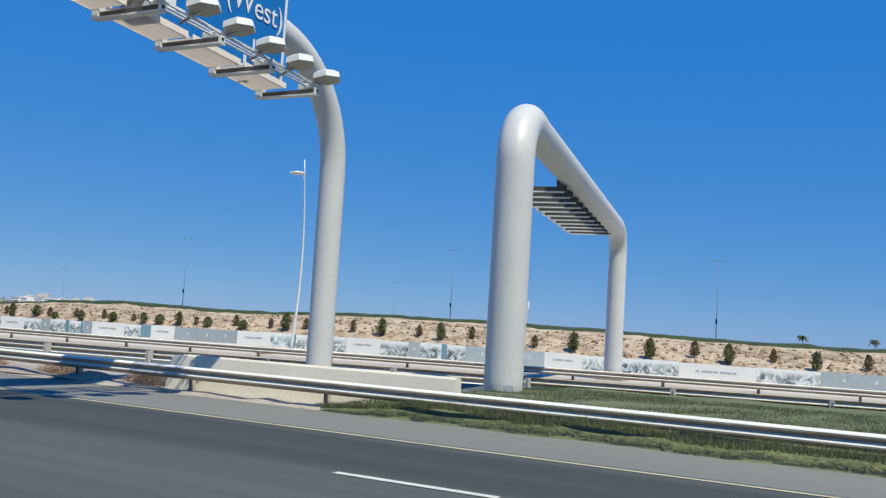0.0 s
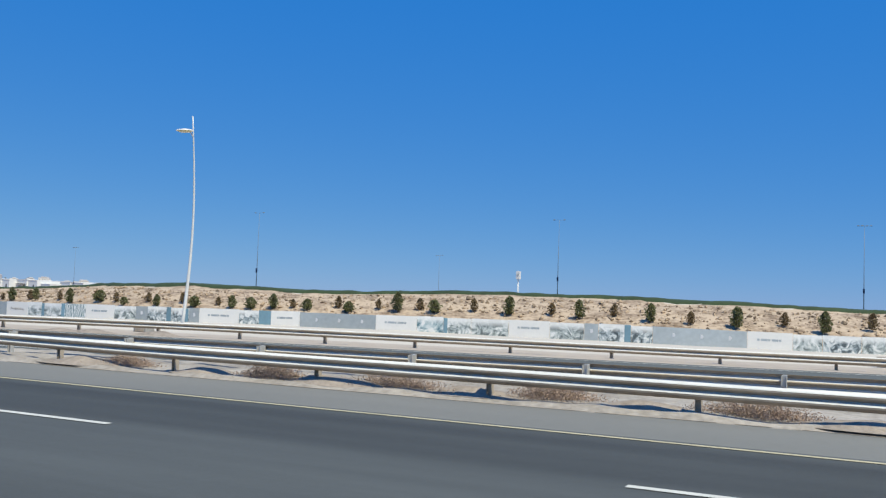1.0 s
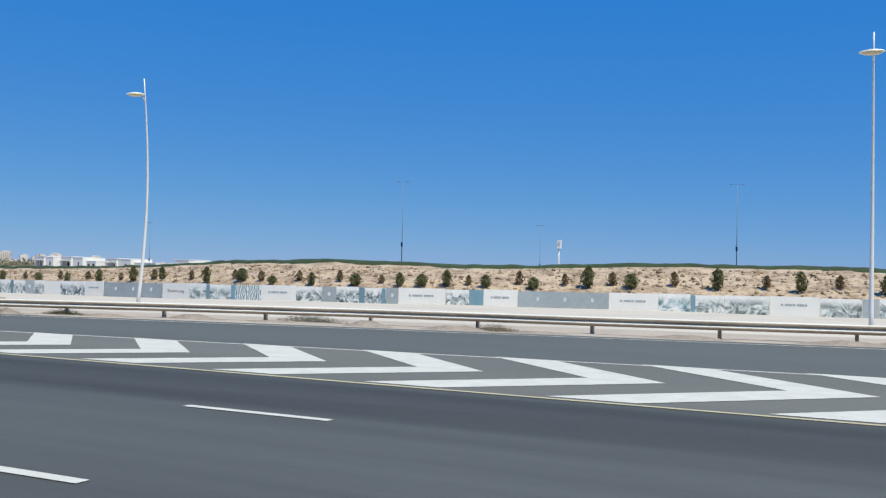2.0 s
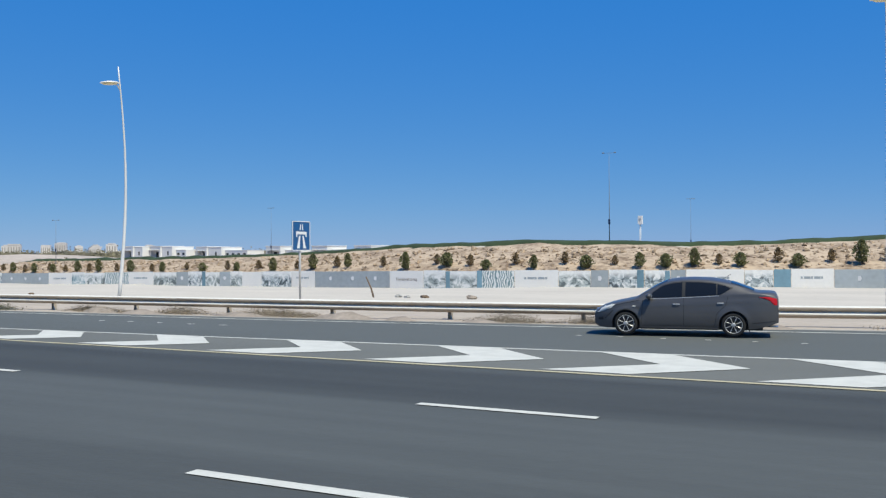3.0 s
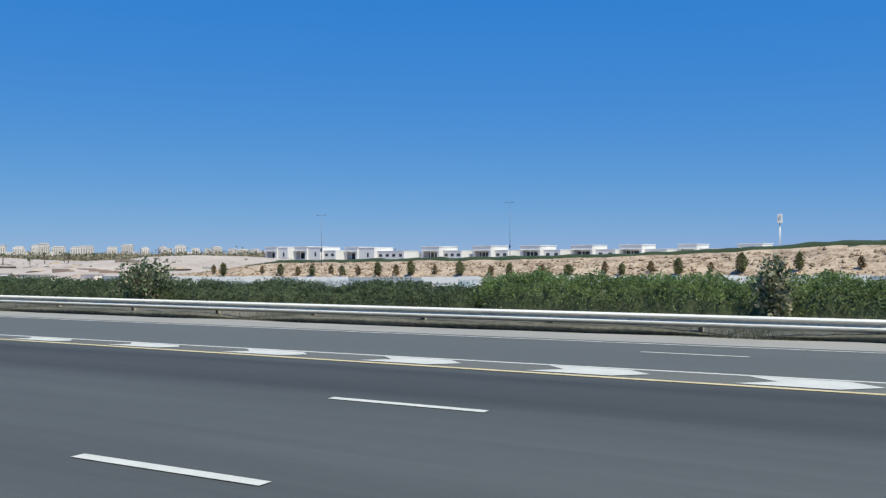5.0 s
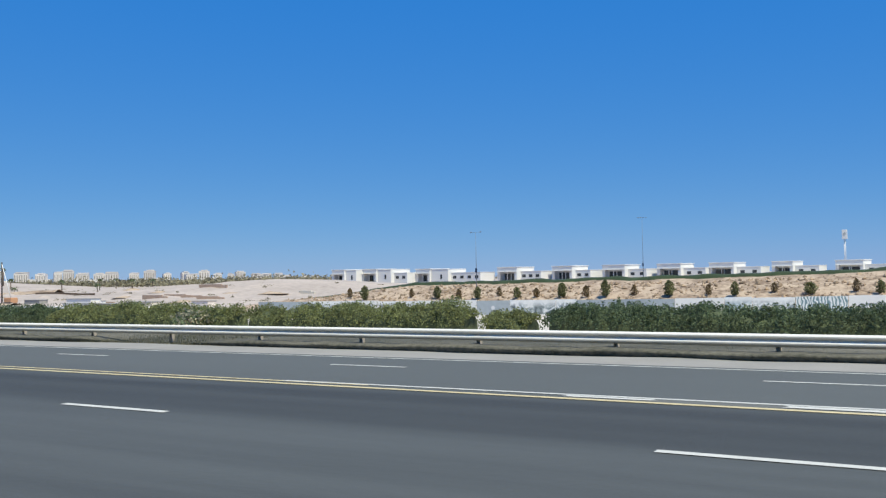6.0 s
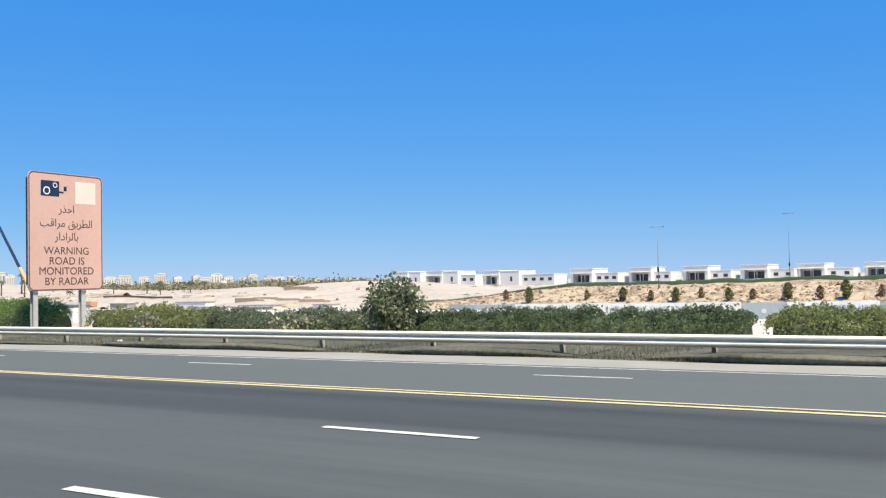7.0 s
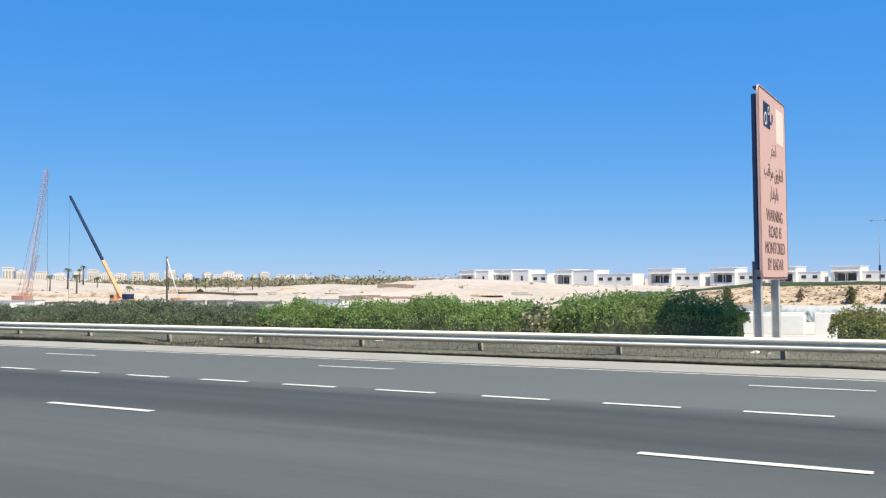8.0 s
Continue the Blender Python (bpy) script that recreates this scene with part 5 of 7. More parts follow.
def hedge(x0, x1, h, leaf, seed):
    rng = np.random.default_rng(seed)
    yc, d = 31.2, 1.25
    gz = ground_z((x0 + x1) / 2, yc)
    label = {"leaf": "dense green hedge", "leaf_bright": "dense bright green hedge with a domed top", "leaf_dark": "dense dark green hedge", "leaf_olive": "clipped olive green hedge", "leaf_grey": "dusty grey-green hedge"}[leaf]
    root = tagged(empty("hedge"), label + " behind the far guardrail", "hedge", "hedges along the verge")
    L = x1 - x0
    # dark green core under the leaves
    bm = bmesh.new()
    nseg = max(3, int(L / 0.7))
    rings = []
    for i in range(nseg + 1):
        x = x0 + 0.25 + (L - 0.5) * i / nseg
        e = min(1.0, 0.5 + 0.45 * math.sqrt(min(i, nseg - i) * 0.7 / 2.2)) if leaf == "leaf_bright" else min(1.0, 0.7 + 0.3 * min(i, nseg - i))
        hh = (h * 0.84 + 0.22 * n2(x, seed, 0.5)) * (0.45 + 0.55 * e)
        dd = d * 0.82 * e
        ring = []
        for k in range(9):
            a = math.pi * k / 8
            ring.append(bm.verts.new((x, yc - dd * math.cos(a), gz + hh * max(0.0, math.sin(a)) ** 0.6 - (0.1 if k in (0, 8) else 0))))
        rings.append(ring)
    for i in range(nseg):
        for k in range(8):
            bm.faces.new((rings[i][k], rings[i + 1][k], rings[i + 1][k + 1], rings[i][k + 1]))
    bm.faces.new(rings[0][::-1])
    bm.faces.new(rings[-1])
    part("heart", bm, M["core"], root, "dark green inside")
    n = int(L * 1850) if x1 > -316 else int(L * 700)
    x = rng.uniform(x0, x1, n)
    a = np.arccos(rng.uniform(-0.5, 1.0, n))
    u = rng.uniform(0.82, 1.06, n)
    top = np.array([h - 0.04 + 0.22 * n2(xx, seed, 0.5) + 0.12 * n2(xx, seed + 3, 1.5) for xx in x])
    near = np.minimum(x - x0, x1 - x)
    end = np.minimum(1.0, 0.55 + 0.45 * np.sqrt(near / 2.2)) if leaf == "leaf_bright" else np.minimum(1.0, 0.72 + 0.28 * near / 0.5)
    lump = np.array([1 + 0.26 * noise.noise(Vector((xx * 1.4, aa * 1.8, seed))) + 0.20 * noise.noise(Vector((xx * 3.6, aa * 4.0, seed))) + 0.07 * noise.noise(Vector((xx * 8.0, aa * 8.0, seed))) for xx, aa in zip(x, a)])
    u = u * lump
    dd = d * end * u
    zz = gz + top * (0.25 + 0.75 * end) * np.maximum(0, np.sin(a)) ** 0.55 * u
    pts = np.stack([x, yc - dd * np.cos(a), np.maximum(zz, gz + 0.05)], 1)
    v, f = leaf_cards(pts, 0.044, rng)
    tagged(link_mesh("foliage", v, f, M[leaf], root), kind="stuff")
    m = int(L * 60)
    x = rng.uniform(x0, x1, m)
    top = np.array([h - 0.04 + 0.22 * n2(xx, seed, 0.5) + 0.12 * n2(xx, seed + 3, 1.5) for xx in x])
    pts = np.stack([x, yc + rng.uniform(-0.9, 0.9, m) * d, gz + (top * 0.97 + rng.uniform(-0.05, 0.22, m)) * (0.5 + 0.5 * np.minimum(1.0, np.minimum(x - x0, x1 - x) / 0.6))], 1)
    v, f = leaf_cards(pts, 0.07, rng, 0.4)
    tagged(link_mesh("shoot_fringe", v, f, M[leaf], root), kind="stuff")


for i, (x0, x1, h, leaf) in enumerate(HEDGES):
    hedge(x0, x1, h, leaf, 100 + i)


def flowering_bush(x, y, h, r, seed, label, n, pale):
    rng = np.random.default_rng(seed)
    gz = ground_z(x, y)
    root = tagged(empty("bush", Matrix.Translation((x, y, gz))), label, "bush")
    v, f = [], []
    prng = random.Random(seed)
    for k in range(14):
        a = prng.uniform(0, 6.28)
        e = prng.uniform(0.4, 1.0)
        vv, ff = tube_data([(0, 0, -0.1), (0.4 * r * e * math.cos(a), 0.4 * r * e * math.sin(a), 0.5 * h), (0.85 * r * e * math.cos(a), 0.85 * r * e * math.sin(a), h * prng.uniform(0.75, 0.98))], [0.035, 0.02, 0.006], 5)
        o = len(v)
        v += vv
        f += [tuple(i + o for i in q) for q in ff]
    link_mesh("stems", v, f, M["bark"], root, True)
    t = rng.normal(size=(n, 3))
    t /= np.linalg.norm(t, axis=1)[:, None]
    rad = rng.uniform(0.35, 1.05, n) ** 0.6
    lob = 1 + 0.25 * np.sin(4 * np.arctan2(t[:, 1], t[:, 0]) + 5 * t[:, 2])
    p = t * (rad * lob)[:, None] * np.array([r, r, h * 0.5]) + np.array([0, 0, h * 0.52])
    p[:, 2] = np.maximum(p[:, 2], 0.05)
    half = int(n * (1 - pale))
    v, f = leaf_cards(p[:half], 0.09, rng)
    tagged(link_mesh("foliage", v, f, M["leaf_dark"], root), kind="stuff")
    v, f = leaf_cards(p[half:], 0.075, rng, 0.8)
    tagged(link_mesh("blossom", v, f, M["leaf_pale"], root), "pale dry blossom", kind="stuff")


flowering_bush(-253.4, 29.9, 2.2, 1.15, 7, "tall dark loose bush with pale dry blossom", 3400, 0.25)
flowering_bush(-280.9, 29.7, 1.2, 0.55, 8, "small pale flowering bush by the hedge", 500, 0.55)
flowering_bush(-266.5, 29.6, 0.9, 0.7, 9, "small pale flowering bush by the hedge", 450, 0.55)
flowering_bush(-171.05, 29.6, 1.8, 0.55, 10, "slim pale flowering bush by the hedge", 1100, 0.55)
flowering_bush(-229.5, 29.8, 0.9, 1.0, 12, "low pale flowering bush by the hedge", 600, 0.55)
flowering_bush(-258.0, 29.6, 0.9, 1.0, 13, "low pale flowering bush by the hedge", 600, 0.55)
flowering_bush(-198.7, 30.1, 1.95, 1.3, 14, "tall loose bush with pale dry blossom", 1800, 0.25)

# ---------------------------------------------------------------- villas on the rise
def villa(x, y, w, plain, wing):
    gz = 0.2 if x < -420 else -0.2
    root = tagged(empty("villa", Matrix.Translation((x, y, gz)) @ Matrix.Rotation(radians(-6), 4, 'Z')), "white flat-roofed villa with a dark recessed porch", "villa", "villas on the rise")
    H, D = 5.6, 14.0
    bm = bmesh.new()
    # side piers, lintel and body behind the porch
    add_box(bm, (0.6, 0, H / 2 - 1), (1.2, D, H + 2))
    add_box(bm, (w - 0.6, 0, H / 2 - 1), (1.2, D, H + 2))
    add_box(bm, (w / 2, 0, H - 0.9), (w - 2.4, D, 1.8))
    add_box(bm, (w / 2, 1.6, H / 2 - 1.9), (w - 2.4, D - 3.2, H - 1.8 + 2))
    add_box(bm, (w / 2, 0, -0.55), (w - 2.4, D, 1.5))
    part("wall", bm, M["stucco"], root)
    part("roof", box((w / 2, 0, H + 0.14), (w + 0.5, D + 0.5, 0.25), 0.03), M["stucco"], root)
    n = max(2, int((w - 3) / 3.6))
    first = None
    for i in range(n):
        ww = (w - 3.0) / n
        p = Matrix.Translation((1.5 + ww * (i + 0.5), -D / 2 + 3.12, 1.75))
        if first is None:
            first = part("window", box((0, 0, 0), (ww * 0.86, 0.1, 2.7)), M["shade_glass"], root, "dark glazed opening")
            first.matrix_basis = p
        else:
            share("window", first, root, p)
    # thin shading lip over the porch and slim posts between its openings
    part("porch_lip", box((w / 2, -D / 2 - 0.35, H - 1.75), (w + 0.3, 0.9, 0.14), 0.02), M["stucco"], root)
    for i in range(1, n):
        part("porch_post", box((1.5 + (w - 3.0) * i / n, -D / 2 + 0.2, 1.75), (0.22, 0.22, 4.0), 0.02), M["stucco"], root)
    if plain:
        part("side_block", box((w + plain / 2, 0.4, H / 2 - 1), (plain, D - 0.8, H + 1.6)), M["stucco"], root)
        part("side_roof", box((w + plain / 2, 0.4, H - 0.1), (plain + 0.2, D - 0.5, 0.2), 0.02), M["stucco"], root)
        part("slit_window", box((w + plain * 0.6, -D / 2 + 0.77, 2.3), (0.9, 0.1, 1.9)), M["shade_glass"], root, "dark slit window")
    x1 = w + plain
    # lower wing
    if not wing:
        return
    bm = bmesh.new()
    add_box(bm, (x1 + wing / 2, 1.5, 1.0), (wing, D - 3, 5.6))
    part("wing", bm, M["stucco"], root)
    part("wing_roof", box((x1 + wing / 2, 1.5, 3.9), (wing + 0.2, D - 2.7, 0.22), 0.02), M["stucco"], root)
    k = max(2, int(wing / 3.2))
    first = None
    for i in range(k):
        p = Matrix.Translation((x1 + wing * (i + 0.5) / k, 1.5 - (D - 3) / 2 - 0.03, 2.0))
        if first is None:
            first = part("window", box((0, 0, 0), (1.7, 0.1, 1.2)), M["shade_glass"], root, "dark glazed opening")
            first.matrix_basis = p
        else:
            share("window", first, root, p)


for (x, y, w, plain, wing) in ((-450.2, 337.7, 7.5, 6.1, 0), (-436.6, 341.4, 8.4, 7.5, 7.2), (-412.7, 348.0, 7.6, 9.1, 15.0), (-377.9, 357.4, 9.6, 0, 9.8), (-355.6, 363.5, 9.4, 0, 6.8), (-335.6, 369.0, 10.0, 0, 8.0),
                               (-314.5, 374.8, 10.0, 0, 9.0), (-295.0, 380.1, 10.0, 0, 9.5), (-272.2, 386.4, 8.0, 0, 9.0), (-250.0, 394.0, 10.0, 0, 9.0)):
    villa(x, y, w, plain, wing)

# ---------------------------------------------------------------- far town
def far_town():
    """Pale blocks of flats along the horizon, taller towards the building site."""
    rng = random.Random(21)
    skyline = curve_of([(-70, 26), (-56, 26), (-50, 24), (-45, 20), (-41, 16), (-37, 9.5), (-33, 6.5), (-20, 6)])
    az = -66.0
    while az < -29:
        D = rng.uniform(1350, 1700)
        a = radians(az)
        x, y = -267 + D * math.sin(a), D * math.cos(a)
        top = skyline(az) * rng.uniform(0.72, 1.08) * D / 1500
        w, d = rng.uniform(11, 22), 18
        h = top + 2
        root = tagged(empty("apartment_block", Matrix.Translation((x, y, -2)) @ Matrix.Rotation(-a + radians(rng.uniform(-12, 12)), 4, 'Z')), "hazy pale apartment block far behind the sands", "building", "apartment blocks")
        part("wall", box((0, 0, h / 2), (w, d, h)), M["tan"], root)
        part("crown", box((rng.uniform(-0.1, 0.1) * w, 0, h + 0.8), (w * rng.uniform(0.4, 1.04), d + 1, 1.6)), M["tan"], root)
        n = rng.randint(4, 6)
        first = None
        for k in range(n):
            p = Matrix.Translation((-w / 2 + w * (k + 0.5) / n, -d / 2 - 0.05, h * 0.47))
            if first is None:
                first = part("window", box((0, 0, 0), (w / n * 0.42, 0.5, h * 0.78)), M["tan_dark"], root, "dark column of openings")
                first.matrix_basis = p
            else:
                share("window", first, root, p)
        # a lower annexe beside it
        aw, ah = rng.uniform(5, 14), h * rng.uniform(0.35, 0.6)
        part("annexe", box((w / 2 + aw / 2, 1, ah / 2), (aw, 14, ah)), M["tan"], root, "lower side block")
        az += rng.uniform(0.5, 1.15)


far_town()


def far_scrub():
    rng = np.random.default_rng(3)
    pts = []
    for k in range(620):
        x, y = rng.uniform(-1500, -520), rng.uniform(400, 980)
        if x > -700 and y > 700:
            continue
        r, h = rng.uniform(3, 9), rng.uniform(2.0, 7.0)
        m = 60
        c = rng.normal(size=(m, 3)) * np.array([r, r, h * 0.3]) + np.array([x, y, h * 0.5 - 0.8])
        pts.append(c)
    for k in range(420):
        a, D = rng.uniform(-58, -34), rng.uniform(560, 800)
        x, y = -267 + D * math.sin(radians(a)), D * math.cos(radians(a))
        r, h = rng.uniform(2, 6), rng.uniform(1.6, 4.6)
        c = rng.normal(size=(60, 3)) * np.array([r, r, h * 0.3]) + np.array([x, y, h * 0.5 - 0.8])
        pts.append(c)
    v, f = leaf_cards(np.concatenate(pts), 0.8, rng, 0.8)
    o = link_mesh("far_scrub", v, f, M["far_green"])
    tagged(o, "hazy green scrub and palms far across the sand", "bushes", kind="stuff")


far_scrub()


def palm(x, y, h, seed):
    gz = ground_z(x, y)
    root = tagged(empty("palm", Matrix.Translation((x, y, gz))), "slim date palm with a ragged crown", "palm", "palms in the distance")
    tube("trunk", [(0, 0, -0.3), (0.1, 0, h * 0.5), (0.05, 0.1, h)], [0.05 * h, 0.04 * h, 0.035 * h], M["bark"], root, 8)
    rng = random.Random(seed)
    v, f = [], []
    for k in range(22):
        a = 6.283 * k / 22 + rng.uniform(-0.15, 0.15)
        l = rng.uniform(1.2, 2.3) * (0.5 if h < 3 else 0.9)
        e = rng.uniform(0.1, 1.1)
        prev = None
        for s in range(6):
            t = s / 5
            r = l * t
            z = h + l * (e * t - 1.1 * t * t)
            wd = 0.22 * math.sin(math.pi * (0.12 + 0.85 * t)) + 0.02
            c, sn = math.cos(a), math.sin(a)
            p = [(r * c - wd * sn, r * sn + wd * c, z - 0.08), (r * c, r * sn, z), (r * c + wd * sn, r * sn - wd * c, z - 0.08)]
            o = len(v)
            v += p
            if s:
                f += [(o - 3, o - 2, o + 1, o), (o - 2, o - 1, o + 2, o + 1)]
    link_mesh("crown", v, f, M["palm_leaf"], root)


for i, (x, y, h) in enumerate(((-12.5, 178, 1.6), (-5, 182, 1.6), (-24, 176, 1.6), (-600, 260, 8.5), (-585, 240, 6), (-563, 235, 7.5), (-640, 300, 9), (-523, 225, 3.6), (-541, 260, 5.2), (-484, 232, 3.6), (-655, 310, 6.5), (-612, 285, 5.2), (-500, 262, 4.4), (-566, 300, 5.0), (-590, 330, 5.5), (-530, 300, 4.5))):
    palm(x, y, h, i)

# ---------------------------------------------------------------- masts beyond the hill
def flood_mast(x, y, top, heads):
    gz = ground_z(x, y)
    root = tagged(empty("flood_mast", Matrix.Translation((x, y, gz))), "thin grey floodlight mast behind the hill", "light mast", "floodlight masts")
    h = top - gz
    tube("pole", [(0, 0, -0.5), (0, 0, h * 0.45), (0, 0, h)], [0.09, 0.05, 0.022], M["mast"], root, 8)
    tube("crossbar", [(-1.0, 0, h), (1.0, 0, h)], 0.02, M["mast"], root, 6)
    first = None
    for k in range(heads):
        p = pose(-1.0 + 2.0 * k / max(1, heads - 1), 0, h + 0.05, 25, 0, 0)
        if first is None:
            first = part("floodlight", box((0, 0, 0), (0.34, 0.2, 0.14), 0.02), M["mast"], root)
            first.matrix_basis = p
        else:
            share("floodlight", first, root, p)
    part("control_box", box((0, -0.1, 3.2), (0.30, 0.25, 0.8), 0.03), M["boom_dark"], root)


for (x, y, top, k) in ((-38, 171, 17.4, 4), (-90.4, 167, 18.3, 2), (-146.4, 149, 18.3, 2), (-156.3, 251, 16.0, 4), (-271.7, 219, 15.4, 4), (-280.3, 150, 10.0, 2)):
    flood_mast(x, y, top, k)


def white_totem():
    x, y = -277.2, 629.8
    root = tagged(empty("sign_totem", Matrix.Translation((x, y, -1))), "distant white sign totem on two posts", "sign")
    part("box", box((0, 0, 24.9), (3.0, 2.2, 5.8), 0.15), M["white_metal"], root)
    bm = bmesh.new()
    bm.faces.new([bm.verts.new((px, -1.22, 25 + pz)) for (px, pz) in ((-1, 0), (-0.2, -1.2), (1, 0.2), (0.3, 1.4))])
    part("emblem", bm, M["board_grey"], root, "grey emblem")
    for dx in (-0.35, 0.35):
        tube("post", [(dx, 0, 0), (dx, 0, 22.2)], 0.22, M["white_metal"], root, 8)


white_totem()

# ---------------------------------------------------------------- building site with cranes
def lattice(name, p0, p1, w, material, parent, n=16, r=0.05, label=""):
    """A square lattice mast between two points."""
    p0, p1 = Vector(p0), Vector(p1)
    d = (p1 - p0).normalized()
    a = d.cross(Vector((0, 1, 0.2))).normalized()
    b = d.cross(a)
    v, f = [], []
    def strut(q0, q1, rr):
        vv, ff = tube_data([q0, q1], rr, 4, False)
        o = len(v)
        v.extend(vv)
        f.extend(tuple(i + o for i in q) for q in ff)
    cs = [(1, 1), (1, -1), (-1, -1), (-1, 1)]
    def corner(t, c):
        ww = w * (1 - 0.45 * t) / 2
        return p0.lerp(p1, t) + a * (c[0] * ww) + b * (c[1] * ww)
    for c in cs:
        strut(corner(0, c), corner(1, c), r)
    for i in range(n):
        for k in range(4):
            strut(corner(i / n, cs[k]), corner((i + 1) / n, cs[(k + 1) % 4]), r * 0.6)
    return link_mesh(name, v, f, material, parent, label=label)


def mobile_crane():
    bx, by = -448.5, 156.0
    gz = ground_z(bx, by)
    root = tagged(empty("mobile_crane", Matrix.Translation((bx, by, gz))), "orange mobile crane with a dark telescopic boom", "crane")
    tip = Vector((-461.4, 152.3, 23.7)) - Vector((bx, by, gz))
    foot = Vector((1.2, 0, 2.0))
    kn = foot.lerp(tip, 0.36)
    tube("lower_boom", [foot, kn], [0.55, 0.50], M["orange"], root, 4, "orange lower boom", False)
    tube("upper_boom", [kn, tip], [0.44, 0.36], M["boom_dark"], root, 4, "dark upper boom", False)
    part("carrier", box((2.5, 0, 1.0), (8.5, 2.6, 1.0), 0.1), M["orange"], root)
    part("cab", box((-0.8, -0.6, 2.1), (1.8, 1.2, 1.5), 0.15), M["orange"], root)
    part("cab_window", box((-0.9, -1.21, 2.3), (1.2, 0.03, 0.8), 0.0), M["shade_glass"], root)
    part("counterweight", box((3.4, 0, 2.2), (1.6, 2.4, 1.3), 0.1), M["boom_dark"], root)
    tube("ram", [(0.2, 0, 1.8), foot.lerp(tip, 0.25)], 0.16, M["white_metal"], root, 8)
    first = None
    for x in (-0.9, 0.7, 4.0, 5.6):
        bm = bmesh.new()
        bmesh.ops.create_cone(bm, cap_ends=True, segments=16, radius1=0.6, radius2=0.6, depth=0.5, matrix=Matrix.Translation((x, -1.15, 0.6)) @ Matrix.Rotation(math.pi / 2, 4, 'X'))
        part("wheel", bm, M["tyre"], root)
    tube("hoist_rope", [tip, (tip.x - 0.6, tip.y, 1.0)], 0.035, M["dark_metal"], root, 5)
    part("hook_block", box((tip.x - 0.6, tip.y, 7.5), (0.35, 0.3, 1.4), 0.05), M["dark_metal"], root)


mobile_crane()


def lattice_crane():
    bx, by = -489.0, 160.0
    gz = ground_z(bx, by)
    root = tagged(empty("lattice_crane", Matrix.Translation((bx, by, gz))), "faded red lattice-boom crawler crane on the sand", "crane")
    h = 32.4 - gz
    lattice("boom", (0, 0, 1.5), (8.6, 0, h), 1.7, M["red"], root, 18, 0.05)
    lattice("jib", (-1.0, 0, 2.0), (4.5, 0.4, 13.5), 1.2, M["red"], root, 9, 0.045)
    part("house", box((-1.5, 0, 1.8), (5, 3, 1.8), 0.1), M["red"], root)
    for y in (-1.6, 1.6):
        part("track", box((-0.5, y, 0.5), (5.5, 0.8, 1.0), 0.25), M["dark_metal"], root)
    tube("pendant", [(8.6, 0, h), (-3.5, 0, 3.0)], 0.03, M["dark_metal"], root, 5)
    tube("hoist_rope", [(8.8, 0, h), (8.9, 0, 4.0)], 0.03, M["dark_metal"], root, 5)


lattice_crane()


def drill_rig():
    bx, by = -440.2, 163.7
    gz = ground_z(bx, by)
    root = tagged(empty("piling_rig", Matrix.Translation((bx, by, gz))), "small piling rig with an upright mast", "machine")
    h = 8.5 - gz
    tube("mast", [(0, 0, 0), (0, 0, h)], 0.22, M["dark_metal"], root, 4)
    tube("strut", [(0, 0, h - 0.4), (4.2, 0, 1.4)], 0.12, M["white_metal"], root, 6)
    part("body", box((4.0, 0, 1.2), (3.2, 2.2, 1.5), 0.15), M["orange"], root)
    part("track", box((4.0, -1.0, 0.35), (3.6, 0.6, 0.7), 0.2), M["dark_metal"], root)


drill_rig()


def site_shed(x, y, w, h, key):
    gz = ground_z(x, y)
    root = tagged(empty("site_cabin", Matrix.Translation((x, y, gz))), "low pale site cabin or block stack on the sand", "cabin", "site cabins")
    part("wall", box((0, 0, h / 2 - 0.2), (w, 2.6, h + 0.4), 0.03), M[key], root)
    part("roof", box((0, 0, h + 0.05), (w + 0.3, 2.9, 0.1), 0.01), M["grey_concrete"], root)


_r = random.Random(9)
for i in range(34):
    site_shed(-330 - 170 * _r.random(), 62 + 100 * _r.random(), _r.uniform(2.5, 9), _r.uniform(0.9, 2.0), _r.choice(("board_white", "walkway", "grey_concrete", "concrete")))
tagged(part("kerb_block", box((-275.0, 40.2, -0.05), (2.5, 0.5, 0.8), 0.03), M["board_white"]), "white painted concrete block behind the radar sign", "block")

# ---------------------------------------------------------------- scrub and grass on the verges
def scrub_patch(x, y, rx, ry, h, seed, n, key, name, label):
    rng = np.random.default_rng(seed)
    gz = 0.06 if y < 21 else ground_z(x, y)
    root = tagged(empty(name, Matrix.Translation((x, y, gz))), label, "shrub", "dry shrubs on the verge")
    p = rng.normal(size=(n, 3)) * np.array([rx * 0.45, ry * 0.45, h * 0.35])
    p[:, 2] = np.abs(p[:, 2]) * np.exp(-(p[:, 0] / rx) ** 2)
    v, f = leaf_cards(p, 0.034, rng, 0.2)
    tagged(link_mesh("twig_mass", v, f, M[key], root), kind="stuff")


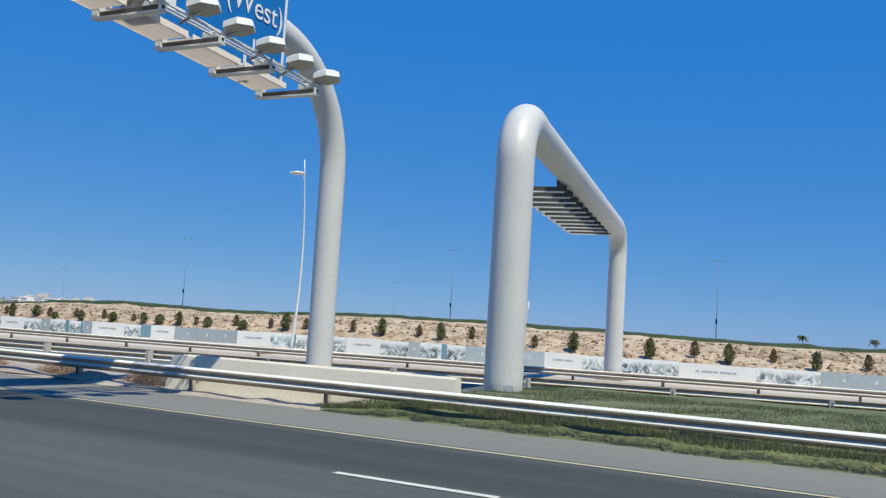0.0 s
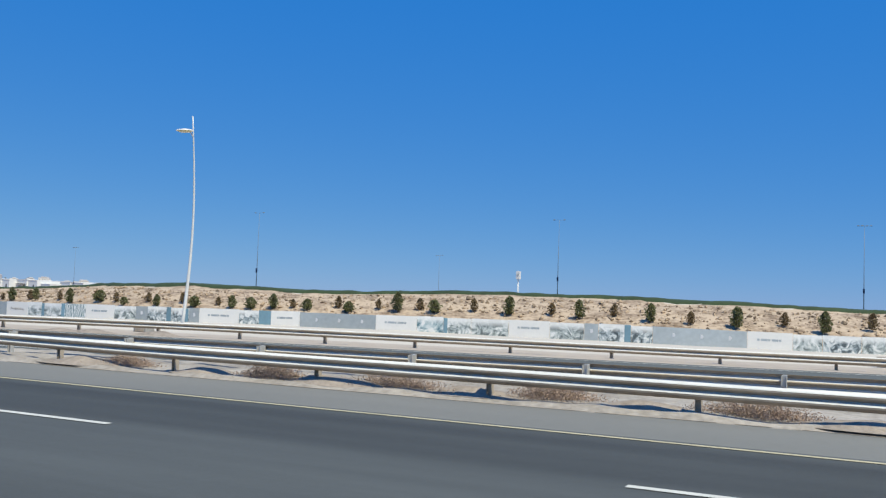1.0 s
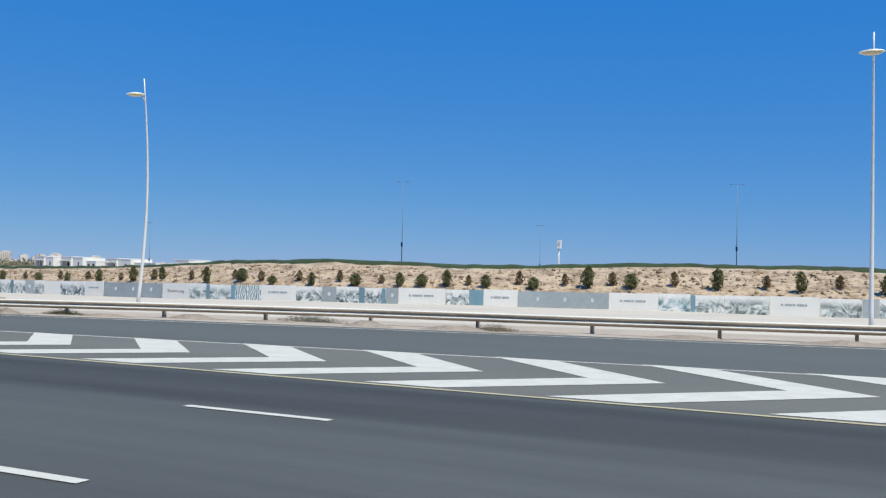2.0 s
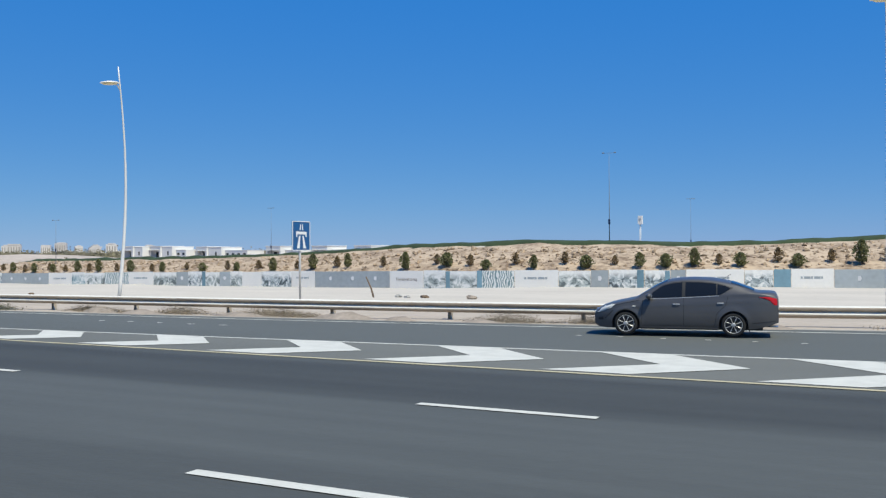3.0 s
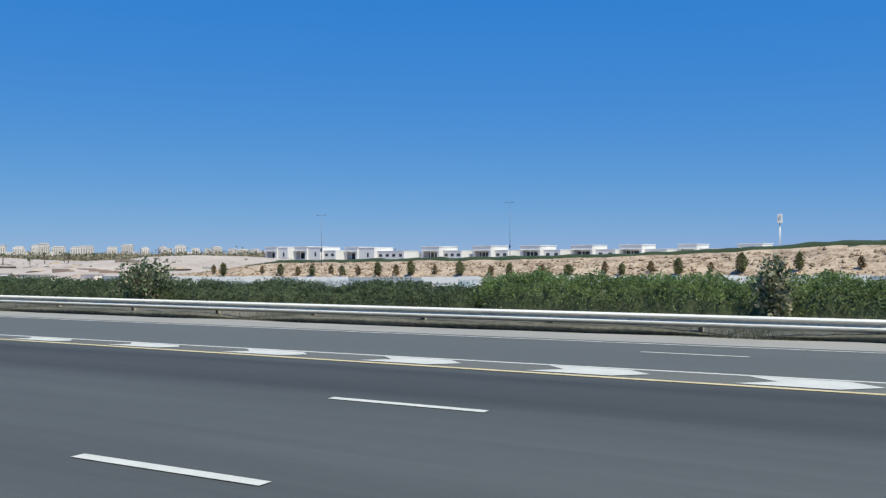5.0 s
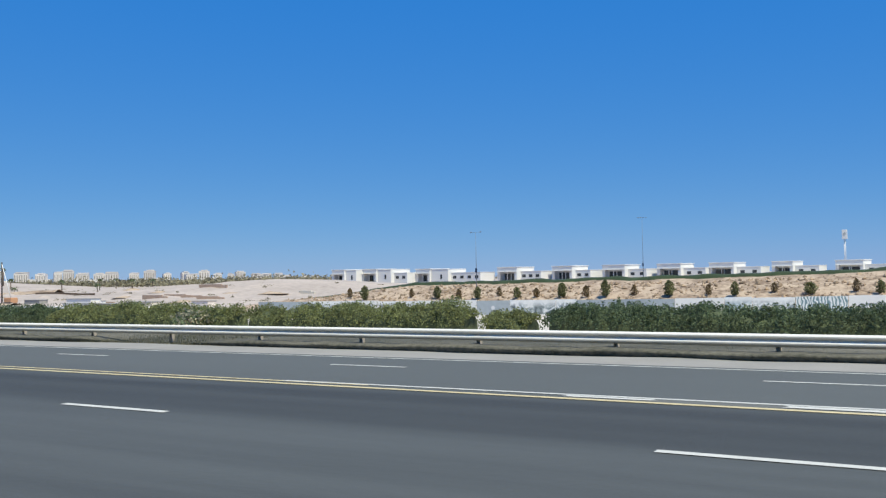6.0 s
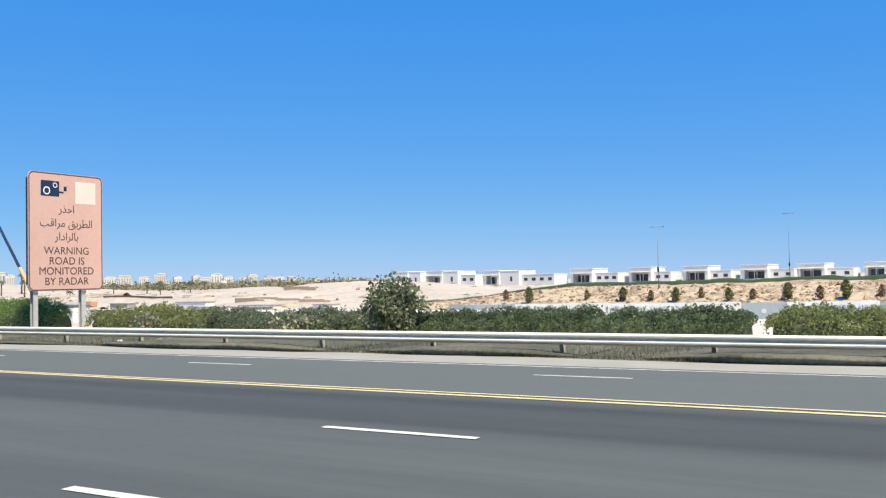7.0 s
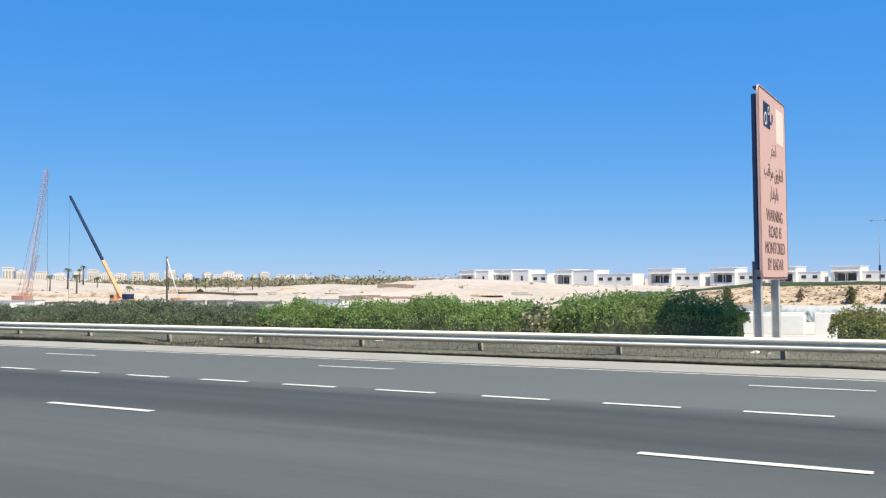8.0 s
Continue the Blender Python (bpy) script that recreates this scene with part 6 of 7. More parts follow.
_r = random.Random(12)
for i, (x, rx, h) in enumerate(((-61.2, 1.2, 0.5), (-51.0, 0.8, 0.3), (-46.3, 0.9, 0.42), (-43.2, 1.3, 0.42), (-39.8, 1.0, 0.5), (-36.0, 1.2, 0.42), (-31.6, 0.8, 0.38), (-27.3, 1.1, 0.5), (-24.9, 0.6, 0.35), (-21.8, 1.0, 0.5), (-18.4, 0.9, 0.6))):
    y = 17.5 + _r.uniform(-0.15, 0.35) if i else 18.5
    scrub_patch(x, y, rx, _r.uniform(0.35, 0.55), h, 200 + i, 5200, "scrub", "dry_shrub", "brown dried-up shrub under the guardrail")
for i in range(13):
    x = -139 + 80 * _r.random()
    scrub_patch(x, far_rail_y(x) + _r.uniform(-0.8, 0.6), _r.uniform(0.8, 1.9), 0.45, _r.uniform(0.2, 0.42), 300 + i, 2200, _r.choice(("twig", "twig", "dry_blade")), "dry_shrub", "low grey-brown dry shrub on the sandy verge")


def dirt_heap(x, y, rx, ry, h, seed):
    """A low uneven heap of swept dirt."""
    v, f = [], []
    n, m = 14, 5
    for j in range(m + 1):
        r = j / m
        for k in range(n):
            a = 2 * math.pi * k / n
            w = 1 + 0.25 * noise.noise(Vector((math.cos(a) * 1.3, math.sin(a) * 1.3, seed)))
            z = h * (math.cos(r * math.pi) * 0.5 + 0.5) * (1 + 0.4 * noise.noise(Vector((r * 3 * math.cos(a), r * 3 * math.sin(a), seed + 5)))) - 0.03
            v.append((rx * r * w * math.cos(a), ry * r * w * math.sin(a), z))
    for j in range(m):
        for k in range(n):
            f.append((j * n + k, (j + 1) * n + k, (j + 1) * n + (k + 1) % n, j * n + (k + 1) % n))
    o = link_mesh("mound", v, f, M["dirt" if y < 50 else "soil" if seed % 2 < 1 else "site_sand"], smooth=True)
    o.matrix_basis = Matrix.Translation((x, y, 0.07 if y < 19 else ground_z(x, y) - (0.0 if y < 50 else 0.3 * h)))
    if y < 50:
        tagged(o, "low heap of grey-brown dirt by the guardrail", "dirt", "dirt heaps along the verge")
    else:
        tagged(o, "spoil heap of dug earth on the building site", "dirt", "spoil heaps on the site")


for i in range(24):
    x = -141 + 80 * (i + _r.random()) / 24
    dirt_heap(x, far_rail_y(x) + _r.uniform(-1.0, -0.1), _r.uniform(0.8, 2.3), _r.uniform(0.35, 0.7), _r.uniform(0.10, 0.27), i * 1.7)
for i, x in enumerate((-60.6, -52.0, -48.2, -44.6, -41.4, -37.9, -34.0, -29.6, -25.8, -23.2, -20.2)):
    dirt_heap(x, 18.3 if i == 0 else 17.3 + 0.3 * _r.random(), _r.uniform(1.2, 2.1), _r.uniform(0.5, 0.75), 0.24 if i == 0 else _r.uniform(0.12, 0.22), 3.1 * i + 0.4)


def grass(x0, x1, y_of, n, h, key, seed, label):
    rng = np.random.default_rng(seed)
    x = rng.uniform(x0, x1, n)
    y = np.array([y_of(xx, rng) for xx in x])
    z = np.array([(0.07 + 0.42 * min(1, max(0, (xx + 12.2) / 2.2)) ** 0.7 * min(1, 0.45 + 0.55 * (yy - 16.7) / 0.6)) if yy < 25 and xx > -30 else ground_z(xx, yy) for xx, yy in zip(x, y)])
    a = rng.uniform(0, 6.283, n)
    w = 0.008
    hh = h * rng.uniform(0.5, 1.3, n)
    dx, dy = np.cos(a), np.sin(a)
    l = rng.normal(size=(n, 2)) * 0.5 * hh[:, None]
    v = np.stack([np.stack([x - dx * w, y - dy * w, z - 0.03], 1), np.stack([x + dx * w, y + dy * w, z - 0.03], 1), np.stack([x + l[:, 0], y + l[:, 1], z + hh], 1)], 1).reshape(-1, 3)
    f = [(3 * i, 3 * i + 1, 3 * i + 2) for i in range(n)]
    tagged(link_mesh("grass", v, f, M[key]), label, "grass", kind="stuff")


grass(-12.2, 20, lambda x, r: r.uniform(16.85, ramp_rail_y(x) + 0.8), 120000, 0.05, "blade", 41, "uneven green turf on the median by the gantry")
grass(-330, TURF_END, lambda x, r: r.uniform(ramp_edge(x) + 2.3, 30.0), 90000, 0.20, "dry_blade", 42, "dry grass between guardrail and hedge")
grass(-330, TURF_END, lambda x, r: ramp_edge(x) + 2.2 + abs(r.normal()) * 0.2 + 0.12 * n2(x, 4, 0.25), 24000, 0.14, "dry_blade", 43, "ragged edge of dry grass along the kerb")
grass(-12.2, 20, lambda x, r: 16.72 + 0.28 * n2(x, 1, 0.6) + 0.12 * n2(x, 7, 2.0) + abs(r.normal()) * 0.12, 16000, 0.10, "blade", 44, "ragged edge of turf along the shoulder")


# ---------------------------------------------------------------- leavings on the sand
def leaning_pole():
    gx, gy = -126.6, 44.0
    gz = ground_z(gx, gy)
    root = tagged(empty("wooden_stake", Matrix.Translation((gx, gy, gz))), "weathered stake leaning over the sand", "stake")
    tube("stake", [(0.0, 0.0, -0.2), (-0.22, 0.02, 0.5), (-0.55, 0.0, 1.15)], [0.06, 0.05, 0.04], M["bark"], root, 7)


leaning_pole()


def earth_bank(x0, x1, y, h, label):
    """A long low bank of graded earth."""
    v, f = [], []
    n = 40
    for i in range(n + 1):
        x = x0 + (x1 - x0) * i / n
        z = ground_z(x, y)
        hh = h * (0.75 + 0.4 * n2(x, y, 0.12))
        for (dy, k) in ((-2.2, -0.1), (-1.0, 0.6), (-0.3, 1.0), (0.4, 0.95), (2.0, -0.1)):
            v.append((x, y + dy + 0.5 * n2(x, 3, 0.2), z + hh * k))
    for i in range(n):
        for j in range(4):
            f.append((i * 5 + j, i * 5 + 5 + j, i * 5 + 6 + j, i * 5 + 1 + j))
    o = link_mesh("earth_bank", v, f, M["soil"], smooth=True)
    tagged(o, label, "earth bank", "earth banks on the site")


earth_bank(-520, -415, 150, 0.9, "long low brown bank of graded earth")
earth_bank(-420, -360, 118, 0.7, "short brown bank of dug earth")
earth_bank(-610, -470, 205, 1.4, "long low brown bank of graded earth")



def site_barrier(x0, y0, x1, y1, h, label):
    """A run of low dark boards on short pegs."""
    root = tagged(empty("site_barrier"), label, "barrier", "barriers on the site")
    n = max(4, int(math.hypot(x1 - x0, y1 - y0) / 6.0))
    dx, dy = (x1 - x0) / n, (y1 - y0) / n
    for i in range(n):
        x, y = x0 + dx * (i + 0.5), y0 + dy * (i + 0.5)
        za, zb = ground_z(x - dx / 2, y - dy / 2), ground_z(x + dx / 2, y + dy / 2)
        bm = bmesh.new()
        L = math.hypot(dx, dy)
        add_box(bm, (0, 0, h / 2), (L, 0.12, h))
        add_box(bm, (-0.4 * L, 0.1, h / 2 - 0.3), (0.14, 0.14, h + 0.6))
        o = part("board", bm, M["bark"], root)
        o.matrix_basis = Matrix.Translation((x, y, (za + zb) / 2)) @ Matrix.Rotation(math.atan2(dy, dx), 4, 'Z') @ Matrix.Rotation(-math.atan2(zb - za, L), 4, 'Y')


site_barrier(-500, 160, -426, 160, 0.5, "long low dark barrier across the graded sand")
site_barrier(-412, 128, -388, 124, 0.45, "low dark barrier on the graded sand")
site_barrier(-470, 196, -436, 192, 0.6, "low dark barrier on the graded sand")

_r = random.Random(33)
for i in range(46):
    x = -325 - 230 * _r.random()
    dirt_heap(x, 66 + 150 * _r.random(), _r.uniform(2.5, 8), _r.uniform(2.0, 4.5), _r.uniform(0.5, 1.1), i * 1.3)


def site_scrub():
    """Thorny tufts scattered over the graded sand."""
    rng = np.random.default_rng(77)
    pts = []
    for k in range(260):
        x, y = rng.uniform(-620, -318), rng.uniform(60, 330)
        r, h = rng.uniform(0.4, 1.8), rng.uniform(0.3, 1.1)
        c = rng.normal(size=(46, 3)) * np.array([r * 0.5, r * 0.5, h * 0.3])
        c[:, 2] = np.abs(c[:, 2])
        pts.append(c + np.array([x, y, ground_z(x, y)]))
    v, f = leaf_cards(np.concatenate(pts), 0.17, rng, 0.5)
    tagged(link_mesh("desert_scrub", v, f, M["far_green"]), "dry brown-green tufts scattered over the graded sand", "scrub", kind="stuff")


site_scrub()


def white_block(x, y):
    gz = ground_z(x, y)
    o = part("concrete_block", box((0, 0, 0.6), (2.1, 0.6, 1.5), 0.04), M["board_white"])
    o.matrix_basis = Matrix.Translation((x, y, gz))
    tagged(o, "white concrete block in a row beyond the hedge", "block", "white blocks beyond the hedge")


for i in range(18):
    white_block(-311 + 2.75 * i, 60 + 0.3 * (i % 3))


def block_wall(x, y, w, h, seed):
    """A low unfinished wall with a stepped end."""
    gz = ground_z(x, y)
    bm = bmesh.new()
    add_box(bm, (0, 0, h / 2 - 0.6), (w, 0.4, h + 1.2))
    add_box(bm, (w * 0.62, 0, h * 0.3 - 0.6), (w * 0.24, 0.4, h * 0.6 + 1.2))
    o = part("unfinished_wall", bm, M["block_wall" if seed % 3 else "concrete"])
    o.matrix_basis = Matrix.Translation((x, y, gz)) @ Matrix.Rotation(radians(-8 + 5 * (seed % 4)), 4, 'Z')
    tagged(o, "low unfinished wall on the building site", "wall", "unfinished walls on the site")


_r = random.Random(55)
for i in range(18):
    block_wall(-345 - 210 * _r.random(), 95 + 115 * _r.random(), _r.uniform(4, 11), _r.uniform(0.4, 1.0), i)


def rubbish(x, y, s, key, label):
    """A crumpled scrap half sunk in the sand."""
    rng = random.Random(int(x * 10))
    bm = bmesh.new()
    bmesh.ops.create_icosphere(bm, subdivisions=2, radius=s)
    for v in bm.verts:
        v.co *= rng.uniform(0.65, 1.15)
        v.co.z *= 0.55
    o = part("debris", bm, M[key])
    o.matrix_basis = Matrix.Translation((x, y, ground_z(x, y) + 0.2 * s))
    tagged(o, label, "debris", "debris on the sand")


for (x, y, s, key, label) in ((-125.4, 44.6, 0.22, "grey_concrete", "grey lump of concrete on the sand"), (-124.6, 44.2, 0.18, "grey_concrete", "grey lump of concrete on the sand"), (-123.6, 44.4, 0.26, "bark", "dark lump of wood on the sand"),
                              (-120.4, 43.6, 0.30, "dirt", "low clod of dirt on the sand"), (-150.0, 40.2, 0.2, "bark", "dark lump of wood on the sand"), (-146.2, 26.0, 0.16, "board_white", "crumpled white scrap on the sand"),
                              (-152.4, 25.6, 0.2, "board_white", "crumpled white scrap on the sand"), (-153.6, 25.8, 0.14, "board_white", "crumpled white scrap on the sand"), (-270.4, 24.2, 0.14, "board_white", "crumpled white scrap in the dry grass"), (-268.9, 24.3, 0.11, "board_white", "crumpled white scrap in the dry grass"), (-262.0, 24.2, 0.12, "board_white", "crumpled white scrap in the dry grass")):
    rubbish(x, y, s, key, label)
_r = random.Random(71)
for i in range(34):
    rubbish(-292 + 32 * _r.random(), 24.6 + 4.2 * _r.random(), _r.uniform(0.06, 0.17), _r.choice(("board_white", "board_white", "concrete", "grey_concrete")), "pale stone or scrap in the dry grass")

# ---------------------------------------------------------------- saloon car on the slip road
def car():
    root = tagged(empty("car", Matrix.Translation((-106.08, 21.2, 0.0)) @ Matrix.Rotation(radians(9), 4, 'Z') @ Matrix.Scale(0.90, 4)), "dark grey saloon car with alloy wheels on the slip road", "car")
    # X runs from the front bumper (0) to the tail (4.46); -Y is the near side
    FW, RW, R = 0.82, 3.42, 0.345
    roofline = curve_of([(0.0, 0.58), (0.05, 0.645), (0.18, 0.725), (0.45, 0.82), (0.84, 0.905), (1.06, 0.965), (1.22, 1.06), (1.53, 1.25), (1.80, 1.375), (2.10, 1.43), (2.45, 1.45), (2.93, 1.425), (3.40, 1.335), (3.77, 1.205), (3.97, 1.125), (4.15, 1.115), (4.34, 1.105), (4.41, 1.075), (4.46, 0.96)])
    beltline = curve_of([(0.0, 0.56), (0.5, 0.76), (1.1, 0.885), (1.4, 0.905), (2.25, 0.945), (3.1, 1.0), (3.6, 1.03), (4.1, 1.04), (4.46, 0.93)])

    def lower(x):
        z = float(np.interp(x, (0.0, 0.10, 0.4, 3.9, 4.2, 4.46), (0.27, 0.19, 0.175, 0.20, 0.26, 0.36)))
        for c in (FW, RW):
            if abs(x - c) < R:
                z = max(z, 0.29 + math.sqrt(R * R - (x - c) ** 2))
        return z

    def plan(x):
        e = 1.0
        if x < 0.75:
            e -= 0.30 * ((0.75 - x) / 0.75) ** 2.4
        if x > 3.7:
            e -= 0.17 * ((x - 3.7) / 0.76) ** 2.4
        return 0.85 * e

    def frame_of(x):
        """Belt height, its half width, roof edge height and half width, centre height."""
        zt = roofline(x)
        zb = min(beltline(x), zt - 0.035)
        h = zt - zb
        yb = plan(x) * 0.945
        e = min(1.0, h / 0.4)
        return zb, yb, zt - 0.02 - 0.045 * e, yb - (0.09 + 0.25 * h), zt

    def flank(x, z):
        """Half width of the side at a height below the belt."""
        swage = 0.010 * math.exp(-((z - beltline(x) + 0.16) / 0.028) ** 2)
        arch = 0.0
        for c in (FW, RW):
            r = math.hypot(x - c, z - 0.29)
            arch = max(arch, 0.016 * math.exp(-((r - R - 0.02) / 0.045) ** 2))
        return plan(x) * float(np.interp(z, (0.15, 0.25, 0.38, 0.55, 0.72, 0.85, 1.0), (0.93, 0.965, 0.992, 1.0, 0.992, 0.972, 0.945))) + swage + arch

    def glasshouse(x, z):
        zb, yb, ze, ye, zt = frame_of(x)
        t = max(0.0, min(1.0, (z - zb) / max(0.001, ze - zb)))
        return yb + (ye - yb) * t + 0.022 * math.sin(math.pi * t)

    def top(x, p):
        """Point on the bonnet, roof or boot, p from -1 to 1 across."""
        zb, yb, ze, ye, zt = frame_of(x)
        return (x, ye * p, ze + (zt - ze) * (1 - abs(p) ** 2.6))

    xs = sorted(set([round(v, 3) for v in np.linspace(0.0, 4.46, 76)] + [0.012, 0.03, 4.43, 4.45] + [round(c + R * math.cos(math.pi * k / 18), 3) for c in (FW, RW) for k in range(19)] + [round(c + q * (R + 0.004), 3) for c in (FW, RW) for q in (-1, 1)]))
    bm = bmesh.new()
    rows = []
    for x in xs:
        zb, yb, ze, ye, zt = frame_of(x)
        z0 = lower(x)
        half = []
        for t in (0, 0.10, 0.22, 0.36, 0.5, 0.62, 0.72, 0.80, 0.88, 0.95):
            z = z0 + (zb - z0) * t
            half.append((flank(x, z), z))
        for t in (0.0, 0.15, 0.35, 0.55, 0.75, 0.9):
            z = zb + (ze - zb) * t
            half.append((glasshouse(x, z), z))
        for p in (1.0, 0.96, 0.88, 0.72, 0.5, 0.25):
            q = top(x, p)
            half.append((q[1], q[2]))
        ring = [bm.verts.new((x, -y, z)) for (y, z) in half]
        ring.append(bm.verts.new((x, 0, zt)))
        ring += [bm.verts.new((x, y, z)) for (y, z) in half[::-1]]
        rows.append(ring)
    n = len(rows[0])
    for a, b in zip(rows, rows[1:]):
        for j in range(n - 1):
            bm.faces.new((a[j], b[j], b[j + 1], a[j + 1]))
    bm.faces.new(rows[0])
    bm.faces.new(rows[-1][::-1])
    bmesh.ops.recalc_face_normals(bm, faces=list(bm.faces))
    body = part("body", bm, M["car"], root, smooth=True)
    for cx in (FW, RW):
        for s in (-1, 1):
            part("wheel_well", box((cx, s * 0.50, 0.46), (0.68, 0.34, 0.40), 0.02), M["black"], root)

    def patch(name, x0, x1, low, high, where, material, label="", off=0.006, nx=14, nz=5, parent=root):
        """A sheet that lies on the car's side between two curves."""
        for s in (-1, 1):
            v, f = [], []
            for i in range(nx + 1):
                x = x0 + (x1 - x0) * i / nx
                lo, hi = low(x), high(x)
                for j in range(nz + 1):
                    z = lo + (hi - lo) * j / nz
                    v.append((x, s * (where(x, z) + off), z))
            for i in range(nx):
                for j in range(nz):
                    q = (i * (nz + 1) + j, (i + 1) * (nz + 1) + j, (i + 1) * (nz + 1) + j + 1, i * (nz + 1) + j + 1)
                    f.append(q if s < 0 else q[::-1])
            link_mesh(name, v, f, material, parent, True, label)

    sill = lambda x: beltline(x) + 0.022
    head = lambda x: float(np.interp(x, (1.36, 1.50, 1.72, 1.95, 2.25, 2.60, 2.95, 3.20, 3.36), (0.935, 1.085, 1.235, 1.305, 1.335, 1.335, 1.31, 1.255, 1.195)))
    tail_low = lambda x: sill(x) if x < 3.06 else sill(3.06) + (head(3.36) - 0.01 - sill(3.06)) * ((x - 3.06) / 0.30) ** 1.3
    # black surround, then the panes a little proud of it
    patch("window_surround", 1.33, 3.40, lambda x: min(sill(x), head(x)) - 0.012 if x < 3.06 else tail_low(min(x, 3.36)) - 0.012, lambda x: head(x) + 0.014, glasshouse, M["black"], "black window surround", 0.004, 26)
    patch("front_window", 1.40, 2.20, sill, lambda x: head(x) - 0.008, glasshouse, M["car_glass"], "tinted side window", 0.009)
    patch("rear_window", 2.28, 3.02, sill, lambda x: head(x) - 0.008, glasshouse, M["car_glass"], "tinted side window", 0.009)
    patch("quarter_window", 3.045, 3.34, tail_low, lambda x: head(x) - 0.008, glasshouse, M["car_glass"], "small tinted quarter window", 0.009)
    patch("waist_strip", 1.33, 3.08, lambda x: sill(x) - 0.024, lambda x: sill(x) - 0.010, glasshouse, M["alloy"], "thin bright waist strip", 0.010, 20, 1)

    def screen(name, x0, x1, w0, w1, label):
        v, f = [], []
        for i in range(9):
            x = x0 + (x1 - x0) * i / 8
            w = w0 + (w1 - w0) * i / 8
            for j in range(9):
                q = top(x, w * (j / 4 - 1))
                v.append((q[0], q[1], q[2] + 0.008))
        for i in range(8):
            for j in range(8):
                f.append((i * 9 + j, i * 9 + 9 + j, i * 9 + 10 + j, i * 9 + 1 + j))
        link_mesh(name, v, f, M["car_glass"], root, True, label)

    screen("windscreen", 1.12, 1.82, 0.93, 0.88, "tinted windscreen")
    screen("back_window", 3.36, 3.90, 0.88, 0.92, "tinted back window")
    # seams of the doors, bonnet, boot and filler flap
    def seam(x0, z0, x1, z1):
        for s in (-1, 1):
            v = []
            for i in range(13):
                t = i / 12
                x, z = x0 + (x1 - x0) * t, z0 + (z1 - z0) * t
                y = s * ((flank(x, z) if z < beltline(x) else glasshouse(x, z)) + 0.0025)
                d = Vector((x1 - x0, 0, z1 - z0)).normalized()
                v += [(x - d.z * 0.005, y, z + d.x * 0.005), (x + d.z * 0.005, y, z - d.x * 0.005)]
            f = [(2 * i, 2 * i + 1, 2 * i + 3, 2 * i + 2) for i in range(12)]
            link_mesh("panel_gap", v, f if s < 0 else [q[::-1] for q in f], M["black"], root)

    for q in ((1.20, 0.26, 1.24, 0.86), (1.24, 0.86, 1.36, 0.92), (2.24, 0.24, 2.24, 0.95), (1.22, 0.255, 2.24, 0.245), (2.24, 0.245, 2.98, 0.26), (2.98, 0.26, 3.02, 0.55), (3.02, 0.55, 3.24, 0.78), (3.24, 0.78, 3.30, 1.0), (0.52, 0.74, 1.16, 0.88), (4.0, 1.0, 4.02, 0.92), (3.86, 0.34, 4.40, 0.40), (0.28, 0.40, 0.50, 0.62)):
        seam(*q)
    # wheels
    def wheel(cx, s):
        w = empty("wheel", Matrix.Translation((cx, s * 0.745, 0.295)) @ Matrix.Rotation(math.pi / 2, 4, 'X'))
        w.parent = root
        bm = bmesh.new()
        prof_t = [(0.20, -0.090), (0.225, -0.099), (0.262, -0.100), (0.285, -0.082), (0.295, -0.05), (0.297, 0), (0.295, 0.05), (0.285, 0.082), (0.262, 0.100), (0.225, 0.099), (0.20, 0.090)]
        N = 36
        ring = [[bm.verts.new((r * math.cos(2 * math.pi * k / N), r * math.sin(2 * math.pi * k / N), z)) for (r, z) in prof_t] for k in range(N)]
        for k in range(N):
            for j in range(len(prof_t) - 1):
                bm.faces.new((ring[k][j], ring[k][j + 1], ring[(k + 1) % N][j + 1], ring[(k + 1) % N][j]))
        part("tyre", bm, M["tyre"], w, smooth=True)
        face = -s * 0.092
        out = -s
        bm = bmesh.new()
        # eight petal spokes, raised along their middle
        for k in range(8):
            a = 2 * math.pi * (k + 0.5) / 8
            ca, sa = math.cos(a), math.sin(a)
            def at(r, d, z):
                return bm.verts.new((r * ca - d * sa, r * sa + d * ca, z))
            mid = [at(0.045, 0, face + out * 0.012), at(0.10, 0, face + out * 0.016), at(0.15, 0, face + out * 0.012), at(0.192, 0, face + out * 0.004)]
            for sd in (-1, 1):
                rim = [at(0.045, sd * 0.008, face), at(0.10, sd * 0.008, face + out * 0.004), at(0.15, sd * 0.012, face + out * 0.002), at(0.192, sd * 0.005, face)]
                for j in range(3):
                    bm.faces.new((mid[j], mid[j + 1], rim[j + 1], rim[j]))
        for k in range(32):
            a1, a2 = 2 * math.pi * k / 32, 2 * math.pi * (k + 1) / 32
            for r0, r1, d0, d1 in ((0.197, 0.207, 0.0, 0.006), (0.207, 0.212, 0.006, 0.0), (0.0, 0.035, 0.022, 0.018), (0.035, 0.052, 0.018, 0.0)):
                bm.faces.new([bm.verts.new((r * math.cos(a), r * math.sin(a), face + out * d)) for (r, a, d) in (((r0, a1, d0), (r1, a1, d1), (r1, a2, d1), (r0, a2, d0)) if r0 else ((0, a1, d0), (r1, a1, d1), (r1, a2, d1)))])
        bmesh.ops.remove_doubles(bm, verts=list(bm.verts), dist=0.0005)
        bmesh.ops.recalc_face_normals(bm, faces=list(bm.faces))
        part("rim", bm, M["alloy"], w, "bright petal-spoked rim")
        bm = bmesh.new()
        bmesh.ops.create_cone(bm, cap_ends=True, segments=28, radius1=0.205, radius2=0.205, depth=0.15)
        part("hub", bm, M["black"], w)

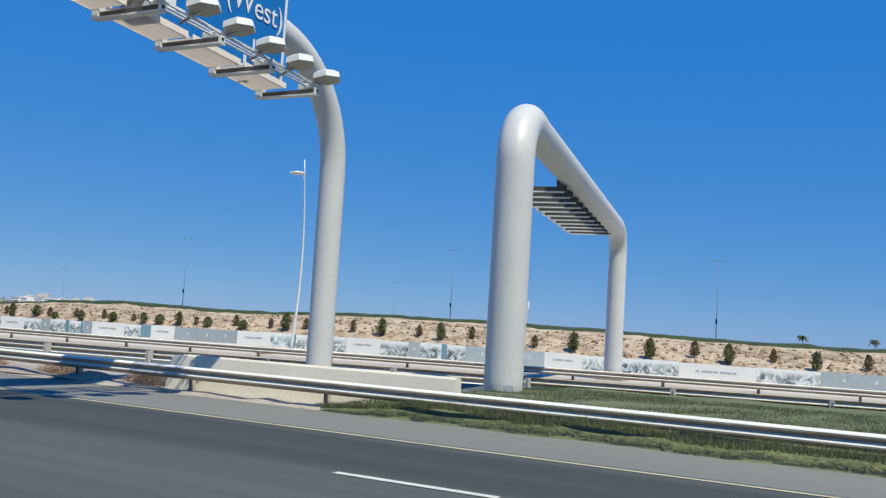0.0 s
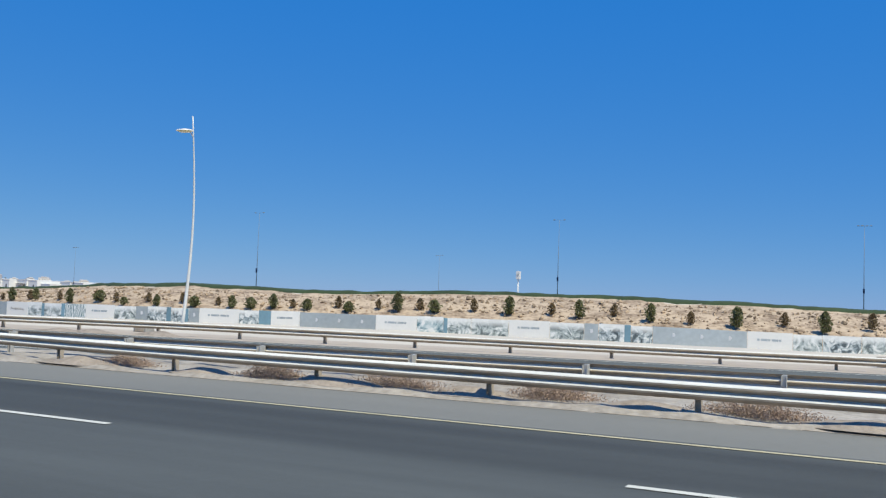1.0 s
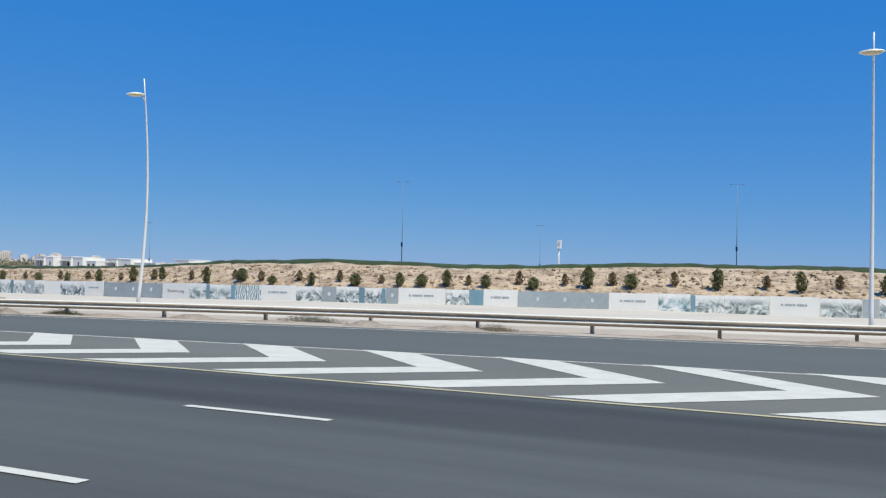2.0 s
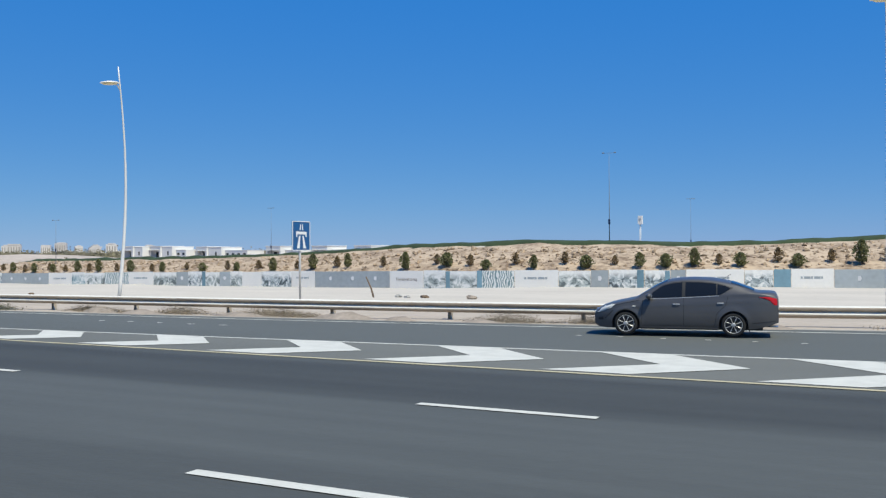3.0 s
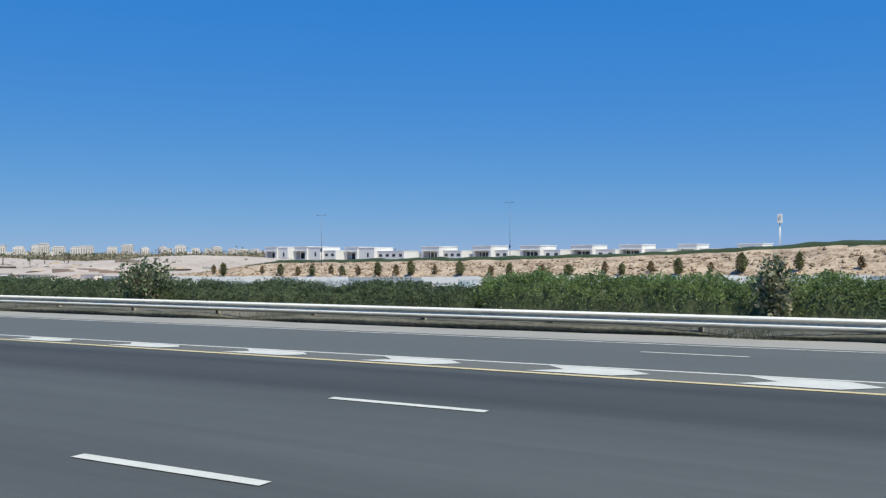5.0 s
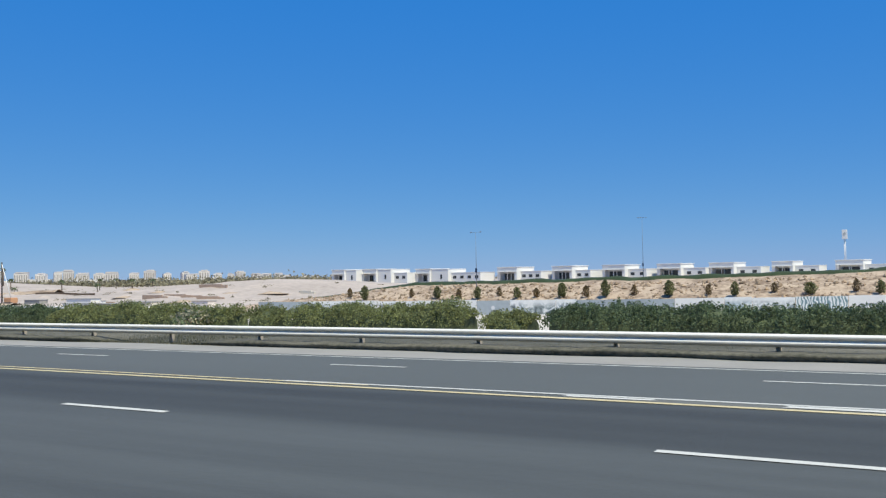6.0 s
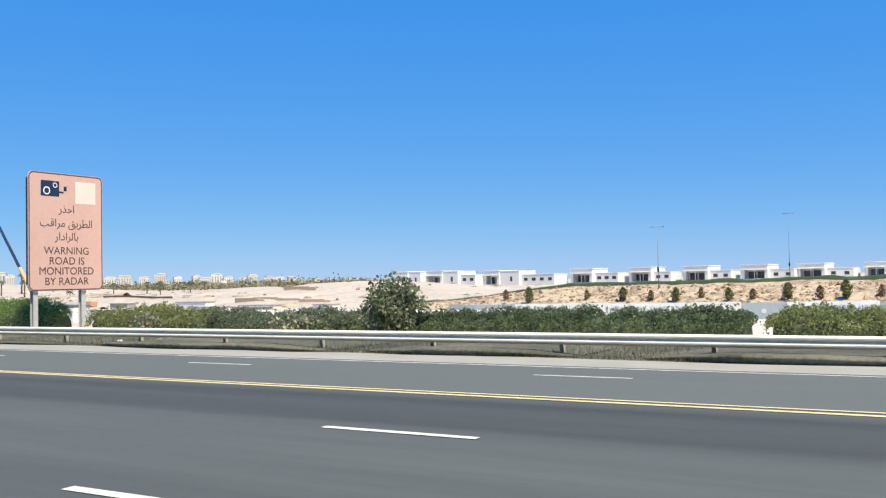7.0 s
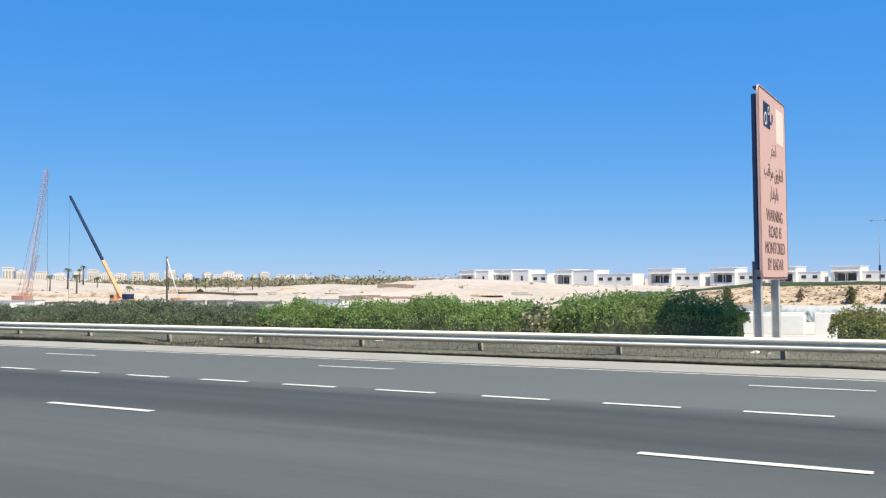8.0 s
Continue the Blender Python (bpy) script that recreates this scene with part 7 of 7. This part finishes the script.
    for cx in (FW, RW):
        for s in (-1, 1):
            wheel(cx, s)

    # lamps, mirrors, handles, sills
    def lens(name, outline, material, label):
        for s in (-1, 1):
            cx = sum(p[0] for p in outline) / len(outline)
            cz = sum(p[1] for p in outline) / len(outline)
            side = lambda x, z: flank(x, z) if z < frame_of(x)[0] else glasshouse(x, z)
            v = [(cx, s * (side(cx, cz) + 0.014), cz)]
            m = len(outline)
            for (x, z) in outline:
                mx, mz = (x + cx) / 2, (z + cz) / 2
                v.append((mx, s * (side(mx, mz) + 0.012), mz))
            for (x, z) in outline:
                v.append((x, s * (side(x, z) + 0.003), z))
            f = [(0, 1 + k, 1 + (k + 1) % m) for k in range(m)] + [(1 + k, 1 + m + k, 1 + m + (k + 1) % m, 1 + (k + 1) % m) for k in range(m)]
            link_mesh(name, v, f if s < 0 else [q[::-1] for q in f], material, root, True, label)

    lens("headlight", [(0.06, 0.55), (0.20, 0.575), (0.44, 0.665), (0.56, 0.765), (0.44, 0.775), (0.28, 0.735), (0.12, 0.665)], M["head"], "clear swept-back headlight")
    lens("tail_light", [(3.98, 0.985), (4.16, 0.94), (4.28, 0.865), (4.36, 0.785), (4.43, 0.78), (4.435, 0.86), (4.415, 0.94), (4.22, 0.985)], M["tail"], "red wrap-around tail light")
    lens("side_repeater", [(0.98, 0.715), (1.06, 0.71), (1.07, 0.735), (0.99, 0.74)], M["head"], "small side repeater")
    lens("fog_lamp", [(0.10, 0.36), (0.24, 0.37), (0.24, 0.44), (0.11, 0.43)], M["black"], "dark fog lamp recess")
    for s in (-1, 1):
        bm = bmesh.new()
        bmesh.ops.create_icosphere(bm, subdivisions=2, radius=1.0, matrix=Matrix.Translation((1.40, s * 0.93, 0.985)) @ Matrix.Diagonal((0.085, 0.11, 0.072, 1)))
        add_box(bm, (1.41, s * 0.84, 0.94), (0.07, 0.10, 0.05), 0.01)
        part("mirror", bm, M["car"], root, smooth=True)
        part("mirror_glass", box((1.475, s * 0.935, 0.985), (0.012, 0.15, 0.09), 0.004), M["chrome"], root)
        for x, z in ((2.06, 0.785), (3.12, 0.82)):
            part("door_handle", box((x, s * (flank(x, z) + 0.012), z), (0.165, 0.03, 0.034), 0.012), M["alloy"], root)
        part("side_skirt", box((2.12, s * 0.80, 0.185), (1.9, 0.05, 0.06), 0.015), M["black"], root)
        part("mud_flap", box((RW + 0.37, s * 0.72, 0.20), (0.02, 0.18, 0.14), 0.004), M["black"], root)
    part("grille", box((0.02, 0, 0.58), (0.05, 0.62, 0.11), 0.01), M["chrome"], root)
    part("bumper_intake", box((0.005, 0, 0.36), (0.05, 0.8, 0.13), 0.02), M["black"], root)
    part("number_plate", box((4.465, 0, 0.70), (0.02, 0.5, 0.12), 0.005), M["sign_white"], root, "blank white plate")
    part("underside", box((2.2, 0, 0.22), (3.8, 1.30, 0.12), 0.02), M["black"], root)
    tube("exhaust_tip", [(4.2, -0.45, 0.25), (4.45, -0.45, 0.25)], 0.025, M["chrome"], root, 8)
    tube("aerial", [(3.15, 0, 1.39), (3.35, 0, 1.52)], 0.005, M["black"], root, 5)


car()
